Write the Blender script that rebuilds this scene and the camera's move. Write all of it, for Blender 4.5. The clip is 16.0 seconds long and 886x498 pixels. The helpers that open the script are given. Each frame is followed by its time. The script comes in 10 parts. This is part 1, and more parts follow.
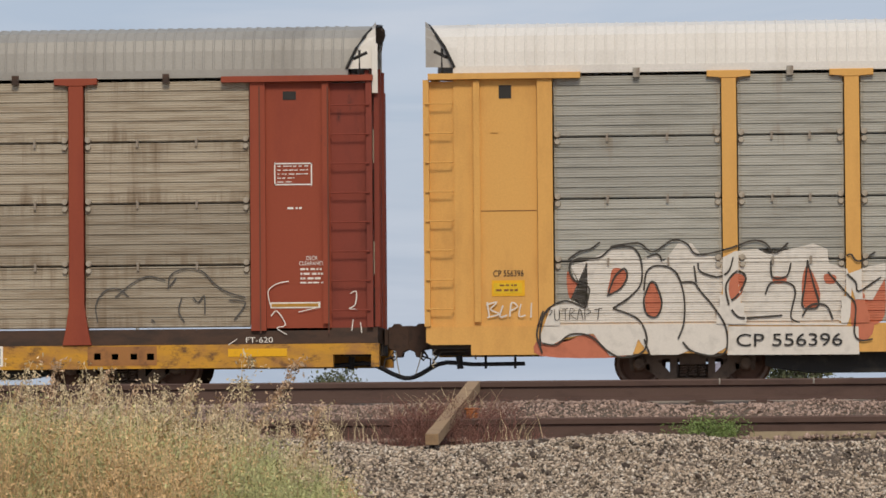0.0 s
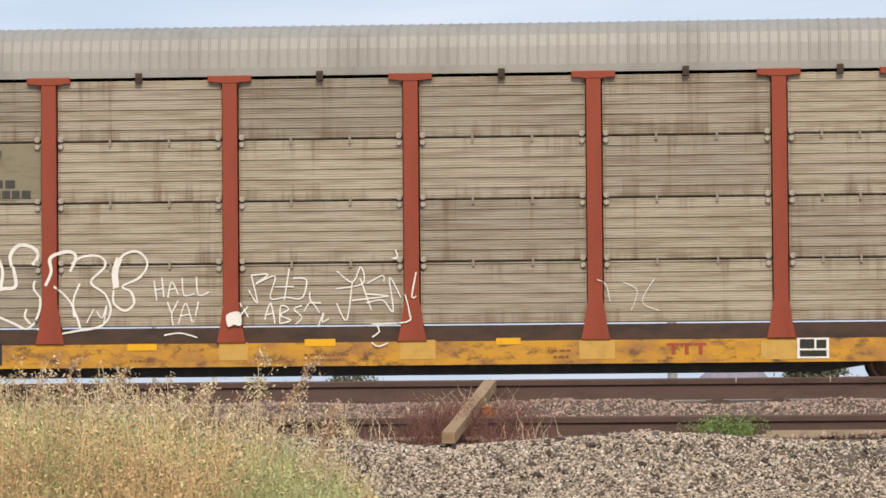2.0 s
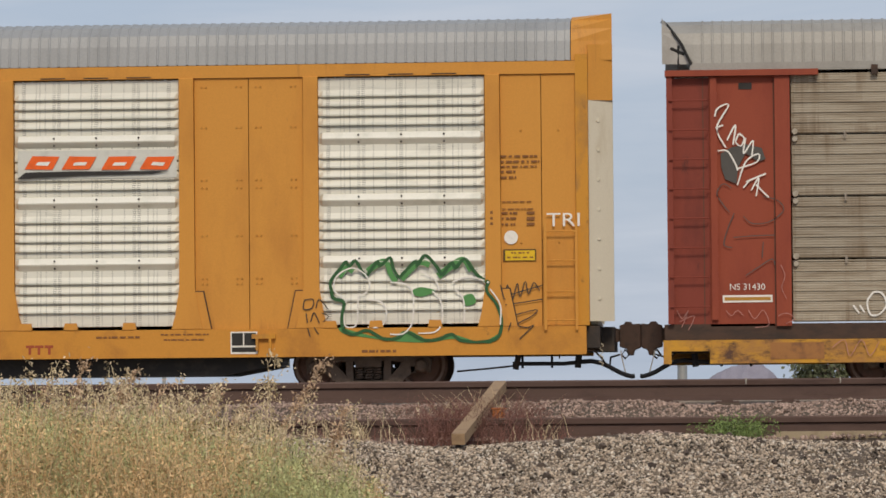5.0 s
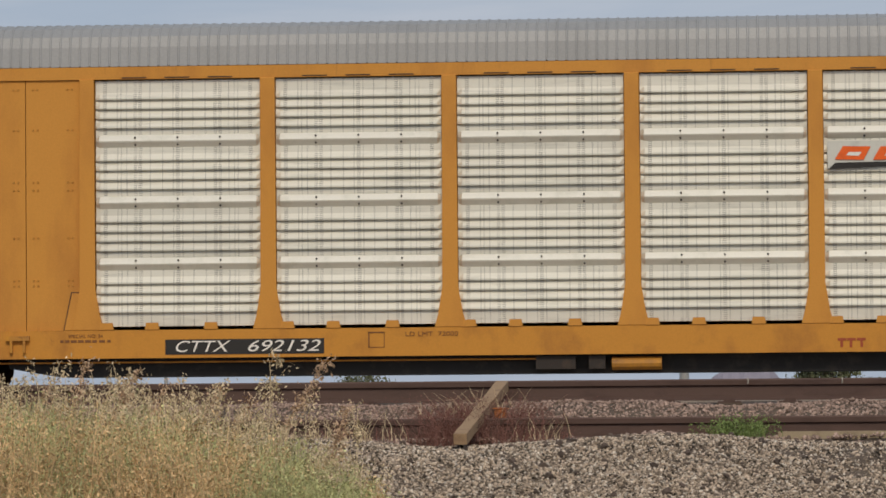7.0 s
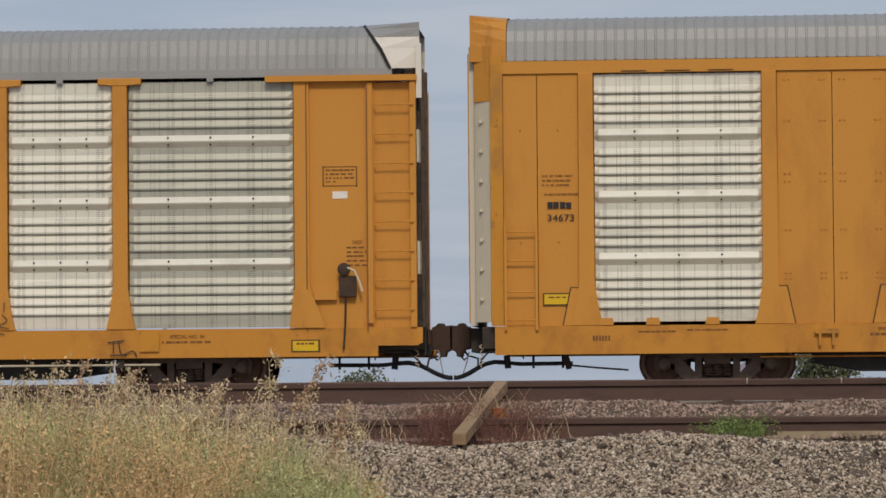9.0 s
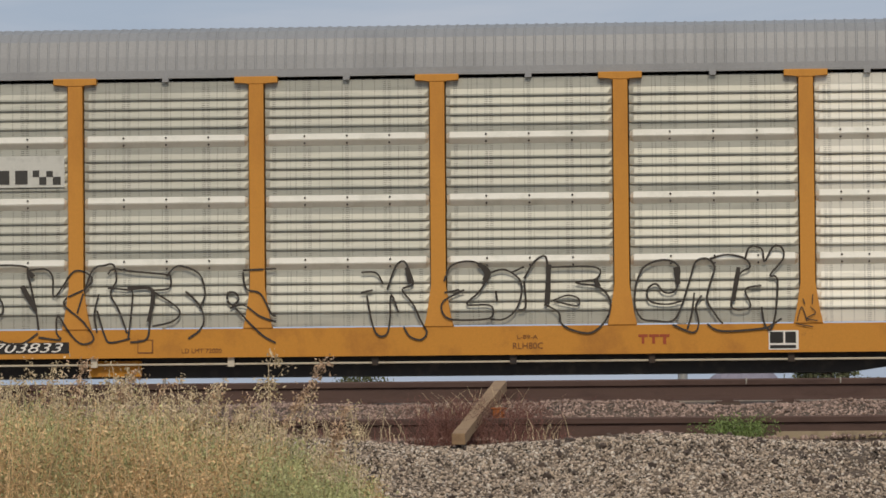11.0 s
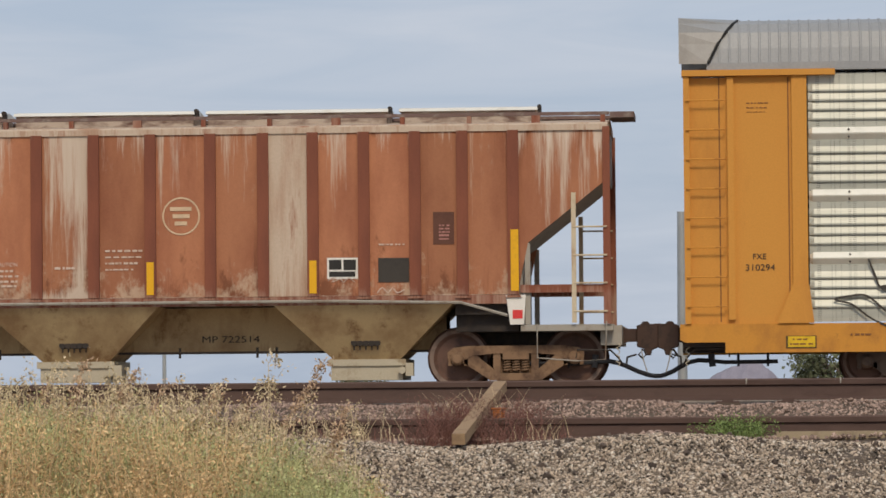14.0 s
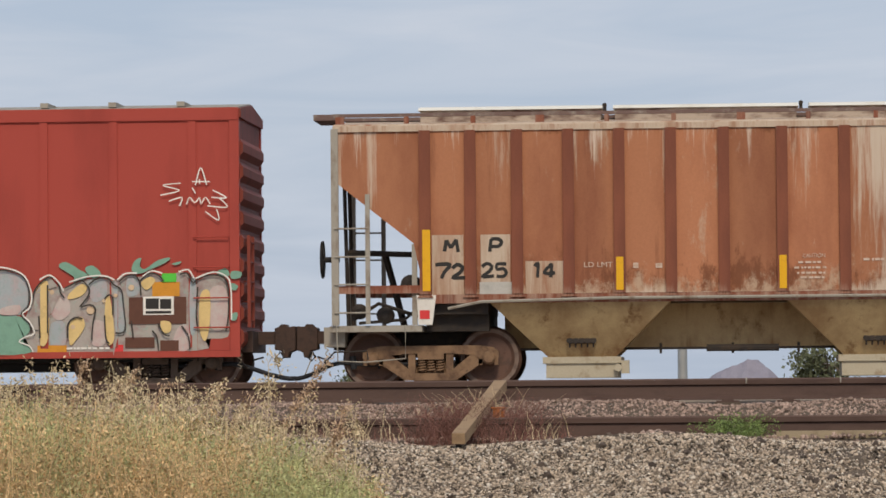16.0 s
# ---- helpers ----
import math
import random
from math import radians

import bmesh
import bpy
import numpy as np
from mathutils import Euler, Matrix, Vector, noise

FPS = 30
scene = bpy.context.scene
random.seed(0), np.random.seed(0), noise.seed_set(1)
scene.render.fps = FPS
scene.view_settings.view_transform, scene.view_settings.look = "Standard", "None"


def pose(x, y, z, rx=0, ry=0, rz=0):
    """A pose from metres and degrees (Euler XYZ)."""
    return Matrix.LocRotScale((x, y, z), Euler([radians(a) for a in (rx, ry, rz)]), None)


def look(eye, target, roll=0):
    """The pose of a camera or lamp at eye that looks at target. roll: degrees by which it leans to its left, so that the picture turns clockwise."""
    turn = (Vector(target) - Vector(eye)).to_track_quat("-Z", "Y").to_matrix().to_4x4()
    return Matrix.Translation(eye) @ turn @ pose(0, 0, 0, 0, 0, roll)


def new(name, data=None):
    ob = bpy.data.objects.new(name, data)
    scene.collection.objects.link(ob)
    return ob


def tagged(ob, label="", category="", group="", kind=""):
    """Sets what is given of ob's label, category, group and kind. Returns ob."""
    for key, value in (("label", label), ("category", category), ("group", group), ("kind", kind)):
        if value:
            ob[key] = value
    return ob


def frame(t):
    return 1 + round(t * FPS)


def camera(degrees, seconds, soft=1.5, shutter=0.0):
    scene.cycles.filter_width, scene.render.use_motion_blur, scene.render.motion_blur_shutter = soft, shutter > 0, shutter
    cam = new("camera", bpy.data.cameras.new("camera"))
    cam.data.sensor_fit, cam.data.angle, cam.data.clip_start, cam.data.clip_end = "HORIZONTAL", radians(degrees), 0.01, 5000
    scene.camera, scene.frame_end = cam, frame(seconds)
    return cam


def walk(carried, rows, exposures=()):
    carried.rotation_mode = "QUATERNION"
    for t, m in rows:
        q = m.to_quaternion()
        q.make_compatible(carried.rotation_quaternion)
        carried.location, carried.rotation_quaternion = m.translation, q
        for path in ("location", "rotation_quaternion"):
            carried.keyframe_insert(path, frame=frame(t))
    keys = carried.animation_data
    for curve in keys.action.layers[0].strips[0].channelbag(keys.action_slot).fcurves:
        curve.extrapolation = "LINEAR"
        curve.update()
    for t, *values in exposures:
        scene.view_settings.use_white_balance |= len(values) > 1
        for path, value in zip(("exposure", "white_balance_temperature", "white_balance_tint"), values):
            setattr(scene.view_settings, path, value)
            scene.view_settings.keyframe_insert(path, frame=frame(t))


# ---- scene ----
F_PX = 7500.0
YAW, PITCH, ROLL, EYE_Z = 4.043, 2.016, -0.484, -0.146
cam = camera(2 * math.degrees(math.atan(784 / F_PX)), 16.0, soft=1.6)

# slow pan of the hand-held zoom: seconds, right shift, down shift
PAN = [(0, -47, 0), (0.5, -33, -3), (1, -32, -3), (1.5, -26, -4.5), (2, -18, -2), (2.5, -14, -1),
       (3, -9.5, -1), (3.5, -6, -1), (4, -3.5, 0), (4.5, -1.5, 0), (5, -0.5, 0), (6, 2, 0), (7.5, 3, 0),
       (8, 3, 0), (8.5, 3, 0), (9, 1.5, 0), (9.5, 1.5, 0), (10, 0, -2), (10.5, 0, -0.5), (12.5, 0, 0), (13, 0, -2),
       (13.5, 0, -1), (14, 0, 0), (14.5, 0, -1), (15, 0, -1), (15.5, 0, 0), (16, 0, -1)]


def cam_pose(dx, dy):
    k = math.degrees(1 / F_PX)
    return pose(0, 0, EYE_Z, 90 + PITCH + dy * k, 0, YAW + dx * k) @ pose(0, 0, 0, 0, 0, ROLL)


# the camera brightens while the red car fills the view
EXPOSURES = [(0, 0.03), (0.8, 0.22), (1.5, 0.5), (3.5, 0.5), (4.2, 0.25), (5, 0.0), (7.5, -0.22), (9, -0.24), (12.5, -0.18), (14, 0.0), (16, 0.05)]
walk(cam, [(t, cam_pose(dx, dy)) for t, dx, dy in PAN], EXPOSURES)

# ---- light ----
SUN_EL, SUN_AZ = 40.0, 172.0        # high thin cloud, sun behind the camera
world = bpy.data.worlds.new("sky")
scene.world = world
world.use_nodes = True


def sky_nodes():
    nt = world.node_tree
    nt.nodes.clear()
    n, l = nt.nodes.new, nt.links.new
    out, bg = n("ShaderNodeOutputWorld"), n("ShaderNodeBackground")
    sky = n("ShaderNodeTexSky")
    sky.sky_type, sky.sun_disc = "NISHITA", False
    sky.sun_elevation, sky.sun_rotation = radians(SUN_EL), radians(SUN_AZ)
    sky.air_density, sky.dust_density, sky.ozone_density = 1.0, 2.0, 1.0
    tc, mp, nz, ramp, mix = n("ShaderNodeTexCoord"), n("ShaderNodeMapping"), n("ShaderNodeTexNoise"), n("ShaderNodeMapRange"), n("ShaderNodeMixRGB")
    mp.inputs["Scale"].default_value = (9, 9, 70)
    nz.inputs["Scale"].default_value, nz.inputs["Detail"].default_value, nz.inputs["Roughness"].default_value = 1.0, 5, 0.55
    nz.inputs["Distortion"].default_value = 0.6
    ramp.inputs["From Min"].default_value, ramp.inputs["From Max"].default_value = 0.35, 0.72
    ramp.inputs["To Min"].default_value, ramp.inputs["To Max"].default_value = 0.25, 0.95
    l(tc.outputs["Generated"], mp.inputs["Vector"])
    l(mp.outputs["Vector"], nz.inputs["Vector"])
    l(nz.outputs["Fac"], ramp.inputs["Value"])
    l(ramp.outputs["Result"], mix.inputs["Fac"])
    haze = n("ShaderNodeMixRGB")
    haze.inputs["Fac"].default_value, haze.inputs["Color2"].default_value = 0.8, SKY_BLUE
    l(sky.outputs["Color"], haze.inputs["Color1"])
    l(haze.outputs["Color"], mix.inputs["Color1"])
    mix.inputs["Color2"].default_value = SKY_CLOUD
    l(mix.outputs["Color"], bg.inputs["Color"])
    bg.inputs["Strength"].default_value = SKY_STRENGTH
    l(bg.outputs["Background"], out.inputs["Surface"])


SKY_CLOUD, SKY_BLUE, SKY_STRENGTH = (5.6, 6.05, 6.85, 1), (3.9, 4.75, 6.2, 1), 0.10
sky_nodes()
sun = new("sun", bpy.data.lights.new("sun", "SUN"))
sun.data.energy, sun.data.angle, sun.data.color = 2.0, radians(12), (1.0, 0.86, 0.68)
sun.matrix_world = look((0, 0, 0), (-math.sin(radians(SUN_AZ)) * math.cos(radians(SUN_EL)),
                                    -math.cos(radians(SUN_AZ)) * math.cos(radians(SUN_EL)), -math.sin(radians(SUN_EL))))


# ---- materials ----
def material(name, base, dark=None, amount=0.5, rough=0.6, metal=0.0, scale=3.0, streak=1.0, grain=60.0, bump=0.1,
             third=None, third_amount=0.0, random_shift=False, value_jitter=0.0, island=False):
    """Painted, rusted or natural surface: base colour broken by stains (stretched downwards by streak), a finer third tone and grain."""
    m = bpy.data.materials.new(name)
    m.use_nodes = True
    nt = m.node_tree
    n, l = nt.nodes.new, nt.links.new
    p = nt.nodes["Principled BSDF"]
    p.inputs["Roughness"].default_value, p.inputs["Metallic"].default_value = rough, metal
    p.inputs["Specular IOR Level"].default_value = 0.5 if metal else 0.28
    tc, mp = n("ShaderNodeTexCoord"), n("ShaderNodeMapping")
    mp.inputs["Scale"].default_value = (1, 1, 1 / streak)
    vec = tc.outputs["Object"]
    if random_shift:
        info, add = n("ShaderNodeObjectInfo"), n("ShaderNodeVectorMath")
        sc = n("ShaderNodeVectorMath")
        sc.operation = "SCALE"
        sc.inputs[0].default_value = (37, 11, 23)
        l(info.outputs["Random"], sc.inputs["Scale"])
        l(vec, add.inputs[0])
        l(sc.outputs[0], add.inputs[1])
        vec = add.outputs[0]
    l(vec, mp.inputs["Vector"])
    big, fine = n("ShaderNodeTexNoise"), n("ShaderNodeTexNoise")
    big.inputs["Scale"].default_value, big.inputs["Detail"].default_value, big.inputs["Roughness"].default_value = scale, 8, 0.62
    fine.inputs["Scale"].default_value, fine.inputs["Detail"].default_value = grain, 4
    l(mp.outputs["Vector"], big.inputs["Vector"])
    l(vec, fine.inputs["Vector"])
    r = n("ShaderNodeMapRange")
    r.inputs["From Min"].default_value, r.inputs["From Max"].default_value = 0.72 - 0.45 * amount, 0.86 - 0.3 * amount
    l(big.outputs["Fac"], r.inputs["Value"])
    mix = n("ShaderNodeMixRGB")
    l(r.outputs["Result"], mix.inputs["Fac"])
    mix.inputs["Color1"].default_value = (*base, 1)
    mix.inputs["Color2"].default_value = (*(dark or [c * 0.55 for c in base]), 1)
    col = mix.outputs["Color"]
    if third:
        nz, r3, m3 = n("ShaderNodeTexNoise"), n("ShaderNodeMapRange"), n("ShaderNodeMixRGB")
        nz.inputs["Scale"].default_value, nz.inputs["Detail"].default_value, nz.inputs["Roughness"].default_value = scale * 2.3, 9, 0.7
        off = n("ShaderNodeMapping")
        off.inputs["Location"].default_value = (5.2, 1.3, 7.7)
        l(mp.outputs["Vector"], off.inputs["Vector"])
        l(off.outputs["Vector"], nz.inputs["Vector"])
        r3.inputs["From Min"].default_value, r3.inputs["From Max"].default_value = 0.74 - 0.4 * third_amount, 0.84 - 0.3 * third_amount
        l(nz.outputs["Fac"], r3.inputs["Value"])
        l(r3.outputs["Result"], m3.inputs["Fac"])
        l(col, m3.inputs["Color1"])
        m3.inputs["Color2"].default_value = (*third, 1)
        col = m3.outputs["Color"]
    hsv, rv = n("ShaderNodeHueSaturation"), n("ShaderNodeMapRange")
    rv.inputs["From Min"].default_value, rv.inputs["From Max"].default_value = 0.25, 0.75
    rv.inputs["To Min"].default_value, rv.inputs["To Max"].default_value = 0.94, 1.06
    l(fine.outputs["Fac"], rv.inputs["Value"])
    val = rv.outputs["Result"]
    if value_jitter:
        if island:
            src = n("ShaderNodeNewGeometry").outputs["Random Per Island"]
        else:
            src = n("ShaderNodeObjectInfo").outputs["Random"]
        rj, mul = n("ShaderNodeMapRange"), n("ShaderNodeMath")
        rj.inputs["To Min"].default_value, rj.inputs["To Max"].default_value = 1 - value_jitter, 1 + value_jitter
        mul.operation = "MULTIPLY"
        l(src, rj.inputs["Value"])
        l(rj.outputs["Result"], mul.inputs[0])
        l(val, mul.inputs[1])
        val = mul.outputs[0]
    l(val, hsv.inputs["Value"])
    l(col, hsv.inputs["Color"])
    l(hsv.outputs["Color"], p.inputs["Base Color"])
    if bump:
        b = n("ShaderNodeBump")
        b.inputs["Strength"].default_value, b.inputs["Distance"].default_value = bump, 0.01
        l(fine.outputs["Fac"], b.inputs["Height"])
        l(b.outputs["Normal"], p.inputs["Normal"])
    return m


def perforated(name, base, dark, step_x, step_z, rough=0.5, metal=0.3, amount=0.5, jitter=0.1, streak=3.0, hole=0.35, columns=()):
    """Galvanised sheet with rows of punched holes, stains and streaks."""
    m = material(name, base, dark, amount, rough, metal, 0.9, streak, 90, 0.08, random_shift=True, value_jitter=jitter)
    nt = m.node_tree
    n, l = nt.nodes.new, nt.links.new
    p = nt.nodes["Principled BSDF"]
    src = p.inputs["Base Color"].links[0].from_socket
    tc, sep = n("ShaderNodeTexCoord"), n("ShaderNodeSeparateXYZ")
    l(tc.outputs["Object"], sep.inputs[0])

    def pulse(sock, step, duty):
        d, f, c = n("ShaderNodeMath"), n("ShaderNodeMath"), n("ShaderNodeMath")
        d.operation, f.operation, c.operation = "DIVIDE", "FRACT", "LESS_THAN"
        d.inputs[1].default_value, c.inputs[1].default_value = step, duty
        l(sock, d.inputs[0])
        l(d.outputs[0], f.inputs[0])
        l(f.outputs[0], c.inputs[0])
        return c.outputs[0]

    def times(a, b):
        k = n("ShaderNodeMath")
        k.operation = "MULTIPLY"
        l(a, k.inputs[0])
        l(b, k.inputs[1])
        return k.outputs[0]

    if columns:
        away = n("ShaderNodeMath")
        away.operation = "ABSOLUTE"
        l(sep.outputs["X"], away.inputs[0])
        total = None
        for mid, half in columns:
            hit = n("ShaderNodeMath")
            hit.operation = "COMPARE"
            hit.inputs[1].default_value, hit.inputs[2].default_value = mid, half
            l(away.outputs[0], hit.inputs[0])
            if total is None:
                total = hit.outputs[0]
            else:
                more = n("ShaderNodeMath")
                more.operation = "MAXIMUM"
                l(total, more.inputs[0])
                l(hit.outputs[0], more.inputs[1])
                total = more.outputs[0]
        mask = times(total, pulse(sep.outputs["Z"], step_z, 0.36))
    else:
        mask = times(pulse(sep.outputs["X"], step_x, 0.42), pulse(sep.outputs["Z"], step_z, 0.5))
    nz, r = n("ShaderNodeTexNoise"), n("ShaderNodeMapRange")
    nz.inputs["Scale"].default_value = 7
    l(tc.outputs["Object"], nz.inputs["Vector"])
    r.inputs["From Min"].default_value, r.inputs["From Max"].default_value = 0.35, 0.6
    r.inputs["To Max"].default_value = 1 - hole
    r.inputs["To Min"].default_value = 0.25
    l(nz.outputs["Fac"], r.inputs["Value"])
    mask = times(mask, r.outputs["Result"])
    mix = n("ShaderNodeMixRGB")
    l(mask, mix.inputs["Fac"])
    l(src, mix.inputs["Color1"])
    mix.inputs["Color2"].default_value = (0.03, 0.028, 0.025, 1)
    l(mix.outputs["Color"], p.inputs["Base Color"])
    return m


ORANGE = material("mustard_paint", (0.585, 0.265, 0.045), (0.47, 0.20, 0.036), 0.45, 0.55, 0, 1.2, 3.0, 45, 0.04, (0.30, 0.13, 0.04), 0.16)
ORANGE_DIRTY = material("mustard_paint_dirty", (0.55, 0.25, 0.03), (0.30, 0.15, 0.05), 0.55, 0.6, 0, 2.2, 1.5, 45, 0.06, (0.12, 0.06, 0.03), 0.4)
ORANGE_SILL = material("mustard_sill_paint", (0.55, 0.245, 0.036), (0.38, 0.16, 0.03), 0.5, 0.6, 0, 1.6, 1.2, 45, 0.05, (0.16, 0.075, 0.03), 0.25)
YELLOW = material("faded_yellow_paint", (0.66, 0.36, 0.10), (0.55, 0.29, 0.08), 0.45, 0.6, 0, 1.5, 3.0, 45, 0.05, (0.34, 0.17, 0.06), 0.12)
RED = material("oxide_red_paint", (0.275, 0.058, 0.028), (0.22, 0.042, 0.023), 0.5, 0.6, 0, 1.5, 3.0, 45, 0.05, (0.12, 0.035, 0.025), 0.2)
# darker than RED, for ladder bays, end doors and car ends
RED_DARK = material("darker_red", (0.215, 0.045, 0.028), (0.14, 0.032, 0.022), 0.5, 0.65, 0, 2.0, 3.0, 45, 0.05, (0.07, 0.025, 0.02), 0.3)
BOX_RED = material("boxcar_red_paint", (0.385, 0.060, 0.042), (0.30, 0.045, 0.032), 0.5, 0.55, 0, 1.2, 4.0, 50, 0.03)
SILL_YELLOW = material("worn_yellow_sill", (0.55, 0.28, 0.03), (0.33, 0.16, 0.055), 0.66, 0.6, 0, 1.6, 0.5, 40, 0.06, (0.10, 0.05, 0.03), 0.58)
DECK_BROWN = material("rusty_deck_beam", (0.075, 0.045, 0.032), (0.04, 0.03, 0.025), 0.6, 0.8, 0, 2.0, 0.4, 40, 0.1)
# punched columns of the newer screens: distance from the sheet's middle, half width
PUNCHED = ((0.0, 0.030), (0.070, 0.010), (0.235, 0.010), (0.425, 0.011), (0.575, 0.028), (0.650, 0.026), (0.785, 0.010), (0.87, 0.010), (0.925, 0.011), (1.115, 0.030))
PANEL_OLD = perforated("weathered_galvanised", (0.405, 0.35, 0.268), (0.26, 0.205, 0.14), 0.023, 0.0189, 0.6, 0.15, 0.62, 0.16, 0.07, 0.72)
PANEL_GREY = perforated("grey_galvanised", (0.41, 0.40, 0.355), (0.30, 0.29, 0.25), 0.023, 0.0189, 0.6, 0.15, 0.55, 0.10, 0.08, 0.72)
PANEL_NEW = perforated("bright_galvanised", (0.72, 0.70, 0.605), (0.55, 0.54, 0.465), 0.043, 0.030, 0.38, 0.15, 0.45, 0.06, 0.12, 0.25, PUNCHED)
PANEL_GREYGREEN = perforated("dull_galvanised", (0.435, 0.435, 0.37), (0.34, 0.345, 0.295), 0.043, 0.030, 0.42, 0.15, 0.5, 0.09, 0.12, 0.25, PUNCHED)
PANEL_TRIM = material("galvanised_band", (0.77, 0.75, 0.66), (0.64, 0.63, 0.54), 0.5, 0.4, 0.3, 2.5, 1, 60, 0.03, random_shift=True)
ROOF_OLD = material("dusty_roof_sheet", (0.33, 0.315, 0.285), (0.25, 0.235, 0.21), 0.5, 0.6, 0.2, 0.8, 4.0, 30, 0.04, (0.2, 0.17, 0.13), 0.12)
ROOF_NEW = material("zinc_roof_sheet", (0.315, 0.32, 0.32), (0.265, 0.27, 0.27), 0.5, 0.55, 0.15, 0.8, 4.0, 30, 0.03, (0.24, 0.23, 0.21), 0.1)
ROOF_WHITE = material("white_roof_sheet", (0.70, 0.67, 0.62), (0.58, 0.55, 0.50), 0.45, 0.5, 0.0, 0.8, 4.0, 30, 0.03)
WHITE = material("white_paint", (0.74, 0.71, 0.65), (0.6, 0.56, 0.5), 0.4, 0.6, 0, 3, 2, 60, 0.03)
CREAM = material("cream_end_plate", (0.60, 0.55, 0.44), (0.45, 0.38, 0.27), 0.4, 0.6, 0, 2, 4, 60, 0.04)
BLACK = material("black_paint", (0.022, 0.021, 0.02), (0.05, 0.042, 0.035), 0.45, 0.6, 0, 4, 1, 60, 0.04)
SOOT = material("grimy_steel", (0.035, 0.028, 0.024), (0.065, 0.045, 0.032), 0.55, 0.75, 0.2, 6, 1, 60, 0.2)
TRUCK = material("dusty_truck_casting", (0.135, 0.098, 0.075), (0.07, 0.05, 0.04), 0.55, 0.8, 0.1, 6, 1, 50, 0.25)
TRUCK_TAN = material("tan_dusty_casting", (0.235, 0.145, 0.085), (0.10, 0.058, 0.038), 0.6, 0.85, 0, 5, 1, 50, 0.25, (0.07, 0.045, 0.03), 0.4)
WHEEL = material("rusty_wheel_plate", (0.13, 0.070, 0.05), (0.06, 0.04, 0.032), 0.5, 0.7, 0.2, 6, 1, 50, 0.1)
# lighter than WHEEL: the rim's highlight ring put into colour
RIM = material("highlight_wheel_rim", (0.20, 0.14, 0.11), (0.11, 0.075, 0.06), 0.5, 0.6, 0.3, 8, 1, 60, 0.05)
COUPLER = material("rust_brown_casting", (0.07, 0.040, 0.030), (0.035, 0.024, 0.02), 0.5, 0.8, 0.1, 9, 1, 60, 0.3)
RUBBER = material("hose_rubber", (0.022, 0.023, 0.027), (0.05, 0.05, 0.055), 0.4, 0.6, 0, 9, 1, 60, 0.05)
HOPPER = material("rust_brown_hopper_paint", (0.415, 0.175, 0.090), (0.285, 0.105, 0.056), 0.58, 0.8, 0, 0.9, 3.0, 35, 0.08, (0.48, 0.35, 0.25), 0.30, value_jitter=0.16)
HOPPER_RIB = material("rust_brown_stake", (0.225, 0.075, 0.042), (0.14, 0.047, 0.030), 0.5, 0.75, 0, 1.5, 6.0, 35, 0.08, (0.36, 0.24, 0.17), 0.2)
FADED_CHALK = material("faded_stencil_paint", (0.60, 0.47, 0.38), (0.42, 0.27, 0.19), 0.5, 0.8, 0, 9, 1, 60, 0)
HOPPER_PALE = material("bleached_hopper_paint", (0.54, 0.43, 0.33), (0.38, 0.22, 0.14), 0.5, 0.8, 0, 2.0, 8.0, 35, 0.08, (0.30, 0.12, 0.065), 0.45)
CHUTE = material("dusty_olive_chute", (0.50, 0.37, 0.20), (0.30, 0.19, 0.095), 0.6, 0.8, 0, 1.3, 1.5, 40, 0.08, (0.17, 0.085, 0.035), 0.45)
CHUTE_PALE = material("chalky_outlet_frame", (0.46, 0.41, 0.31), (0.28, 0.21, 0.13), 0.4, 0.85, 0, 4, 1, 40, 0.1)
GREY_STEEL = material("grey_dusty_steel", (0.34, 0.31, 0.26), (0.18, 0.12, 0.08), 0.45, 0.7, 0.1, 5, 2, 50, 0.1)
ROOFWALK = material("galvanised_roof_walk", (0.16, 0.10, 0.085), (0.30, 0.26, 0.22), 0.45, 0.7, 0.1, 6, 1, 50, 0.1)
LADDER_CREAM = material("rust_spotted_cream_paint", (0.56, 0.47, 0.33), (0.34, 0.19, 0.10), 0.5, 0.7, 0, 4, 2, 50, 0.05)
COAMING = material("flaking_hatch_coaming", (0.46, 0.38, 0.31), (0.11, 0.055, 0.042), 0.62, 0.8, 0, 2.6, 0.35, 50, 0.1)
HATCH = material("off_white_hatch_cover", (0.72, 0.70, 0.63), (0.58, 0.53, 0.43), 0.4, 0.6, 0, 1.5, 1, 50, 0.04)
HOOD_GREY = material("chalky_grey_hood", (0.40, 0.38, 0.35), (0.31, 0.29, 0.26), 0.5, 0.7, 0, 2, 2, 50, 0.03)
BOLT = material("pale_bolt_plate", (0.40, 0.35, 0.28), (0.25, 0.2, 0.15), 0.5, 0.7, 0.1, 9, 1, 60, 0.1)
REFLECTIVE = material("yellow_reflector", (0.75, 0.40, 0.015), (0.62, 0.32, 0.02), 0.4, 0.4, 0, 8, 1, 80, 0.02)
RAIL = material("rusty_rail", (0.105, 0.062, 0.048), (0.075, 0.042, 0.033), 0.5, 0.75, 0.15, 2.5, 0.3, 60, 0.08)
TIE = material("old_wooden_tie", (0.11, 0.082, 0.062), (0.06, 0.045, 0.035), 0.5, 0.9, 0, 6, 0.3, 60, 0.3)
TIMBER = material("bare_weathered_timber", (0.33, 0.22, 0.125), (0.22, 0.14, 0.085), 0.5, 0.85, 0, 8, 1, 70, 0.2)
BALLAST = material("pale_ballast_stone", (0.36, 0.29, 0.22), (0.185, 0.135, 0.09), 0.5, 0.9, 0, 9, 1, 120, 0.2, (0.16, 0.12, 0.10), 0.45, value_jitter=0.95, island=True)
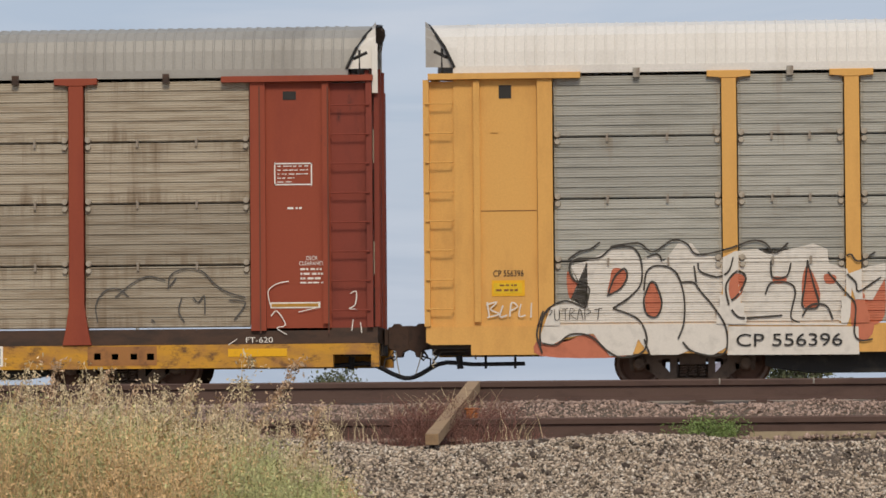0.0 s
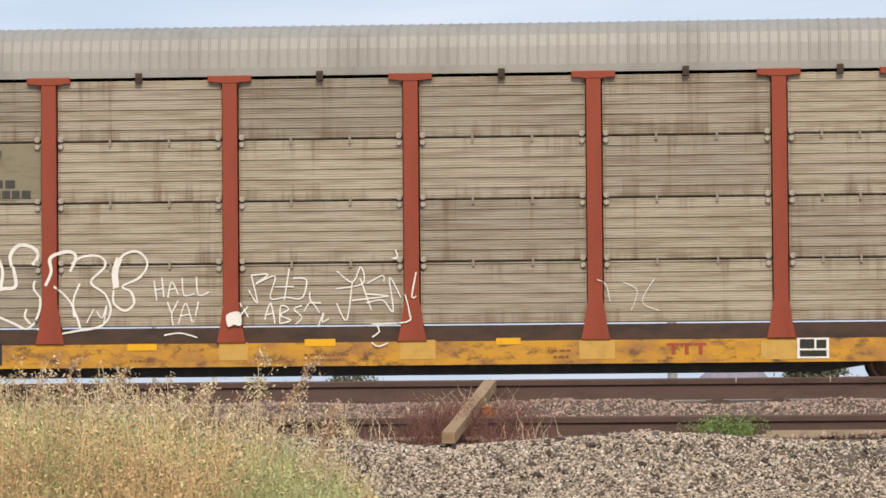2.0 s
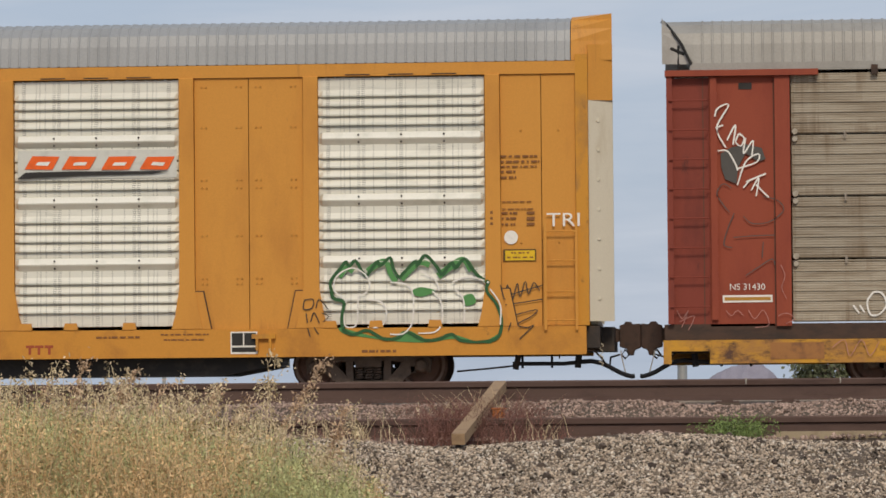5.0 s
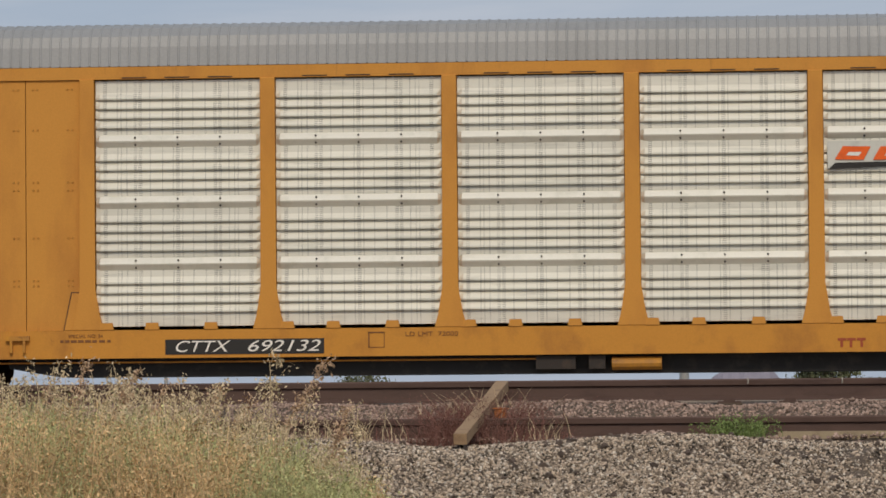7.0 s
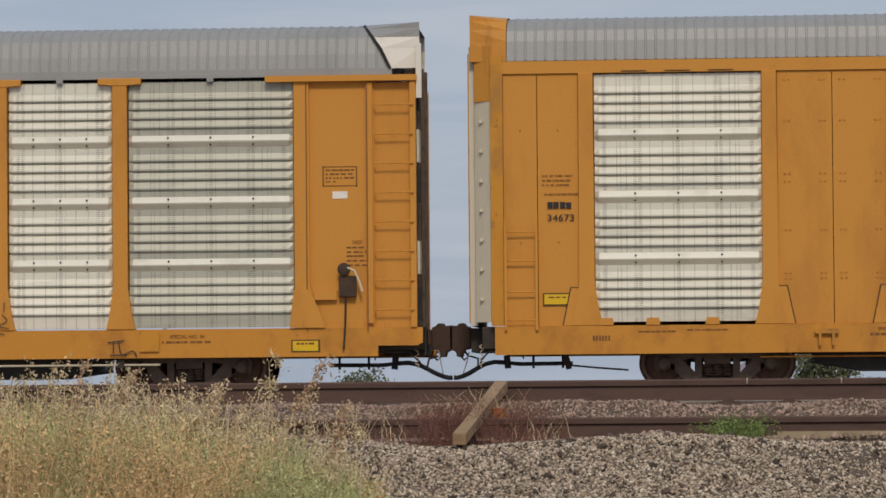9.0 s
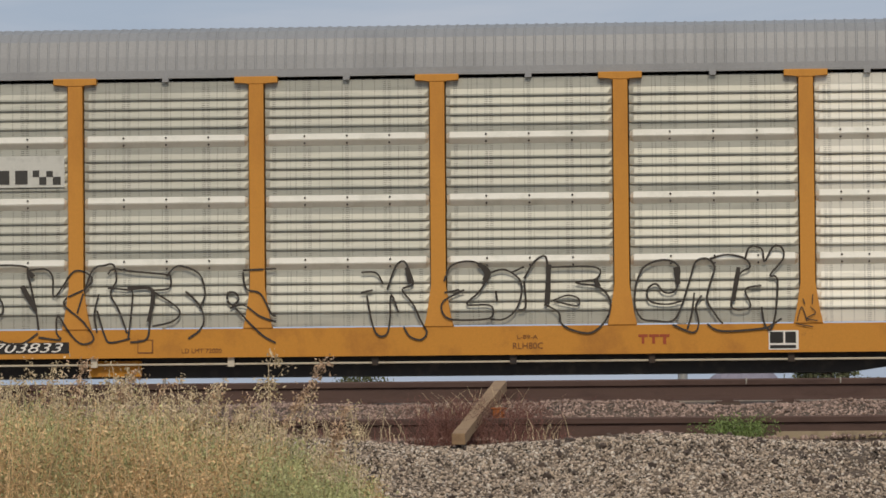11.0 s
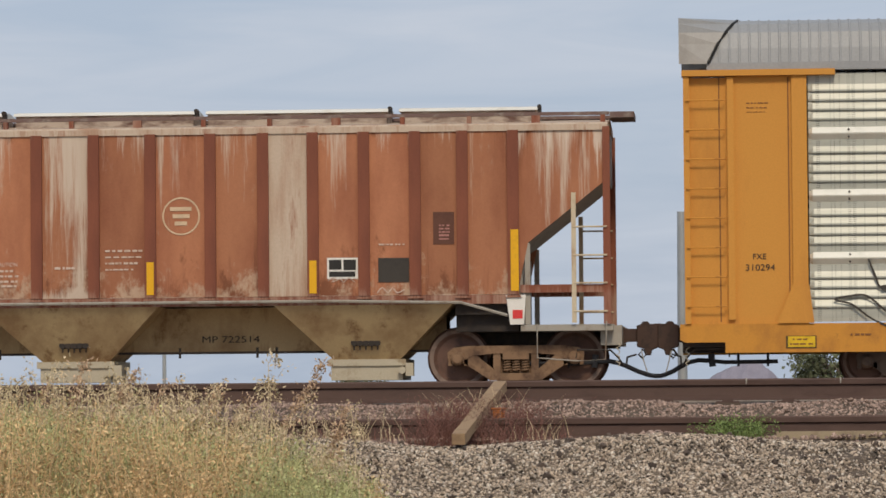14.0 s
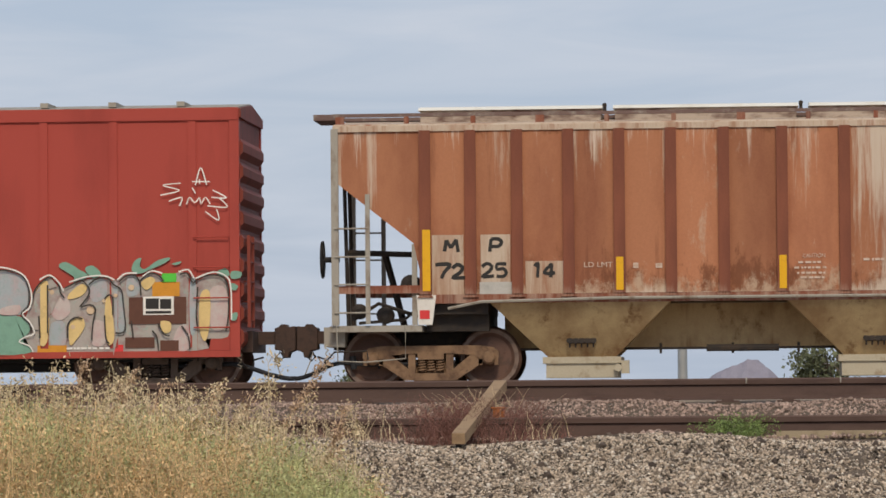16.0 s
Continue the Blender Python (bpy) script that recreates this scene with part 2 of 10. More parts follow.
BALLAST_WHITE = material("chalky_ballast_stone", (0.62, 0.55, 0.46), (0.44, 0.37, 0.30), 0.5, 0.9, 0, 30, 1, 120, 0.2, value_jitter=0.4, island=True)
BALLAST_DARK = material("dark_ballast_stone", (0.10, 0.075, 0.06), (0.06, 0.048, 0.04), 0.5, 0.9, 0, 30, 1, 120, 0.2, value_jitter=0.4, island=True)
BALLAST_BROWN = material("rusty_ballast_stone", (0.36, 0.26, 0.21), (0.18, 0.125, 0.10), 0.5, 0.9, 0, 30, 1, 120, 0.2, value_jitter=0.5, island=True)
DIRT = material("gravelly_dirt", (0.115, 0.086, 0.063), (0.075, 0.056, 0.042), 0.55, 0.95, 0, 1.5, 1, 40, 0.5, (0.10, 0.075, 0.06), 0.25)


def add_streaks(m, z0, z1, reach_top, reach_foot, colour, scale=5.5, cut0=0.64, shift=False, soft=0.18, run=0.05):
    """Bleached runs that start at the eave and the foot of a sheet and fade along it."""
    nt = m.node_tree
    n, l = nt.nodes.new, nt.links.new
    p = nt.nodes["Principled BSDF"]
    src = p.inputs["Base Color"].links[0].from_socket
    tc, mp, nz, sep = n("ShaderNodeTexCoord"), n("ShaderNodeMapping"), n("ShaderNodeTexNoise"), n("ShaderNodeSeparateXYZ")
    mp.inputs["Scale"].default_value = (1, 1, run)
    if shift:
        info, mul = n("ShaderNodeObjectInfo"), n("ShaderNodeMath")
        mul.operation = "MULTIPLY"
        mul.inputs[1].default_value = 53.0
        l(info.outputs["Random"], mul.inputs[0])
        l(mul.outputs[0], mp.inputs["Location"])
    nz.inputs["Scale"].default_value, nz.inputs["Detail"].default_value, nz.inputs["Roughness"].default_value = scale, 8, 0.75
    l(tc.outputs["Object"], mp.inputs["Vector"])
    l(mp.outputs["Vector"], nz.inputs["Vector"])
    l(tc.outputs["Object"], sep.inputs[0])
    a, b, mx, add, cut = n("ShaderNodeMapRange"), n("ShaderNodeMapRange"), n("ShaderNodeMath"), n("ShaderNodeMath"), n("ShaderNodeMapRange")
    a.inputs["From Min"].default_value, a.inputs["From Max"].default_value = z1 - reach_top, z1
    a.inputs["To Max"].default_value = 0.17
    b.inputs["From Min"].default_value, b.inputs["From Max"].default_value = z0 + reach_foot, z0
    b.inputs["To Max"].default_value = 0.22
    mx.operation = "MAXIMUM"
    l(sep.outputs["Z"], a.inputs["Value"])
    l(sep.outputs["Z"], b.inputs["Value"])
    l(a.outputs["Result"], mx.inputs[0])
    l(b.outputs["Result"], mx.inputs[1])
    l(nz.outputs["Fac"], add.inputs[0])
    l(mx.outputs[0], add.inputs[1])
    cut.inputs["From Min"].default_value, cut.inputs["From Max"].default_value = cut0, cut0 + soft
    cut.inputs["To Max"].default_value = 0.85
    l(add.outputs[0], cut.inputs["Value"])
    mix = n("ShaderNodeMixRGB")
    l(cut.outputs["Result"], mix.inputs["Fac"])
    l(src, mix.inputs["Color1"])
    mix.inputs["Color2"].default_value = (*colour, 1)
    l(mix.outputs["Color"], p.inputs["Base Color"])


add_streaks(PANEL_OLD, 0.0, 0.93, 0.9, 0.5, (0.17, 0.115, 0.065), 3.0, 0.66, True)
add_streaks(PANEL_GREY, 0.0, 0.93, 0.8, 0.3, (0.24, 0.19, 0.13), 3.0, 0.70, True)
add_streaks(ORANGE, 0.9, 4.95, 0.8, 0.5, (0.30, 0.12, 0.03), 4.0, 0.72)
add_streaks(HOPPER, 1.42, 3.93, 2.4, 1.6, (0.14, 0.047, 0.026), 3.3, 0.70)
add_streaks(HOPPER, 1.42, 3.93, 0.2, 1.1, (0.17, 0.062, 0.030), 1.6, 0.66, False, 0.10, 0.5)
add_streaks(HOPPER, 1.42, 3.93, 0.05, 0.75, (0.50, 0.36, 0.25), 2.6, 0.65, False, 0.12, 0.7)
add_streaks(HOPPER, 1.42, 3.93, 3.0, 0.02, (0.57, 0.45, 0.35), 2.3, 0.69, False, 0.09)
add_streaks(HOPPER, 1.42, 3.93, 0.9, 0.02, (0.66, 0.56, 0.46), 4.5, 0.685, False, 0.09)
HOPPER_WASHED = HOPPER.copy()
HOPPER_WASHED.name = "washed_hopper_paint"
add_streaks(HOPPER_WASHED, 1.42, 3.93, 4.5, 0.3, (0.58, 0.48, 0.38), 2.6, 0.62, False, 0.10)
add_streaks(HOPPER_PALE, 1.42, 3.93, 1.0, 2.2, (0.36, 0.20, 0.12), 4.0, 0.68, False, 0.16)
add_streaks(CHUTE, 0.4, 1.4, 0.5, 0.5, (0.20, 0.095, 0.04), 3.0, 0.66)
add_streaks(HOPPER_RIB, 1.42, 3.93, 0.5, 0.3, (0.40, 0.26, 0.19))


# ---- mesh helpers ----
def box(bm, x0, x1, y0, y1, z0, z1, taper=None):
    """A box; taper = (dx, dz0) narrows nothing unless given as the top's half-width change."""
    t = taper or 0
    v = [bm.verts.new(c) for c in ((x0, y0, z0), (x1, y0, z0), (x1, y1, z0), (x0, y1, z0),
                                   (x0 + t, y0, z1), (x1 - t, y0, z1), (x1 - t, y1, z1), (x0 + t, y1, z1))]
    for f in ((3, 2, 1, 0), (4, 5, 6, 7), (0, 1, 5, 4), (1, 2, 6, 5), (2, 3, 7, 6), (3, 0, 4, 7)):
        bm.faces.new([v[i] for i in f])


def prism(bm, pts, y0, y1):
    """Polygon pts (x, z), anticlockwise seen from -y, run from y0 to y1."""
    a = [bm.verts.new((x, y0, z)) for x, z in pts]
    b = [bm.verts.new((x, y1, z)) for x, z in pts]
    bm.faces.new(a)
    bm.faces.new(b[::-1])
    for i in range(len(pts)):
        j = (i + 1) % len(pts)
        bm.faces.new((a[j], a[i], b[i], b[j]))


def along_x(bm, pts, x0, x1, caps=True):
    """Polygon pts (y, z) run from x0 to x1."""
    a = [bm.verts.new((x0, y, z)) for y, z in pts]
    b = [bm.verts.new((x1, y, z)) for y, z in pts]
    if caps:
        bm.faces.new(a[::-1])
        bm.faces.new(b)
    for i in range(len(pts)):
        j = (i + 1) % len(pts)
        bm.faces.new((a[i], a[j], b[j], b[i]))


def tube(bm, pts, r, sides=8):
    """A round bar through the points."""
    pts = [Vector(p) for p in pts]
    rings = []
    for i, p in enumerate(pts):
        d = (pts[min(i + 1, len(pts) - 1)] - pts[max(i - 1, 0)]).normalized()
        u = d.cross(Vector((0.31, 0.2, 0.93)) if abs(d.z) < 0.8 else Vector((1, 0.1, 0))).normalized()
        w = d.cross(u)
        rings.append([bm.verts.new(p + r * (math.cos(k * 2 * math.pi / sides) * u + math.sin(k * 2 * math.pi / sides) * w)) for k in range(sides)])
    for a, b in zip(rings, rings[1:]):
        for k in range(sides):
            bm.faces.new((a[k], a[(k + 1) % sides], b[(k + 1) % sides], b[k]))
    bm.faces.new(rings[0][::-1])
    bm.faces.new(rings[-1])


def lathe_y(bm, profile, sides=32, cx=0.0, cz=0.0):
    """Profile (radius, y) turned about the y axis."""
    rings = []
    for r, y in profile:
        rings.append([bm.verts.new((cx + r * math.cos(k * 2 * math.pi / sides), y, cz + r * math.sin(k * 2 * math.pi / sides))) for k in range(sides)])
    for a, b in zip(rings, rings[1:]):
        for k in range(sides):
            bm.faces.new((a[k], a[(k + 1) % sides], b[(k + 1) % sides], b[k]))
    bm.faces.new(rings[0])
    bm.faces.new(rings[-1][::-1])


def lathe_z(bm, profile, cx, cy, sides=12):
    rings = []
    for r, z in profile:
        rings.append([bm.verts.new((cx + r * math.cos(k * 2 * math.pi / sides), cy + r * math.sin(k * 2 * math.pi / sides), z)) for k in range(sides)])
    for a, b in zip(rings, rings[1:]):
        for k in range(sides):
            bm.faces.new((a[k], a[(k + 1) % sides], b[(k + 1) % sides], b[k]))
    bm.faces.new(rings[0][::-1])
    bm.faces.new(rings[-1])


def finish(name, bm, mat, smooth=False):
    bmesh.ops.recalc_face_normals(bm, faces=bm.faces)
    me = bpy.data.meshes.new(name)
    bm.to_mesh(me)
    bm.free()
    me.materials.append(mat)
    if smooth:
        for p in me.polygons:
            p.use_smooth = True
    return me


def part(name, bm, mat, parent, label="", smooth=False):
    ob = new(name, finish(name, bm, mat, smooth))
    ob.parent = parent
    return tagged(ob, label)


def part_box(name, mat, parent, x0, x1, y0, y1, z0, z1, label="", bevel=0.0):
    bm = bmesh.new()
    box(bm, x0, x1, y0, y1, z0, z1)
    if bevel:
        bmesh.ops.bevel(bm, geom=list(bm.edges), offset=bevel, segments=2, affect="EDGES")
    return part(name, bm, mat, parent, label)


def share(name, me, parent, x=0.0, y=0.0, z=0.0):
    ob = new(name, me)
    ob.parent = parent
    ob.location = (x, y, z)
    return ob


SPIN = []       # wheelsets: object, place on its truck, radius
CARS = []       # moving cars: object, x at the start
TRACK_Y, SPEED = 65.56, 6.15


def car_root(name, x, label, category):
    ob = new(name)
    ob.empty_display_size = 0.3
    ob.location = (x, TRACK_Y, 0)
    CARS.append((ob, x))
    return tagged(ob, label, category)


# ---- trucks and couplers ----
def wheelset_mesh(r, mat):
    bm = bmesh.new()
    for s in (-1, 1):
        lathe_y(bm, [(0.09, s * 0.86), (0.11, s * 0.845), (0.13, s * 0.80), (r * 0.72, s * 0.79), (r * 0.84, s * 0.83), (r - 0.012, s * 0.84), (r, s * 0.82),
                     (r, s * 0.74), (r + 0.026, s * 0.72), (r + 0.024, s * 0.70), (r * 0.85, s * 0.70), (0.12, s * 0.72), (0.08, s * 0.70)], 36)
    lathe_y(bm, [(0.075, -1.0), (0.075, 1.0)], 12)
    # spoke-like casting marks that show the turning
    for s in (-1, 1):
        for k in range(3):
            a = k * 2.0944
            lathe_y(bm, [(0.022, s * 0.80), (0.022, s * 0.815)], 8, 0.52 * r * math.cos(a), 0.52 * r * math.sin(a))
    me = finish("wheelset", bm, mat, False)
    me.materials.append(RIM)
    for p in me.polygons:
        d = math.hypot(p.center.x, p.center.z)
        if 0.86 * r < d < 0.95 * r and abs(p.center.y) > 0.82:
            p.material_index = 1
    return me


def side_frame_mesh(wb, r, mat):
    """Cast side frame: top chord, sloped tension members, window columns and journal boxes."""
    h, z0 = wb / 2, r
    bm = bmesh.new()
    up = z0 + 0.15
    prism(bm, [(-h - 0.15, z0 + 0.0), (-h + 0.13, z0 - 0.02), (-h + 0.22, z0 + 0.04), (-0.34, up - 0.08), (0.34, up - 0.08), (h - 0.22, z0 + 0.04), (h - 0.13, z0 - 0.02), (h + 0.15, z0 + 0.0),
               (h + 0.15, z0 + 0.09), (h + 0.06, z0 + 0.16), (h - 0.14, up + 0.04), (-h + 0.14, up + 0.04), (-h - 0.06, z0 + 0.16), (-h - 0.15, z0 + 0.09)], -1.08, -0.92)
    for s in (-1, 1):
        pts = [(s * (h - 0.10), z0 + 0.06), (s * (h - 0.06), z0 - 0.05), (s * 0.40, z0 - 0.33), (s * 0.30, z0 - 0.33), (s * 0.30, z0 - 0.20), (s * (h - 0.28), z0 + 0.05)]
        prism(bm, pts if s < 0 else pts[::-1], -1.07, -0.93)
        box(bm, s * 0.29 - 0.055, s * 0.29 + 0.055, -1.06, -0.93, z0 - 0.30, up - 0.05)
        for e in (0.11, -0.13):
            box(bm, s * h + s * e - 0.03, s * h + s * e + 0.03, -1.07, -0.93, z0 - 0.11, z0 + 0.05)
        lathe_y(bm, [(0.02, -1.17), (0.07, -1.165), (0.10, -1.13), (0.105, -0.95)], 18, s * h, z0)
    prism(bm, [(-0.42, z0 - 0.34), (0.42, z0 - 0.34), (0.36, z0 - 0.23), (-0.36, z0 - 0.23)], -1.09, -0.92)
    return finish("side_frame", bm, mat)


def spring_mesh(r, mat):
    bm = bmesh.new()
    pts = [(0.055 * math.cos(a), 0.055 * math.sin(a), r - 0.21 + 0.0065 * a) for a in np.linspace(0, 10 * math.pi, 61)]
    tube(bm, pts, 0.014, 5)
    return finish("spring", bm, mat, True)


def truck_meshes(wb, r, frame_mat, wheel_mat):
    bm = bmesh.new()
    box(bm, -0.20, 0.20, -1.08, 1.08, r - 0.02, r + 0.13)
    box(bm, -0.45, 0.45, -0.35, 0.35, r + 0.02, r + 0.20)
    box(bm, -0.26, 0.26, -0.93, 0.93, r - 0.24, r - 0.02)
    return {"bolster": finish("truck", bm, frame_mat), "frame": side_frame_mesh(wb, r, frame_mat), "wheels": wheelset_mesh(r, wheel_mat),
            "spring": spring_mesh(r, frame_mat), "wb": wb, "r": r}


def add_truck(car, x, kit):
    t = share("truck", kit["bolster"], car, x)
    share("side_frame", kit["frame"], t)
    far = share("side_frame", kit["frame"], t)
    far.rotation_euler = (0, 0, math.pi)
    for sx in (-0.14, 0.0, 0.14):
        share("spring", kit["spring"], t, sx, -1.0)
    for s in (-1, 1):
        w = share("wheelset", kit["wheels"], t, s * kit["wb"] / 2, 0, kit["r"])
        SPIN.append((w, (s * kit["wb"] / 2, 0, kit["r"]), kit["r"]))
    return t


def add_coupler(car, s, x0, x1):
    """Draft gear and knuckle on the end s = -1 or 1, from x0 to x1."""
    bm = bmesh.new()
    prism(bm, sorted_ccw([(s * x0, 0.66), (s * x0, 0.94), (s * (x0 + 0.14), 0.90), (s * (x1 - 0.30), 0.90), (s * (x1 - 0.30), 0.70), (s * (x0 + 0.14), 0.70)], s), -0.12, 0.12)
    bmesh.ops.recalc_face_normals(bm, faces=bm.faces)
    coupler = part("coupler", bm, COUPLER, car, "rust-brown cast knuckle coupler")
    bm = bmesh.new()
    prism(bm, sorted_ccw([(s * (x1 - a), z) for a, z in ((0.33, 0.62), (0.33, 0.95), (0.26, 0.97), (0.24, 1.01), (0.15, 1.01), (0.13, 0.97), (0.004, 0.98), (0.004, 0.61), (0.10, 0.57), (0.12, 0.49), (0.20, 0.49), (0.22, 0.59))], s), -0.19, 0.19)
    bmesh.ops.recalc_face_normals(bm, faces=bm.faces)
    bmesh.ops.bevel(bm, geom=list(bm.edges), offset=0.012, segments=1, affect="EDGES")
    part("knuckle", bm, COUPLER, coupler)
    bm = bmesh.new()
    tube(bm, [(s * (x1 - 0.24), -0.2, 0.58), (s * (x1 - 0.30), -0.24, 0.50), (s * (x1 - 0.24), -0.26, 0.44), (s * (x1 - 0.18), -0.24, 0.50), (s * (x1 - 0.22), -0.2, 0.57)], 0.018, 6)
    part("lock_lift", bm, SOOT, coupler)


def sorted_ccw(pts, s):
    return pts if s < 0 else pts[::-1]


def add_hose(car, s, x0, reach=0.49):
    """Train line, air hose, its straps, the uncoupling lever and a loose safety chain on one end."""
    def at(dx, y, z):
        return (s * (x0 + dx), y, z)
    bm = bmesh.new()
    tube(bm, [at(-1.35, -0.95, 0.37), at(-0.55, -0.95, 0.365), at(-0.30, -0.92, 0.39)], 0.032, 8)
    for dx in (-1.2, -0.75):
        tube(bm, [at(dx, -0.95, 0.30), at(dx, -0.95, 0.52)], 0.022, 6)
    tube(bm, [at(-0.36, -0.92, 0.30), at(-0.34, -0.92, 0.50)], 0.05, 8)
    part("brake_pipe", bm, RUBBER, car)
    bm = bmesh.new()
    u = reach / 0.49
    tube(bm, [at(-0.32, -0.92, 0.39), at(-0.15, -0.88, 0.40), at(0.0, -0.80, 0.37), at(0.12 * u, -0.72, 0.31), at(0.25 * u, -0.62, 0.235), at(0.37 * u, -0.55, 0.185), at(0.45 * u, -0.5, 0.165), at(0.50 * u, -0.5, 0.170)], 0.036, 8)
    part("air_hose", bm, RUBBER, car, "drooping black rubber air hose", True)
    bm = bmesh.new()
    tube(bm, [at(0.28 * u, -0.22, 0.56), at(0.31 * u, -0.35, 0.40), at(0.36 * u, -0.5, 0.21)], 0.009, 5)
    part("hose_strap", bm, GREY_STEEL, car)
    bm = bmesh.new()
    tube(bm, [at(-0.62, -1.36, 0.44), at(-0.60, -1.36, 0.57), at(-0.1, -1.32, 0.56), at(0.02, -1.2, 0.44), at(0.08, -0.9, 0.33), at(0.12, -0.6, 0.34), at(0.13, -0.4, 0.46), at(0.26, -0.25, 0.50)], 0.015, 6)
    part("uncoupling_lever", bm, SOOT, car)
    bm = bmesh.new()
    tube(bm, [at(0.02 + 0.035 * math.sin(k * 2.2), -1.30 + 0.03 * math.cos(k * 1.7), 0.66 - 0.034 * k) for k in range(11)], 0.011, 5)
    part("safety_chain", bm, CHUTE_PALE, car)


# ---- autorack cars ----
def fine_profile(h):
    """Old side screen's folds (y, z): a fine pleat with a deeper groove at every fourth."""
    n = int(round(h / 0.0378))
    p = h / n
    pts = []
    for i in range(n):
        z, g = i * p, -0.004 if i % 4 == 0 else -0.0205
        pts += [(g, z), (g, z + p * 0.26), (-0.026, z + p * 0.44), (-0.026, z + p * 0.90)]
    return pts + [(-0.020, h)]


def crimped(pts, back, w, h, edge, flat, mat):
    """A screen sheet from its profile, with the folds pressed flat towards both edges."""
    bm = bmesh.new()
    rows = []
    for x, k in ((-w / 2, flat), (-w / 2 + edge, 1.0), (w / 2 - edge, 1.0), (w / 2, flat)):
        rows.append([bm.verts.new((x, y * k if y < 0 else y, z)) for y, z in pts + [(back, h), (back, 0.0)]])
    n = len(rows[0])
    for a, b in zip(rows, rows[1:]):
        for i in range(n):
            bm.faces.new((a[i], a[(i + 1) % n], b[(i + 1) % n], b[i]))
    bm.faces.new(rows[0][::-1])
    bm.faces.new(rows[-1])
    return finish("side_screen", bm, mat)


def panel_mesh_fine(w, h, mat):
    """Old side screen: fine horizontal corrugation between flat edges."""
    return crimped(fine_profile(h), 0.05, w, h, 0.05, 0.45, mat)


def panel_mesh_rib(w, h, mat, ribs=4, d=0.05, slot=0.020):
    """Newer side screen: overlapping louvres with an open slot under each lip."""
    pts = [(0.0, 0.0)]
    for k in range(ribs):
        z = h * (0.2275 + 0.157 * k)
        pts += [(0.0, z - 0.026), (slot, z - 0.022), (slot, z - 0.002), (-d, z), (-d, z + 0.024), (-0.006, z + 0.105)]
    pts.append((0.0, h))
    return crimped(pts, 0.06, w, h, 0.07, 0.3, mat)


def band_mesh(w, mat):
    """Folded joint band of a newer screen: bright upper slope, under slope, bolts in both."""
    bm = bmesh.new()
    prof = [(0.0, -0.025), (-0.072, 0.055), (-0.078, 0.075), (-0.025, 0.160), (0.0, 0.165)]
    rows = []
    for x, k in ((-w / 2, 0.35), (-w / 2 + 0.05, 1.0), (w / 2 - 0.05, 1.0), (w / 2, 0.35)):
        rows.append([bm.verts.new((x, y * k, 0.07 + (z - 0.07) * (0.55 + 0.45 * k))) for y, z in prof])
    for a, b in zip(rows, rows[1:]):
        for i in range(5):
            bm.faces.new((a[i], a[(i + 1) % 5], b[(i + 1) % 5], b[i]))
    bm.faces.new(rows[0][::-1])
    bm.faces.new(rows[-1])
    for k in (-1, 0, 1):
        for y, z in ((-0.055, 0.125), (-0.040, 0.015)):
            lathe_y(bm, [(0.014, y - 0.022), (0.017, y)], 6, k * w * 0.26, z)
    me = finish("screen_band", bm, mat)
    me.materials.append(SOOT)
    for p in me.polygons:
        if p.area < 0.001:
            p.material_index = 1
    return me


def roof_mesh(x0, x1, prof, pitch, depth, mat):
    """Corrugated roof: profile (y, z) from the near eave over the top to the far eave, with standing ribs across."""
    bm = bmesh.new()
    xs = []
    n = int(round((x1 - x0) / pitch))
    for i in range(n):
        b = x0 + i * pitch
        xs += [(b, 0), (b + pitch * 0.74, 0), (b + pitch * 0.80, 1), (b + pitch * 0.90, 1)]
    xs.append((x1, 0))
    cy, cz = 0.0, 3.6
    rows = []
    for x, up in xs:
        row = []
        for y, z in prof:
            d = Vector((y - cy, z - cz)).normalized()
            row.append(bm.verts.new((x, y + d.x * depth * up, z + d.y * depth * up)))
        rows.append(row)
    for a, b in zip(rows, rows[1:]):
        for k in range(len(prof) - 1):
            bm.faces.new((a[k], a[k + 1], b[k + 1], b[k]))
    me = finish("roof", bm, mat)
    return me


def roof_profile(eave, top):
    near = [(-1.50, eave), (-1.46, eave + 0.30), (-1.40, top - 0.27), (-1.22, top - 0.13), (-0.85, top - 0.045), (-0.4, top - 0.01), (0, top)]
    return near + [(-y, z) for y, z in near[-2::-1]]


def post_mesh(z0, z1, w, flare, cap, mat, front=-1.54):
    """Side post with a flared foot and a T-shaped cap."""
    bm = bmesh.new()
    prism(bm, [(-w / 2 - flare, z0), (w / 2 + flare, z0), (w / 2 + flare * 0.55, z0 + 0.22), (w / 2, z0 + 0.62), (w / 2, z1), (-w / 2, z1), (-w / 2, z0 + 0.62), (-w / 2 - flare * 0.55, z0 + 0.22)],
          front, -1.36)
    if cap:
        prism(bm, [(-w / 2 - 0.02, z1 - 0.02), (w / 2 + 0.02, z1 - 0.02), (w / 2 + 0.04, z1), (0.33, z1), (0.33, z1 + 0.095), (-0.33, z1 + 0.095), (-0.33, z1), (-w / 2 - 0.04, z1)], front - 0.012, -1.36)
    bmesh.ops.bevel(bm, geom=[e for e in bm.edges if abs(e.verts[0].co.y - e.verts[1].co.y) < 1e-6 and e.verts[0].co.y < -1.5], offset=0.008, segments=1, affect="EDGES")
    return finish("side_post", bm, mat)


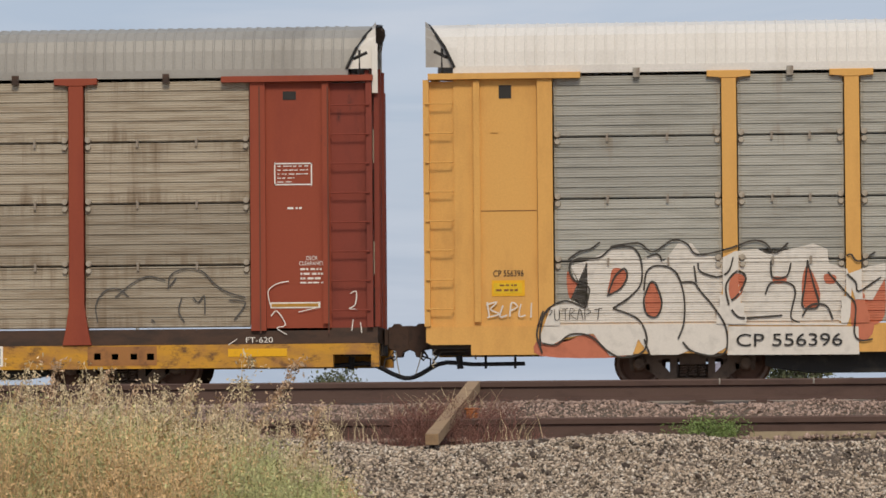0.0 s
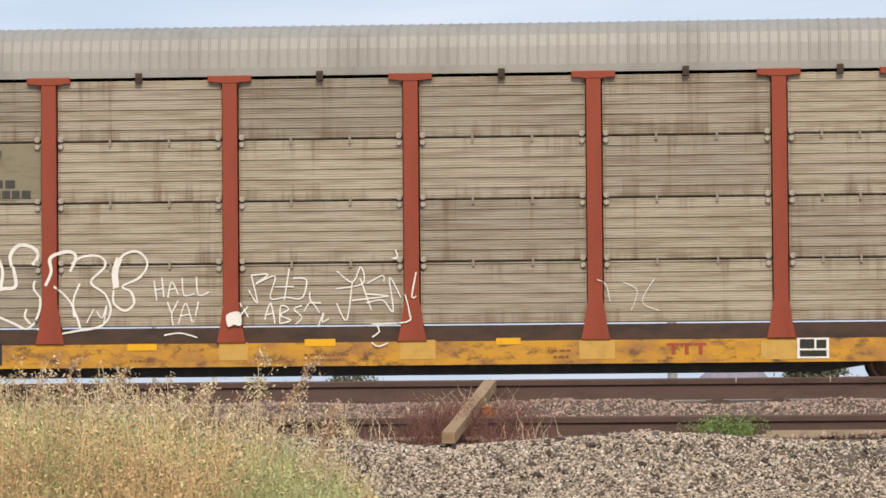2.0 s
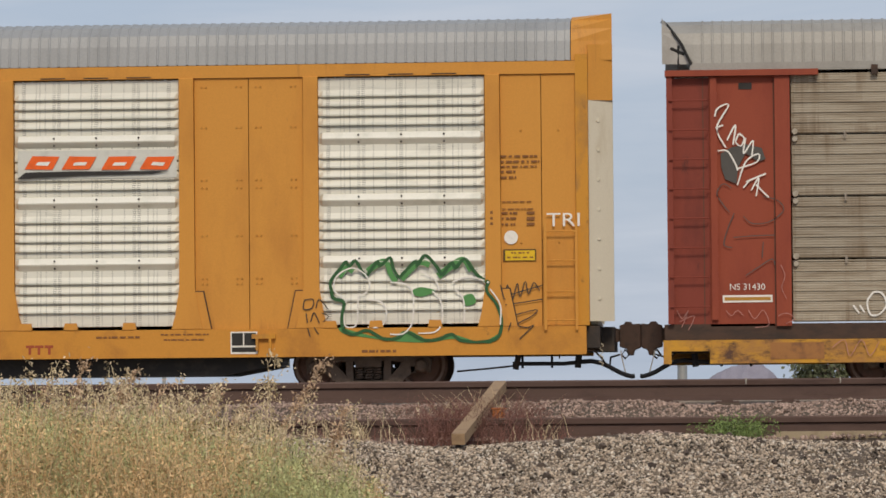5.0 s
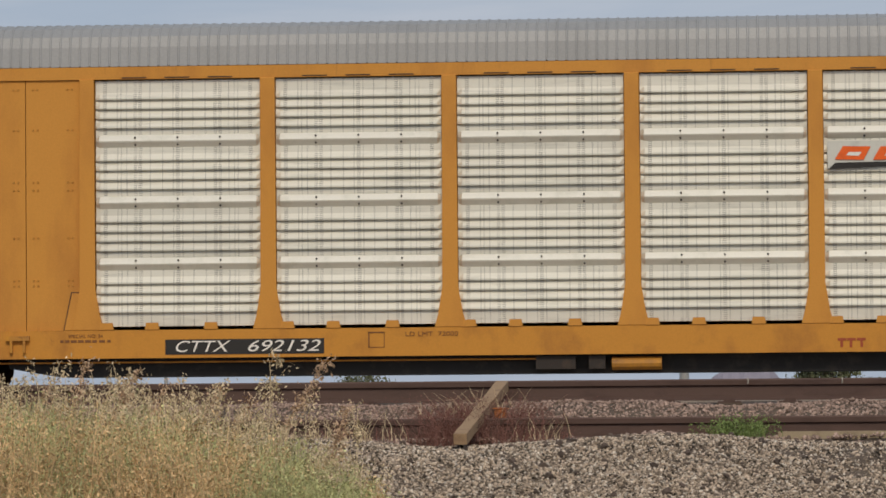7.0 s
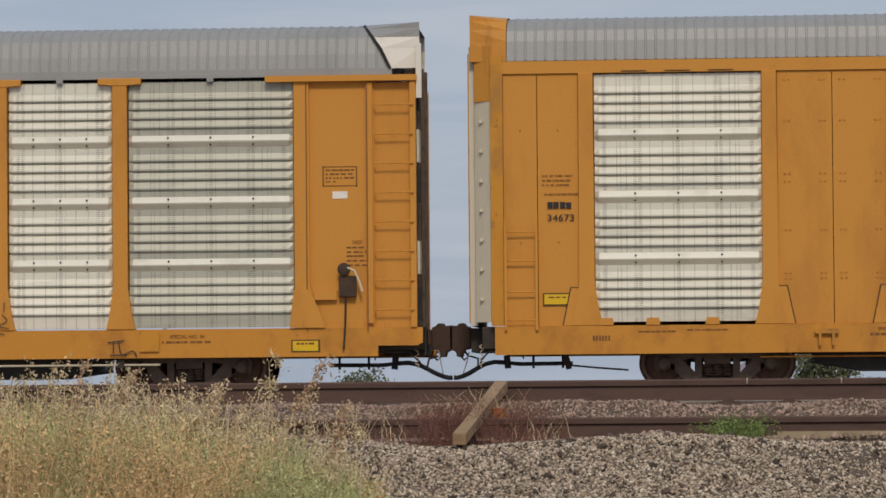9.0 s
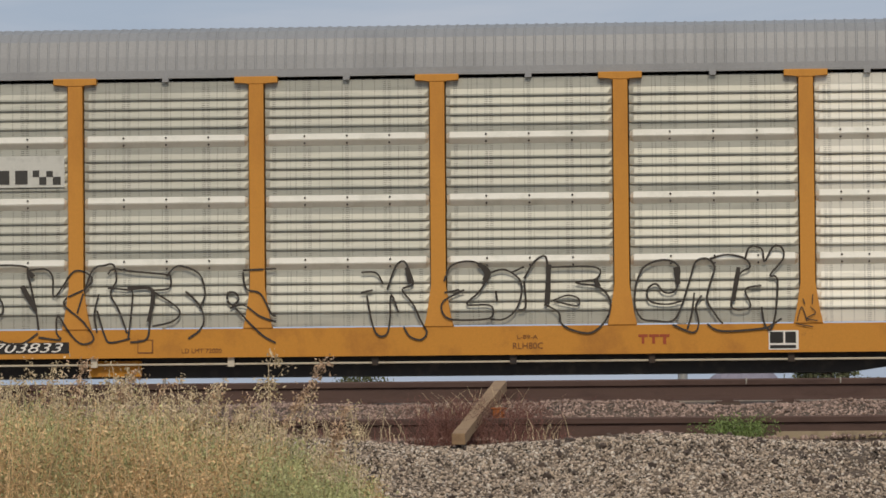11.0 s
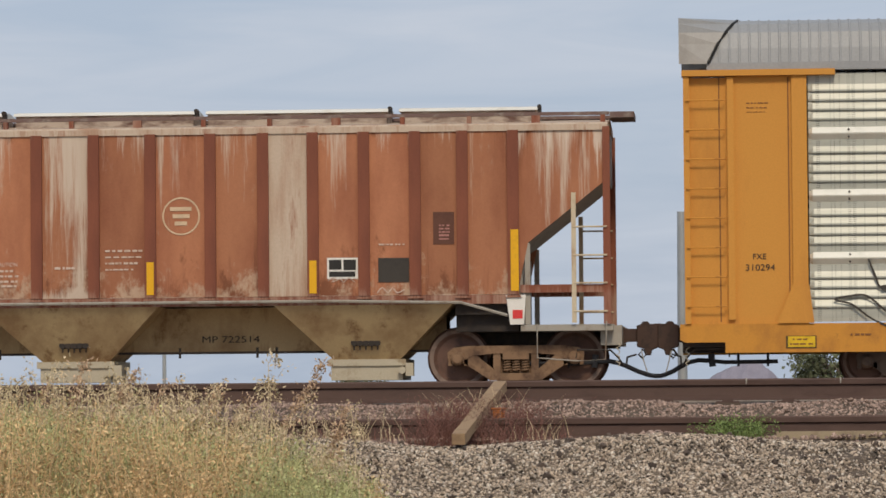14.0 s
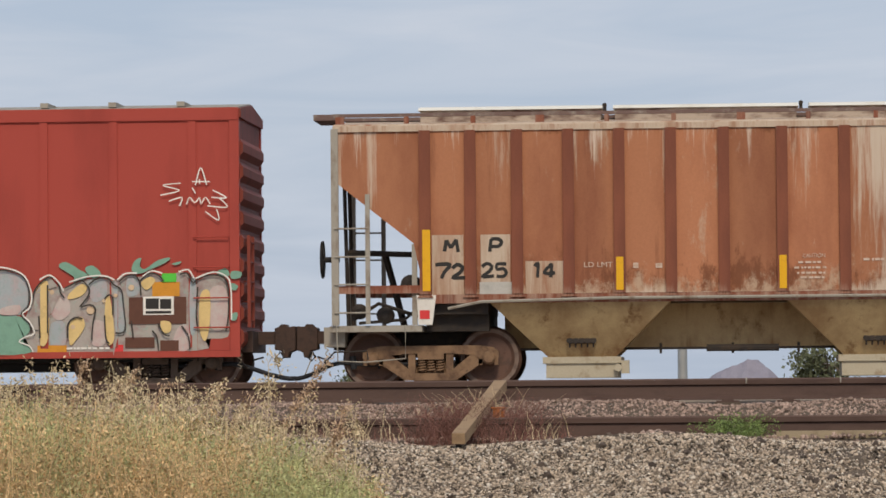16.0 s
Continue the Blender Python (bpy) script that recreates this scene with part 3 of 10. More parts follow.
def ladder(car, x0, x1, zs, mat, y=-1.60, stiles=False, name="ladder"):
    bm = bmesh.new()
    tube(bm, [(x0, y + 0.07, 0), (x0, y, 0), (x1, y, 0), (x1, y + 0.07, 0)], 0.012, 6)
    me = finish("ladder_rung", bm, mat)
    for z in zs:
        share("ladder_rung", me, car, 0, 0, z)
    if stiles:
        for x in (x0, x1):
            part_box("ladder_stile", mat, car, x - 0.02, x + 0.02, y - 0.01, y + 0.03, zs[0] - 0.15, zs[-1] + 0.15)


def bi_level(name, xc, label, body, door_dark, roof, panel_kind, panel_mat, sill, kit, seed, end_mat, truck_x=9.7, deck=False, ladder_x=(12.70, 13.32)):
    """Two-deck car carrier with open posts and screens."""
    car = tagged(car_root(name, xc, label, "railcar"), group="car carriers of the train")
    rnd = random.Random(seed)
    zs = [0.96, 1.915, 2.86, 3.80, 4.735]
    posts = [1.38, 4.16, 6.96, 8.81, 11.59]
    if deck:
        part_box("deck_beam", DECK_BROWN, car, -13.40, 13.40, -1.47, 1.47, 0.70, 0.937)
        bm = bmesh.new()
        prism(bm, [(-12.72, 0.34), (12.72, 0.34), (12.72, 0.53), (13.30, 0.53), (13.30, 0.34), (13.42, 0.34), (13.42, 0.697), (-13.42, 0.697), (-13.42, 0.34), (-13.30, 0.34), (-13.30, 0.53), (-12.72, 0.53)], -1.50, -1.30)
        part("side_sill", bm, sill, car, "mustard side sill with worn grimy paint")
        part_box("side_sill", sill, car, -13.42, 13.42, 1.30, 1.50, 0.34, 0.697)
    else:
        part_box("deck_beam", SOOT, car, -13.38, 13.38, -1.38, 1.38, 0.60, 0.93)
        bm = bmesh.new()
        prism(bm, [(-12.74, 0.50), (12.74, 0.50), (12.74, 0.66), (13.34, 0.66), (13.42, 0.70), (13.42, 0.935), (-13.42, 0.935), (-13.42, 0.70), (-13.34, 0.66), (-12.74, 0.66)], -1.52, -1.385)
        part("side_sill", bm, sill, car)
        part_box("side_sill", sill, car, -13.42, 13.42, 1.385, 1.52, 0.50, 0.935)
    bm = bmesh.new()
    prism(bm, [(-8.3, 0.30), (-7.6, 0.20), (7.6, 0.20), (8.3, 0.30), (8.3, 0.596), (-8.3, 0.596)], -1.20, 1.20)
    part("underframe", bm, BLACK, car, "black grimy centre underframe")
    # screens, row by row
    make = panel_mesh_fine if panel_kind == "fine" else panel_mesh_rib
    edges = [-p for p in posts[::-1]] + posts
    cache = {}
    for a, b in zip(edges, edges[1:]):
        w = round(b - a - 0.262, 3)
        for r in range(4):
            h = round(zs[r + 1] - zs[r] - 0.022, 3)
            key = (w, h)
            if key not in cache:
                bright = panel_kind == "rib" and w < 2.0
                if panel_kind == "rib" and not bright:
                    cache[key] = panel_mesh_rib(w, h, panel_mat, 4, 0.038, 0.004)
                else:
                    cache[key] = make(w, h, PANEL_NEW if bright else panel_mat)
            share("side_screen", cache[key], car, (a + b) / 2, -1.44, zs[r])
        if panel_kind == "fine":
            if "clip" not in cache:
                cache["clip"] = finish_box("screen_clip", -0.018, 0.018, -0.045, 0.0, -0.08, 0.04, GREY_STEEL)
                cache["hook"] = finish_box("top_hook", -0.05, 0.05, -0.10, 0.0, -0.05, 0.09, DECK_BROWN if deck else GREY_STEEL)
                bm = bmesh.new()
                lathe_y(bm, [(0.045, -0.055), (0.052, 0.0)], 8, 0, 0.03)
                lathe_y(bm, [(0.04, -0.05), (0.048, 0.0)], 8, 0, -0.08)
                cache["bolt"] = finish("corner_bolt", bm, BOLT)
            mid = (a + b) / 2
            for z in zs[1:4]:
                for s in (-1, 1):
                    share("screen_clip", cache["clip"], car, mid + s * w * 0.18, -1.465, z)
                    share("corner_bolt", cache["bolt"], car, mid + s * (w / 2 - 0.05), -1.465, z)
            share("top_hook", cache["hook"], car, mid, -1.47, zs[4])
        else:
            if ("band", w) not in cache:
                cache[("band", w)] = band_mesh(w - 0.01, PANEL_TRIM)
            for z in zs[1:4]:
                share("screen_band", cache[("band", w)], car, (a + b) / 2, -1.44, z - 0.07)
            if "hook" not in cache:
                cache["hook"] = finish_box("top_hook", -0.05, 0.05, -0.05, 0.0, -0.03, 0.07, roof)
            share("top_hook", cache["hook"], car, (a + b) / 2, -1.47, zs[4])
    pm = post_mesh(0.702 if deck else 0.936, 4.676, 0.225, 0.11, True, body)
    for x in edges[1:-1]:
        share("side_post", pm, car, x)
    # far side, floor and upper deck
    part_box("far_side", panel_mat, car, -11.6, 11.6, 1.40, 1.46, 1.04, 4.75)
    part_box("upper_deck", SOOT, car, -12.6, 12.6, -1.36, 1.36, 2.80, 2.86)
    part_box("eave_beam", roof, car, -12.98, 12.98, -1.512, -1.42, 4.762, 4.885)
    part_box("eave_beam", roof, car, -12.98, 12.98, 1.42, 1.512, 4.762, 4.885)
    # ends
    for s in (-1, 1):
        def X(a, b):
            return (min(s * a, s * b), max(s * a, s * b))
        part_box("end_post", body, car, *X(11.48, 11.71), -1.54, -1.36, 0.90 if deck else 0.936, 4.68)
        bm = bmesh.new()
        x0, x1 = X(11.71, 12.70)
        box(bm, x0 if s > 0 else min(x0, -ladder_x[0]), x1 if s < 0 else max(x1, ladder_x[0]), -1.47, -1.41, 0.90 if deck else 0.936, 4.679)
        x0, x1 = X(12.58, 12.68)
        box(bm, x0, x1, -1.54, -1.46, 1.0, 4.66)
        part("end_panel", bm, body, car)
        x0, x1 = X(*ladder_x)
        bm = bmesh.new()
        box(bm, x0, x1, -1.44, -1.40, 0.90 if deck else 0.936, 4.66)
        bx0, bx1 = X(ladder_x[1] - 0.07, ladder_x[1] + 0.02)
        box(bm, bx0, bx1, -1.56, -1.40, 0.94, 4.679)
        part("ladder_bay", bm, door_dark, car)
        ladder(car, x0 + 0.02, x1 - 0.02, [1.20 + 0.445 * k for k in range(8)], door_dark, -1.59)
        x0, x1 = X(11.05, 13.36)
        bm = bmesh.new()
        box(bm, x0, x1, -1.60, -1.36, 4.682, 4.772)
        part("end_cap_beam", bm, body, car)
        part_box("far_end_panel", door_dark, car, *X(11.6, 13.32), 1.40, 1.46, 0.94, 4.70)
        # end doors behind the corner posts
        flush = 0.12
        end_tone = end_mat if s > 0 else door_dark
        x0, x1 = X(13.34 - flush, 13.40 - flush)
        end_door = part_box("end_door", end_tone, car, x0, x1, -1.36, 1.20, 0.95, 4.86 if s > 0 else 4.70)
        x0, x1 = X(13.40 - flush, 13.47 - flush * 1.2)
        for y in (-1.25, -0.4, 0.4, 1.1):
            part_box("door_rib", end_tone, end_door, x0, x1, y - 0.05, y + 0.05, 0.97, 5.0 if s > 0 else 4.70)
        x0, x1 = X(13.335, 13.375)
        for z, tone in ((1.3, BLACK), (2.0, CREAM), (3.1, BLACK), (3.7, CREAM), (4.5, BLACK)) if s > 0 else ():
            part_box("door_strap", tone, end_door, x0, x1, -1.30, -0.95, z - 0.25, z + 0.25)
        if deck and s > 0:
            part_box("corner_angle", RED_DARK, car, 13.362, 13.44, -1.42, -1.37, 0.95, 4.60)
        bm = bmesh.new()
        tube(bm, [(s * (13.43 - flush), -1.40, 0.96), (s * (13.43 - flush), -1.40, 4.98 if s > 0 else 4.70)], 0.018, 6)
        part("lock_rod", bm, SOOT if s > 0 else end_tone, end_door)
        # roof end, cut on a slant, with its black seam
        prof = roof_profile(4.87, 5.615)
        reverse = seed == 4
        cut = [12.95 + (-0.48 if reverse else 0.46) * ((z - 4.87) / 0.745) ** 1.3 for y, z in prof]
        if not reverse:
            bm = bmesh.new()
            a = [bm.verts.new((s * 12.915, y, z)) for y, z in prof]
            b = [bm.verts.new((s * c, y * 0.99, z)) for (y, z), c in zip(prof, cut)]
            for k in range(len(prof) - 1):
                bm.faces.new((a[k], a[k + 1], b[k + 1], b[k]))
            part("roof_end", bm, roof, car)
        # the hood beyond the seam stands square to the end
        bm = bmesh.new()
        grow, rise = (1.014, 1.015) if reverse else (0.985, 0.99)
        a = [bm.verts.new((s * c, y * grow, 4.87 + (z - 4.87) * rise)) for (y, z), c in zip(prof, cut)]
        b = [bm.verts.new((s * (13.40 if y < -0.6 or s < 0 else 13.27), -1.42 if y < -0.6 else 1.40 if y > 0.6 else y, z + 0.01)) for y, z in prof]
        for k in range(len(prof) - 1):
            bm.faces.new((a[k], a[k + 1], b[k + 1], b[k]))
        hood = part("roof_hood", bm, WHITE if s > 0 else HOOD_GREY, car, "pale roof end hood")
        hood.data.materials.append(roof)
        for p in hood.data.polygons:
            if seed == 4 and p.center.z > 5.33:
                p.material_index = 1
        if s > 0:
            part_box("corner_plate", WHITE, car, 13.345, 13.43, -1.50, -1.425, 4.42 if not deck else 4.50, 5.25)
        bm = bmesh.new()
        tube(bm, [(s * (c + 0.01), y * 1.012 - 0.012, z) for (y, z), c in list(zip(prof, cut))[:6]], 0.024, 6)
        if not reverse:
            tube(bm, [(s * 13.15, -1.44, 4.80), (s * 13.15, -1.43, 5.16)], 0.022, 6)
            tube(bm, [(s * 13.06, -1.44, 5.02), (s * 13.27, -1.42, 5.12)], 0.030, 6)
        part("hood_seam", bm, BLACK, car)
        add_truck(car, s * truck_x, kit)
        add_coupler(car, s, 13.35, 13.79)
        add_hose(car, s, 13.3)
        bm = bmesh.new()
        x0, x1 = X(12.75, 13.40)
        box(bm, x0, x1, -0.5, 0.5, 0.52, 0.92)
        part("buffer_beam", bm, SOOT, car)
    me = roof_mesh(-12.92, 12.92, roof_profile(4.80 if not deck else 4.87, 5.615), 0.152, 0.013, roof)
    share("roof", me, car)
    return car


POSTS_FULL = (1.385, 4.155, 6.93, 8.83, 11.60)


def tri_level(name, xc, label, kit):
    """Full-height mustard car carrier with riveted sheets and framed screens."""
    car = tagged(car_root(name, xc, label, "railcar"), group="car carriers of the train")
    bays = [-10.21, -5.54, -2.77, 0.0, 2.77, 5.54, 10.21]
    w, z0, z1 = 2.525, 0.985, 4.74
    part_box("deck_beam", SOOT, car, -13.2, 13.2, -1.38, 1.38, 0.60, 0.93)
    part_box("side_sill", ORANGE_SILL, car, -13.0, 13.0, -1.525, -1.385, 0.50, 0.93)
    part_box("side_sill", ORANGE, car, -13.0, 13.0, 1.385, 1.525, 0.50, 0.93)
    bm = bmesh.new()
    prism(bm, [(-8.2, 0.36), (-7.4, 0.22), (7.4, 0.22), (8.2, 0.36), (8.2, 0.596), (-8.2, 0.596)], -1.20, 1.20)
    part("underframe", bm, BLACK, car, "black grimy centre underframe")
    part_box("top_plate", ORANGE, car, -13.0, 13.0, -1.50, -1.40, 4.76, 4.95)
    part_box("far_side", ORANGE, car, -13.0, 13.0, 1.40, 1.47, 0.93, 4.95)
    for z in (2.2, 3.45):
        part_box("inner_deck", SOOT, car, -12.6, 12.6, -1.36, 1.36, z, z + 0.05)
    # screens
    hs = (z1 - z0) / 4
    me, bme = panel_mesh_rib(w, hs - 0.004, PANEL_NEW, 4, 0.055), band_mesh(w - 0.02, PANEL_TRIM)
    for x in bays:
        for r in range(4):
            share("side_screen", me, car, x, -1.43, z0 + r * hs)
            if r:
                share("screen_band", bme, car, x, -1.43, z0 + r * hs - 0.06)
    # posts between close screens, sheets between the others
    pm = post_mesh(0.932, 4.758, 0.225, 0.13, False, ORANGE, -1.535)
    for x in [s * p for p in POSTS_FULL for s in (-1, 1)]:
        share("side_post", pm, car, x)
    bm = bmesh.new()
    lathe_y(bm, [(0.015, -0.015), (0.019, 0.001)], 6, 0, 0)
    rivet = finish("rivet", bm, ORANGE_DIRTY)
    for s in (-1, 1):
        for a, b in ((7.045, 7.88), (7.88, 8.715)):
            x0, x1 = min(s * a, s * b), max(s * a, s * b)
            part_box("side_sheet", ORANGE, car, x0 + 0.006, x1 - 0.006, -1.462, -1.40, 0.932, 4.755)
            for z in (4.62, 4.0, 3.2, 3.08, 2.35, 1.7, 1.62):
                for x in (x0 + 0.15, x1 - 0.15):
                    for d in (-0.035, 0.035):
                        share("rivet", rivet, car, x + d, -1.462, z)
        for a, b in ((11.715, 12.34), (12.34, 12.86)):
            x0, x1 = min(s * a, s * b), max(s * a, s * b)
            part_box("side_sheet", ORANGE, car, x0 + 0.006, x1 - 0.006, -1.462, -1.40, 0.932, 4.755)
            for z in (3.9, 2.2):
                share("rivet", rivet, car, (x0 + x1) / 2, -1.462, z)
        x0, x1 = min(s * 12.34, s * 12.88), max(s * 12.34, s * 12.88)
        ladder(car, x0 + 0.05, x1 - 0.02, [1.02, 1.45, 1.92, 2.36], ORANGE, -1.57, True)
        # corner column, end plate and roof hood
        bm = bmesh.new()
        x0, x1 = min(s * 12.86, s * 13.05), max(s * 12.86, s * 13.05)
        box(bm, x0, x1, -1.51, -1.36, 0.94, 5.05)
        part("corner_post", bm, ORANGE_DIRTY, car)
        bm = bmesh.new()
        a, b = s * 13.055, s * (13.42 if s > 0 else 13.30)
        vs = [bm.verts.new(c) for c in ((a, -1.46, 1.0), (b, -1.26, 1.0), (b, -1.26, 4.35), (a, -1.46, 4.35), (a, -1.40, 1.0), (b, -1.20, 1.0), (b, -1.20, 4.35), (a, -1.40, 4.35))]
        for f in ((0, 1, 2, 3), (7, 6, 5, 4), (0, 4, 5, 1), (1, 5, 6, 2), (2, 6, 7, 3), (3, 7, 4, 0)):
            bm.faces.new([vs[i] for i in f])
        for k in range(7):
            lathe_y(bm, [(0.03, -1.40), (0.03, -1.34)], 6, s * 13.20, 1.35 + 0.45 * k)
        part("end_plate", bm, CREAM, car, "cream end plate with bolt holes")
        bm = bmesh.new()
        vs = [bm.verts.new(c) for c in ((a, -1.46, 4.352), (b, -1.30, 4.352), (b, -1.30, 5.2), (a, -1.46, 5.2), (a, -1.38, 4.352), (b, -1.22, 4.352), (b, -1.22, 5.2), (a, -1.38, 5.2))]
        for f in ((0, 1, 2, 3), (7, 6, 5, 4), (0, 4, 5, 1), (1, 5, 6, 2), (2, 6, 7, 3), (3, 7, 4, 0)):
            bm.faces.new([vs[i] for i in f])
        part("end_plate", bm, ORANGE, car)
        e = 0.22 if s > 0 else 0.0
        part_box("end_door", CREAM, car, min(s * (13.28 - e), s * (13.39 - e)), max(s * (13.28 - e), s * (13.39 - e)), -1.18, 1.18, 0.95, 5.2)
        bm = bmesh.new()
        for y in (-1.12, -0.5, 0.5, 1.1):
            x0, x1 = min(s * (13.39 - e), s * (13.41 - e)), max(s * (13.39 - e), s * (13.41 - e))
            box(bm, x0, x1, y - 0.03, y + 0.03, 1.0, 5.1)
        part("door_rod", bm, CREAM if s > 0 else ORANGE_DIRTY, car)
        bm = bmesh.new()
        prof = roof_profile(4.955, 5.71)
        a = [bm.verts.new((s * 12.80, y * 0.99, z)) for y, z in prof]
        b = [bm.verts.new((s * (13.42 if s > 0 and y < -0.6 else 13.36 - e), -1.33 if y < -0.6 else 1.33 if y > 0.6 else y, z + 0.01)) for y, z in prof]
        for k in range(len(prof) - 1):
            bm.faces.new((a[k], a[k + 1], b[k + 1], b[k]))
        bm.faces.new(b)
        part("roof_hood", bm, ORANGE, car)
        add_truck(car, s * 9.65, kit)
        add_coupler(car, s, 13.25, 13.79)
        add_hose(car, s, 13.2)
        part_box("buffer_beam", SOOT, car, min(s * 12.7, s * 13.4), max(s * 12.7, s * 13.4), -0.9, 0.9, 0.55, 0.92)
    share("roof", roof_mesh(-12.79, 12.79, roof_profile(4.955, 5.69), 0.152, 0.013, ROOF_NEW), car)
    # gussets beside the riveted sheets, dark slots over the screens
    for s in (-1, 1):
        for p, d in ((6.93, 1), (8.83, -1), (11.60, 1)):
            # the wider dark copy paints the shade line along the gusset's edge
            for grow, y0, mat in ((0.016, -1.500, DECK_BROWN), (0.0, -1.515, ORANGE)):
                bm = bmesh.new()
                prism(bm, sorted_ccw([(s * (p + d * 0.10), 0.935), (s * (p + d * (0.36 + grow)), 0.935), (s * (p + d * (0.24 + grow)), 1.50 + grow), (s * (p + d * 0.10), 1.50 + grow)], -s * d), y0, -1.463)
                bmesh.ops.recalc_face_normals(bm, faces=bm.faces)
                part("gusset_shade_line" if grow else "post_gusset", bm, mat, car)
    slot = finish_box("screen_slot", -0.19, 0.19, -1.506, -1.49, 4.772, 4.790, DECK_BROWN)
    for x in bays:
        for d in (-0.66, 0.0, 0.66):
            share("screen_slot", slot, car, x + d)
    # hooked tabs along the sill
    tab = bmesh.new()
    prism(tab, [(-0.11, 0.935), (0.11, 0.935), (0.09, 1.04), (-0.09, 1.04)], -1.54, -1.49)
    tab_me = finish("sill_tab", tab, ORANGE)
    for x in bays:
        for d in (-1.1, -0.4, 0.5):
            share("sill_tab", tab_me, car, x + d)
    return car


# ---- covered hopper ----
def hopper(xc):
    car = car_root("covered_hopper", xc, "rust-brown covered hopper car with bleached streaks and olive chutes", "hopper car")
    zb, zt = 1.42, 3.93
    # side sheets, one to each bay between the stakes
    stakes = [-6.84, -6.15, -5.44, -4.66, -3.89, -3.11, -2.31, -1.43, -0.49, 0.39, 1.26, 2.18, 2.99, 3.75, 4.53, 5.31, 6.03, 6.80]
    for i, (a, b) in enumerate(zip(stakes, stakes[1:])):
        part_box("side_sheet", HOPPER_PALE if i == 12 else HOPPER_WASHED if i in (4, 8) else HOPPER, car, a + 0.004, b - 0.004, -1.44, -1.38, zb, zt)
    bm = bmesh.new()
    prism(bm, [(-0.085, zb), (0.085, zb), (0.085, zt - 0.02), (-0.085, zt - 0.02)], -1.52, -1.442)
    prism(bm, [(-0.12, zb - 0.05), (0.12, zb - 0.05), (0.085, zb), (-0.085, zb)], -1.50, -1.44)
    me = finish("side_stake", bm, HOPPER_RIB)
    for x in stakes:
        share("side_stake", me, car, x)
    me = finish_box("reflector_strip", -0.055, 0.055, -1.53, -1.522, 0, 0.50, REFLECTIVE)
    for x in (-3.89, -1.43, 1.26, 3.75):
        share("reflector_strip", me, car, x, 0, zb + 0.04)
    for s in (-1, 1):
        part_box("reflector_strip", REFLECTIVE, car, s * 6.82 - 0.06, s * 6.82 + 0.06, -1.53, -1.522, zb + 0.05, zb + 0.98)
        # sloped end sheet
        pts = [(s * 6.85, zb), (s * 6.85, zt), (s * 8.22, zt), (s * 8.22, 3.15), (s * 7.02, 2.20)]
        bm = bmesh.new()
        prism(bm, pts if s < 0 else pts[::-1], -1.43, -1.38)
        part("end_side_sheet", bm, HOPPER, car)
        bm = bmesh.new()
        prism(bm, pts if s < 0 else pts[::-1], 1.38, 1.43)
        part("end_side_sheet", bm, HOPPER, car)
        bm = bmesh.new()
        vs = [bm.verts.new(c) for c in ((s * 6.7, -1.379, 1.95), (s * 6.7, 1.379, 1.95), (s * 8.22, 1.379, 3.15), (s * 8.22, -1.379, 3.15), (s * 8.22, -1.379, zt), (s * 8.22, 1.379, zt))]
        bm.faces.new((vs[0], vs[1], vs[2], vs[3]))
        bm.faces.new((vs[3], vs[2], vs[5], vs[4]))
        part("slope_sheet", bm, GREY_STEEL, car)
        if s > 0:
            part_box("bulkhead", GREY_STEEL, car, 6.88, 6.928, -1.36, 1.36, 0.96, 2.0, "grey steel end bulkhead")
        # corner posts, ladder, rails of the end platform
        for y, nm in ((-1.46, "corner_post"), (1.40, "corner_post")):
            part_box(nm, GREY_STEEL if s < 0 else HOPPER_RIB, car, min(s * 8.16, s * 8.27), max(s * 8.16, s * 8.27), y - 0.03, y + 0.05, 0.96, zt + 0.02)
            part_box("ladder_stile", GREY_STEEL if s < 0 else LADDER_CREAM, car, min(s * 7.68, s * 7.75), max(s * 7.68, s * 7.75), y - 0.05, y - 0.01, 0.98, 2.95 if y < 0 else 2.7)
            for z in (1.15, 1.58, 2.0, 2.43) if y < 0 else (1.19, 1.62, 2.04, 2.47):
                bm = bmesh.new()
                tube(bm, [(s * 7.71, y - 0.05, z), (s * 8.22, y - 0.05, z)], 0.014, 6)
                part("ladder_rung", bm, GREY_STEEL if s < 0 else LADDER_CREAM, car)
            part_box("platform_rail", HOPPER_RIB, car, min(s * 6.9, s * 8.2), max(s * 6.9, s * 8.2), y - 0.02, y + 0.02, 1.44, 1.56)
            part_box("bulkhead_post", GREY_STEEL, car, min(s * 6.97, s * 7.05), max(s * 6.97, s * 7.05), y + 0.035, y + 0.08, 0.96, 2.19)
        bm = bmesh.new()
        box(bm, min(s * 6.9, s * 8.3), max(s * 6.9, s * 8.3), -1.44, 1.44, 0.86, 0.955)
        box(bm, min(s * 8.1, s * 8.42), max(s * 8.1, s * 8.42), -1.2, 1.2, 0.64, 0.94)
        part("end_platform", bm, GREY_STEEL, car)
        for pts, r in [] if s > 0 else [([(s * 8.1, y, 0.95), (s * 8.15, y, 3.1)], 0.035) for y in (-0.55, 0.25)] + [([(s * 6.9, -0.5, 2.05), (s * 8.15, -0.5, 2.1)], 0.045), ([(s * 7.3, 0.3, 0.95), (s * 7.6, 0.3, 2.1)], 0.06)]:
            bm = bmesh.new()
            tube(bm, pts, r, 6)
            part("end_brace", bm, SOOT, car)
        # placard plate at the foot of the end
        bm = bmesh.new()
        pts = [(s * 6.68, 1.41), (s * 6.98, 1.41), (s * 6.95, 0.96), (s * 6.74, 0.96)]
        prism(bm, pts if s > 0 else pts[::-1], -1.47, -1.455)
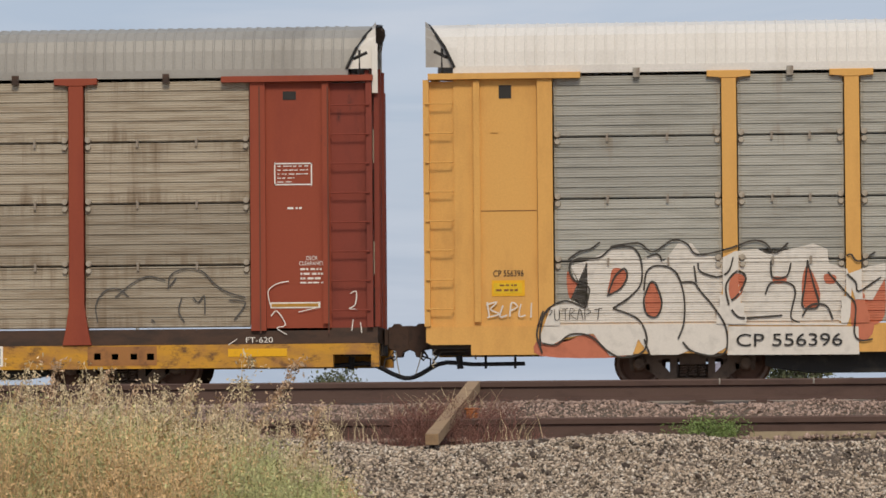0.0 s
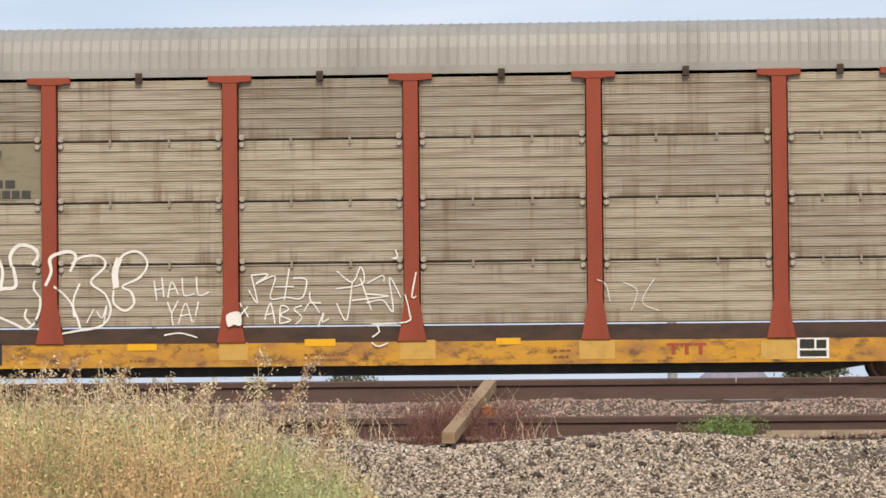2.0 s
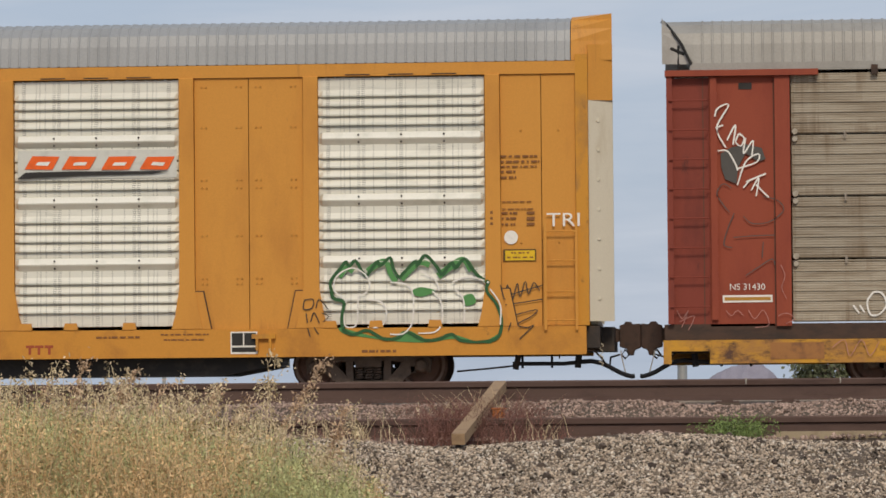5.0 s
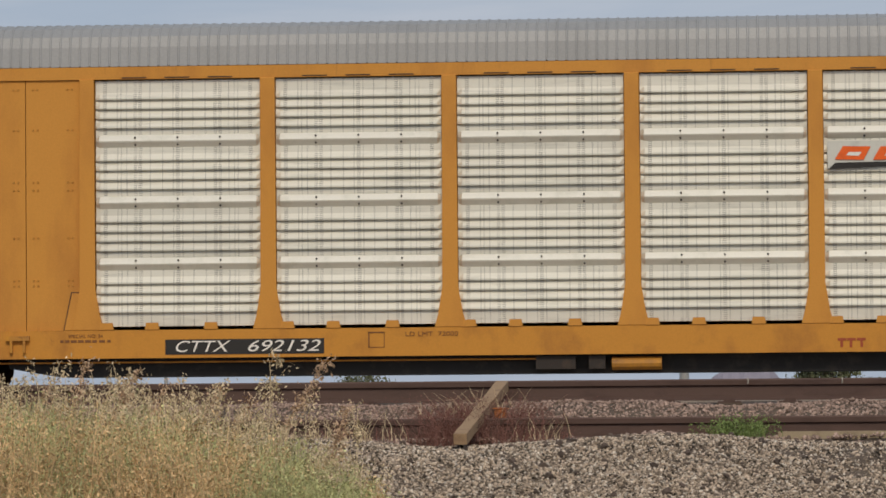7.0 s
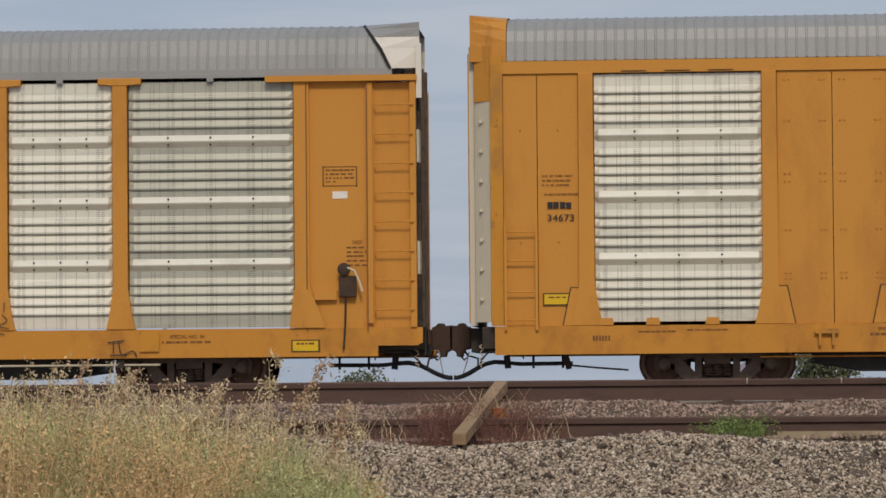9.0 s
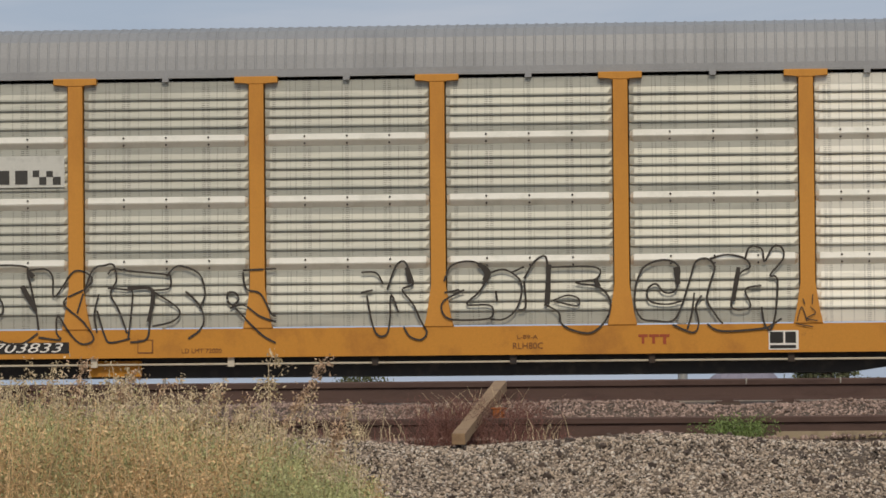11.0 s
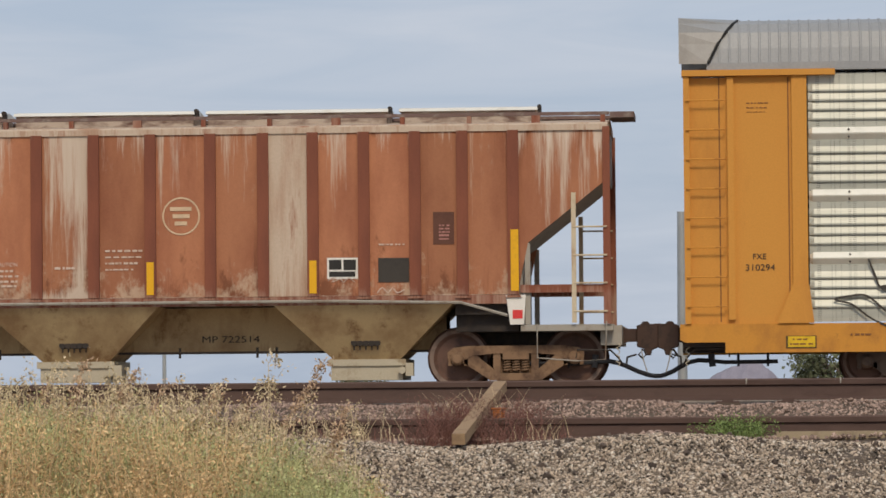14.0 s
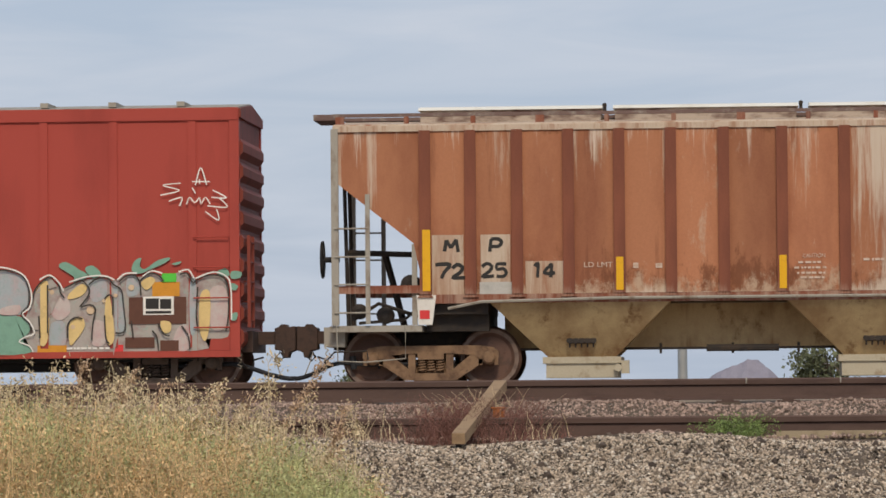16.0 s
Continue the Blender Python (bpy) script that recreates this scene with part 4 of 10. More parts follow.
        part("placard_board", bm, WHITE, car, "white sheet plate with a red sticker")
        part_box("sticker", STICKER_RED, car, min(s * 6.78, s * 6.93), max(s * 6.78, s * 6.93), -1.478, -1.471, 1.05, 1.18)
        part_box("roof_walk_end", ROOFWALK, car, min(s * 8.25, s * 8.62), max(s * 8.25, s * 8.62), -0.6, 0.6, 4.14, 4.23)
        add_truck(car, s * 6.80, HOPPER_KIT)
        add_coupler(car, s, 8.35, 8.95)
        add_hose(car, s, 8.35, 0.60)
        bm = bmesh.new()
        tube(bm, [(s * 7.15, -1.5, 0.96), (s * 7.15, -1.5, 0.45), (s * 7.75, -1.5, 0.40), (s * 8.18, -1.5, 0.42), (s * 8.2, -1.5, 1.0)], 0.012, 6)
        part("sill_step", bm, GREY_STEEL, car)
    # brake wheel and gear on the end towards the boxcar
    bm = bmesh.new()
    ring = [(-8.46, -0.9 + 0.27 * math.cos(a), 1.98 + 0.27 * math.sin(a)) for a in np.linspace(0, 2 * math.pi, 25)]
    tube(bm, ring, 0.022, 6)
    for k in range(5):
        a = k * 1.2566
        tube(bm, [(-8.44, -0.9, 1.98), (-8.46, -0.9 + 0.26 * math.cos(a), 1.98 + 0.26 * math.sin(a))], 0.016, 5)
    tube(bm, [(-8.2, -0.9, 1.98), (-8.5, -0.9, 1.98)], 0.045, 8)
    part("brake_wheel", bm, BLACK, car, "black spoked hand brake wheel")
    bm = bmesh.new()
    for x, z, r, l in ((-7.1, 1.58, 0.16, 0.3), (-7.5, 1.12, 0.13, 0.35), (-7.9, 1.18, 0.12, 0.2)):
        lathe_y(bm, [(r * 0.4, -0.9 - l / 2), (r, -0.86 - l / 2), (r, -0.9 + l / 2), (r * 0.4, -0.86 + l / 2)], 14, x, z)
    tube(bm, [(-7.0, -0.9, 1.1), (-7.6, -0.95, 1.3), (-8.0, -0.9, 1.05)], 0.03, 6)
    tube(bm, [(-6.9, -1.0, 1.3), (-7.2, -1.0, 1.05), (-7.9, -1.0, 1.0)], 0.025, 6)
    part("brake_gear", bm, SOOT, car)
    # roof, running boards and hatches
    bm = bmesh.new()
    along_x(bm, [(-1.44, zt), (1.44, zt), (1.35, 4.02), (0.0, 4.14), (-1.35, 4.02)], -8.24, 8.24)
    part("roof", bm, HOPPER_PALE, car)
    part_box("eave_strip", HOPPER_PALE, car, -8.24, 8.24, -1.47, -1.442, zt - 0.03, zt + 0.06)
    bm = bmesh.new()
    box(bm, -8.26, 8.26, -1.12, -1.02, 4.15, 4.20)
    box(bm, -8.26, 8.26, 0.6, 1.1, 4.20, 4.25)
    part("roof_walk", bm, ROOFWALK, car, "rusty running board on short posts")
    for k in range(17):
        x, r = -8.16 + k * 1.02, 0.065 if k % 3 == 0 else 0.035
        part_box("walk_post", HOPPER_RIB, car, x - r, x + r, -1.16, -1.05, 3.99, 4.149)
    for k in range(5):
        a = -7.0 + k * 3.0
        b = a + 2.9 if k < 4 else 7.2
        bm = bmesh.new()
        along_x(bm, [(-0.56, 4.275), (0.56, 4.275), (0.5, 4.32), (0.0, 4.365), (-0.5, 4.32)], a, b - 0.06)
        part("hatch_cover", bm, HATCH, car, "long off-white hatch cover", False)
        part_box("hatch_coaming", COAMING, car, a + 0.03, b - 0.09, -0.50, 0.50, 4.06, 4.272)
        bm = bmesh.new()
        box(bm, b - 0.05, b + 0.0, -0.7, -0.5, 4.2, 4.31)
        lathe_y(bm, [(0.035, -0.72), (0.035, -0.6)], 8, b - 0.025, 4.315)
        part("hatch_latch", bm, SOOT, car)
    # sill, chutes
    bm = bmesh.new()
    along_x(bm, [(-1.46, 1.28), (-1.40, 1.28), (-1.40, zb - 0.004), (-1.46, zb - 0.004)], -6.75, 6.75)
    part("side_sill", bm, HOPPER_RIB, car)
    bm = bmesh.new()
    tube(bm, [(-6.5, -1.52, 1.20), (-6.0, -1.52, 1.30), (-4.0, -1.52, 1.34), (4.0, -1.52, 1.34), (6.0, -1.52, 1.30), (6.7, -1.50, 1.10)], 0.024, 6)
    part("train_line", bm, GREY_STEEL, car)
    part_box("centre_sill", CHUTE, car, -5.7, 5.7, -0.42, 0.42, 0.60, 1.27)
    # near-black end parts also carry the shade under the body in their colour
    for s in (-1, 1):
        part_box("stub_sill", SOOT, car, min(s * 5.702, s * 8.35), max(s * 5.702, s * 8.35), -0.4, 0.4, 0.60, 0.858)
        part_box("bolster", SOOT, car, min(s * 5.9, s * 6.85), max(s * 5.9, s * 6.85), -1.1, 1.1, 0.862, 1.118)
        part_box("end_floor", SOOT, car, min(s * 5.9, s * 6.9), max(s * 5.9, s * 6.9), -1.30, 1.30, 1.12, 1.296)
    part_box("floor_sheet", CHUTE, car, -6.6, 6.6, -1.37, 1.37, 1.30, zb + 0.1)
    for x in (-4.5, 0.0, 4.5):
        bm = bmesh.new()
        ring = []
        for hx, hy, z in ((1.36, 1.44, 1.28), (0.52, 0.80, 0.46)):
            ring.append([bm.verts.new((x + sx * hx, sy * hy, z)) for sx, sy in ((-1, -1), (1, -1), (1, 1), (-1, 1))])
        for k in range(4):
            bm.faces.new((ring[0][k], ring[0][(k + 1) % 4], ring[1][(k + 1) % 4], ring[1][k]))
        bm.faces.new(ring[0])
        bm.faces.new(ring[1])
        part("hopper_chute", bm, CHUTE, car, "tapered dusty olive discharge chute")
        bm = bmesh.new()
        box(bm, x - 0.60, x + 0.60, -0.86, 0.86, 0.36, 0.46)
        box(bm, x - 0.55, x + 0.55, -0.82, 0.82, 0.14, 0.36)
        box(bm, x + 0.6, x + 0.72, -0.9, -0.7, 0.2, 0.4)
        lathe_y(bm, [(0.06, -0.95), (0.06, -0.85)], 8, x + 0.55, 0.29)
        part("outlet_gate", bm, CHUTE_PALE, car)
        bm = bmesh.new()
        box(bm, x - 0.2, x + 0.2, -0.98, -0.92, 0.66, 0.72)
        for k in range(5):
            lathe_y(bm, [(0.05, -1.02), (0.05, -0.9)], 8, x - 0.18 + 0.09 * k, 0.71)
            tube(bm, [(x - 0.18 + 0.09 * k, -0.97, 0.60), (x - 0.18 + 0.09 * k, -0.97, 0.80)], 0.014, 5)
        part("vibrator_bracket", bm, SOOT, car)
    bm = bmesh.new()
    tube(bm, [(-6.0, -0.7, 0.58), (6.0, -0.7, 0.58)], 0.02, 6)
    tube(bm, [(-2.6, -0.75, 0.58), (-1.5, -0.75, 0.58)], 0.055, 8)
    for x in (-3.3, -2.2, -1.2, 1.6, 2.8, 3.1):
        tube(bm, [(x, -0.7, 0.66), (x, -0.7, 0.50)], 0.022, 6)
    part("brake_rod", bm, SOOT, car)
    return car


def finish_box(name, x0, x1, y0, y1, z0, z1, mat):
    bm = bmesh.new()
    box(bm, x0, x1, y0, y1, z0, z1)
    return finish(name, bm, mat)


# ---- boxcar ----
def boxcar(x_right):
    L = 15.6
    car = car_root("boxcar", x_right - L / 2, "oxide-red boxcar with graffiti along its lower side", "boxcar")
    h = L / 2
    z0, z1, zt = 0.60, 4.10, 4.33
    edges = [h - 0.15, h - 0.72, h - 1.93, h - 3.0, h - 4.2, h - 5.4, h - 6.6, -h + 6.6, -h + 5.4, -h + 4.2, -h + 3.0, -h + 1.93, -h + 0.72, -h + 0.15]
    for a, b in zip(edges, edges[1:]):
        part_box("side_sheet", BOX_RED, car, b + 0.006, a - 0.006, -1.50, -1.44, z0, z1)
        part_box("side_sheet", BOX_RED, car, b + 0.006, a - 0.006, 1.44, 1.50, z0, z1)
    for x in edges[1:-1]:
        part_box("side_post", BOX_RED, car, x - 0.06, x + 0.06, -1.525, -1.501, z0 + 0.05, z1)
    part_box("top_chord", BOX_RED, car, -h, h, -1.54, -1.42, z1, zt - 0.03, "", 0.012)
    part_box("top_chord", BOX_RED, car, -h, h, 1.42, 1.54, z1, zt - 0.03)
    part_box("side_sill", BOX_RED, car, -h, h, -1.53, -1.45, 0.50, z0 - 0.003)
    for s in (-1, 1):
        part_box("corner_post", BOX_RED, car, min(s * (h - 0.15), s * h), max(s * (h - 0.15), s * h), -1.53, -1.40, z0, z1)
        part_box("corner_post", BOX_RED, car, min(s * (h - 0.15), s * h), max(s * (h - 0.15), s * h), 1.40, 1.53, z0, z1)
        # end wall with pressed horizontal corrugations
        bm = bmesh.new()
        pts = [(s * (h - 0.08), z0)]
        n = 9
        p = (z1 - z0 - 0.25) / n
        for k in range(n):
            z = z0 + 0.05 + k * p
            pts += [(s * (h - 0.02), z), (s * (h + 0.05), z + p * 0.25), (s * (h + 0.05), z + p * 0.6), (s * (h - 0.02), z + p * 0.85)]
        pts += [(s * (h - 0.02), z1 + 0.05), (s * (h - 0.08), z1 + 0.05)]
        prism(bm, pts if s > 0 else pts[::-1], -1.40, 1.40)
        part("end_wall", bm, RED_DARK, car, "dark red pressed corrugated end")
        bm = bmesh.new()
        along_x(bm, [(-1.5, z1 + 0.05), (1.5, z1 + 0.05), (1.5, zt - 0.04), (0, zt + 0.1), (-1.5, zt - 0.04)], min(s * (h - 0.06), s * (h + 0.03)), max(s * (h - 0.06), s * (h + 0.03)))
        part("end_fascia", bm, RED_DARK, car)
        bm = bmesh.new()
        for y in (-1.35, -0.85):
            box(bm, min(s * (h + 0.1), s * (h + 0.15)), max(s * (h + 0.1), s * (h + 0.15)), y - 0.025, y + 0.025, 0.95, 2.35)
        for k in range(5):
            tube(bm, [(s * (h + 0.13), -1.38, 1.05 + 0.3 * k), (s * (h + 0.13), -0.82, 1.05 + 0.3 * k)], 0.016, 6)
            tube(bm, [(s * (h - 0.05), -1.1, 1.05 + 0.3 * k), (s * (h + 0.13), -1.1, 1.05 + 0.3 * k)], 0.012, 6)
        part("end_ladder", bm, RED_DARK, car)
        ladder(car, min(s * (h - 0.70), s * (h - 0.16)), max(s * (h - 0.70), s * (h - 0.16)), [0.95, 1.4, 1.87, 2.33], BOX_RED, -1.58)
        add_truck(car, s * (h - 1.36), BOX_KIT)
        add_coupler(car, s, h - 0.05, h + 0.71)
        add_hose(car, s, h - 0.05, 0.76)
        part_box("buffer_beam", COUPLER, car, min(s * (h - 0.5), s * (h + 0.12)), max(s * (h - 0.5), s * (h + 0.12)), -0.9, 0.9, 0.58, 0.90)
    bm = bmesh.new()
    along_x(bm, [(-1.5, zt - 0.05), (1.5, zt - 0.05), (1.5, zt - 0.02), (0, zt + 0.12), (-1.5, zt - 0.02)], -h, h)
    part("roof", bm, GREY_STEEL, car)
    for k in range(14):
        x = h - 0.9 - k * 1.05
        part_box("roof_rib", GREY_STEEL, car, x - 0.06, x + 0.06, -1.45, 1.45, zt, zt + 0.075)
    part_box("underframe", BLACK, car, -h + 0.6, h - 0.6, -1.0, 1.0, 0.44, 0.595)
    part_box("centre_sill", BLACK, car, -h + 2.6, h - 2.6, -0.3, 0.3, 0.30, 0.436)
    return car


STICKER_RED = material("red_sticker", (0.65, 0.05, 0.05), (0.5, 0.04, 0.04), 0.4, 0.5, 0, 20, 1, 80, 0.02)
RACK_KIT = truck_meshes(1.62, 0.36, TRUCK, WHEEL)
HOPPER_KIT = truck_meshes(1.78, 0.457, TRUCK_TAN, WHEEL)
BOX_KIT = truck_meshes(1.75, 0.42, TRUCK, WHEEL)

C1 = bi_level("autorack_car", 9.03, "faded yellow car carrier with grey screens and white roof", YELLOW, YELLOW, ROOF_WHITE, "fine", PANEL_GREY, YELLOW, RACK_KIT, 1, YELLOW, 9.4, ladder_x=(12.98, 13.42))
C2 = bi_level("autorack_car", -18.53, "oxide-red car carrier with weathered grey screens and mustard sill", RED, RED_DARK, ROOF_OLD, "fine", PANEL_OLD, SILL_YELLOW, RACK_KIT, 2, RED_DARK, 9.45, True)
C3 = tri_level("autorack_car", -46.11, "mustard full-height car carrier with bright galvanised screens", RACK_KIT)
C4 = bi_level("autorack_car", -73.63, "mustard car carrier with bright galvanised screens and grey roof", ORANGE, ORANGE, ROOF_NEW, "rib", PANEL_GREYGREEN, ORANGE_SILL, RACK_KIT, 4, TRUCK, 9.8)


def mustard_extras(car):
    """Hand brake, brackets and the pipe along the sill."""
    bm = bmesh.new()
    box(bm, 12.16, 12.42, -1.60, -1.475, 1.40, 1.72)
    lathe_y(bm, [(0.05, -1.66), (0.10, -1.64), (0.10, -1.60)], 14, 12.24, 1.82)
    bmesh.ops.bevel(bm, geom=list(bm.edges), offset=0.008, segments=1, affect="EDGES")
    brake = part("hand_brake", bm, DECK_BROWN, car, "grimy hand brake housing with a chain")
    bm = bmesh.new()
    tube(bm, [(12.24, -1.64, 1.86), (12.40, -1.65, 1.80), (12.48, -1.65, 1.62), (12.52, -1.65, 1.48)], 0.016, 6)
    part("brake_lever", bm, CREAM, brake)
    bm = bmesh.new()
    tube(bm, [(12.26, -1.56, 1.42), (12.25, -1.56, 1.0), (12.22, -1.56, 0.6)], 0.018, 6)
    part("brake_chain", bm, SOOT, brake)
    part_box("brake_step", ORANGE, car, 11.78, 12.12, -1.56, -1.475, 1.36, 1.50)
    for s in (-1, 1):
        bm = bmesh.new()
        prism(bm, sorted_ccw([(s * 11.40, 0.94), (s * 11.95, 0.94), (s * 11.72, 1.52), (s * 11.47, 1.52)], -s), -1.56, -1.542)
        part("post_gusset", bm, ORANGE, car)
    bm = bmesh.new()
    tube(bm, [(-9.4, -1.42, 0.40), (9.4, -1.42, 0.40)], 0.016, 6)
    part("sill_pipe", bm, CREAM, car)
    for x in (-8.4, -6.0, -3.9, -1.8, 0.4, 2.5, 4.6, 6.7, 8.8):
        part_box("pipe_hanger", SOOT if int(x * 10) % 3 else CREAM, car, x - 0.05, x + 0.05, -1.46, -1.40, 0.36, 0.50)
    for x in (-9.1, 9.25):
        part_box("jacking_pad", ORANGE_DIRTY, car, x - 0.15, x + 0.15, -1.56, -1.523, 0.60, 0.90)
    part_box("reservoir", ORANGE_DIRTY, car, -4.0, -3.2, -1.30, -1.0, 0.22, 0.46)


def full_car_extras(car):
    for x in (-8.0, 8.1):
        bm = bmesh.new()
        box(bm, x - 0.18, x + 0.18, -1.60, -1.53, 0.78, 0.85)
        box(bm, x - 0.12, x - 0.08, -1.60, -1.53, 0.60, 0.78)
        box(bm, x + 0.08, x + 0.12, -1.60, -1.53, 0.60, 0.78)
        part("step_bracket", bm, ORANGE_DIRTY, car)
    bm = bmesh.new()
    along_x(bm, [(-1.36 + 0.13 * math.cos(a), 0.36 + 0.10 * math.sin(a)) for a in np.linspace(0, 5.8, 12)], 1.05, 1.8)
    part("air_reservoir", bm, ORANGE_DIRTY, car)
    for x0, x1 in ((-0.1, 0.5), (0.7, 0.95)):
        part_box("brake_valve", SOOT, car, x0, x1, -1.44, -1.2, 0.28, 0.48)
    bm = bmesh.new()
    tube(bm, [(-9.0, -1.35, 0.44), (0.0, -1.35, 0.44)], 0.014, 6)
    part("sill_pipe", bm, ORANGE, car)
    for s in (-1, 1):
        bm = bmesh.new()
        tube(bm, [(s * 11.0, -1.0, 0.26), (s * 11.5, -1.0, 0.30), (s * 11.9, -1.0, 0.34)], 0.015, 6)
        tube(bm, [(s * 11.95, -1.1, 0.5), (s * 11.9, -1.1, 0.28)], 0.05, 6)
        part("brake_rigging", bm, SOOT, car)


mustard_extras(C4)
full_car_extras(C3)
C5 = hopper(-96.36)
C6 = boxcar(-106.03)


# ---- paint, lettering and graffiti on the cars ----
def flat_paint(name, c, rough=0.6):
    return material(name, c, [v * 0.82 for v in c], 0.5, rough, 0, 6, 1, 70, 0.02)


PAINT_WHITE, PAINT_CHALK = flat_paint("graffiti_white", (0.66, 0.62, 0.56)), flat_paint("chalk_white", (0.78, 0.75, 0.69))
PAINT_ORANGE, PAINT_ORANGE2 = flat_paint("burnt_orange_spray", (0.50, 0.16, 0.09)), flat_paint("amber_paint", (0.62, 0.27, 0.03))
PAINT_DARK, PAINT_BLACK = flat_paint("dark_spray", (0.05, 0.043, 0.036)), flat_paint("stencil_black", (0.03, 0.028, 0.026))
PAINT_GREYED, PAINT_BROWN = flat_paint("worn_dark_spray", (0.085, 0.078, 0.07)), flat_paint("brown_stencil", (0.21, 0.09, 0.03))
PAINT_PINK, PAINT_MAROON = flat_paint("faint_pink_chalk", (0.42, 0.20, 0.17)), flat_paint("maroon_patch", (0.12, 0.05, 0.032))
PAINT_GREEN, PAINT_DARKGREEN = flat_paint("green_spray", (0.09, 0.26, 0.08)), flat_paint("dark_green_spray", (0.03, 0.10, 0.035))
PAINT_LIGHTGREY, PAINT_CREAM = flat_paint("light_grey_primer", (0.48, 0.46, 0.42)), flat_paint("cream_stencil", (0.62, 0.46, 0.30))
PAINT_LILAC = material("lilac_spray", (0.53, 0.45, 0.41), (0.50, 0.32, 0.31), 0.6, 0.6, 0, 4, 1, 60, 0.02, (0.36, 0.42, 0.40), 0.4)
PAINT_SMOKE = material("smoky_spray", (0.40, 0.36, 0.32), (0.30, 0.20, 0.19), 0.55, 0.6, 0, 5, 1, 60, 0.02, (0.30, 0.38, 0.33), 0.5)
PAINT_MIST = material("misty_spray", (0.36, 0.40, 0.41), (0.44, 0.36, 0.36), 0.6, 0.6, 0, 5, 1, 60, 0.02, (0.28, 0.36, 0.32), 0.5)
PAINT_YELLOWISH, PAINT_TEAL = flat_paint("pale_yellow_spray", (0.70, 0.51, 0.22)), flat_paint("teal_spray", (0.20, 0.36, 0.27))
PAINT_LIME, PLATE_YELLOW, PLATE_EDGE = flat_paint("lime_sticker", (0.10, 0.55, 0.06)), flat_paint("yellow_placard", (0.70, 0.45, 0.02)), flat_paint("placard_edge", (0.10, 0.06, 0.02))
LOGO_RED, LOGO_GREY, LOGO_ORANGE = flat_paint("rust_red_logo", (0.34, 0.075, 0.03)), flat_paint("charcoal_logo", (0.06, 0.058, 0.052)), flat_paint("vivid_orange_logo", (0.80, 0.13, 0.02))
LOGO_GROUND = flat_paint("pale_logo_ground", (0.60, 0.60, 0.54))
EMBLEM_GROUND = material("olive_grime_ground", (0.24, 0.21, 0.14), (0.18, 0.15, 0.10), 0.5, 0.6, 0, 3, 0.2, 60, 0.02)
SILL_PATCH, RUST_SILL = flat_paint("pale_sill_patch", (0.55, 0.33, 0.08)), material("rusty_sill_patch", (0.33, 0.15, 0.05), (0.17, 0.08, 0.04), 0.55, 0.7, 0, 5, 1, 60, 0.05)
RUST_YELLOW = flat_paint("rusted_reflector", (0.42, 0.22, 0.04))


def side_y(key, x, z):
    """How far out the near side stands at (x, z) of the car."""
    a = abs(x)
    if key in ("C1", "C2", "C4"):
        if key == "C2" and z < 0.70:
            return -1.503
        if key == "C2" and z < 0.935:
            return -1.473
        if key != "C2" and z < 0.937:
            return -1.523
        if a > 12.69:
            return -1.443 if a < 13.25 else -1.563
        if a > 12.57:
            return -1.543
        if a > 11.71:
            return -1.473
        w = 0.115 + 0.12 * max(0, min(1, (1.5 - z) / 0.5))
        if any(abs(a - p) < w for p in (1.38, 4.16, 6.96, 8.81, 11.59)):
            return -1.543
        return -1.468 if key != "C4" else -1.505
    if key == "C3":
        if z < 0.935:
            return -1.528
        w = 0.115 + 0.14 * max(0, min(1, (1.55 - z) / 0.5))
        if any(abs(a - p) < w for p in POSTS_FULL):
            return -1.538
        if POSTS_FULL[2] < a < POSTS_FULL[3] or a > POSTS_FULL[4]:
            return -1.480
        return -1.495
    if key == "C5":
        return -1.446 if z > 1.3 else -0.426
    h = 7.8
    return -1.528 if z < 0.6 or any(abs(a - (h - d)) < 0.062 for d in (0.72, 1.93, 3.0, 4.2, 5.4, 6.6)) or a > h - 0.15 else -1.503


class Marking:
    """Paint of one colour on one car's side, kept to the surface under it."""

    def __init__(self, car, key, mat, name, label):
        self.car, self.key, self.mat, self.name, self.label = car, key, mat, name, label
        self.bm = bmesh.new()
        self.starts = []
        self.lift = COATS.get(key, 0.0)

    def done(self):
        """Every stroke or patch becomes a part of its own."""
        COATS[self.key] = self.lift + 0.001
        self.bm.faces.ensure_lookup_table()
        for a, b in zip(self.starts, self.starts[1:] + [len(self.bm.faces)]):
            piece, seen = bmesh.new(), {}
            for k in range(a, b):
                vs = self.bm.faces[k].verts
                for v in vs:
                    if v not in seen:
                        seen[v] = piece.verts.new(v.co)
                piece.faces.new([seen[v] for v in vs])
            part(self.name, piece, self.mat, self.car, self.label)
        self.bm.free()


COATS = {}      # thickness of the coats of paint laid so far, by car


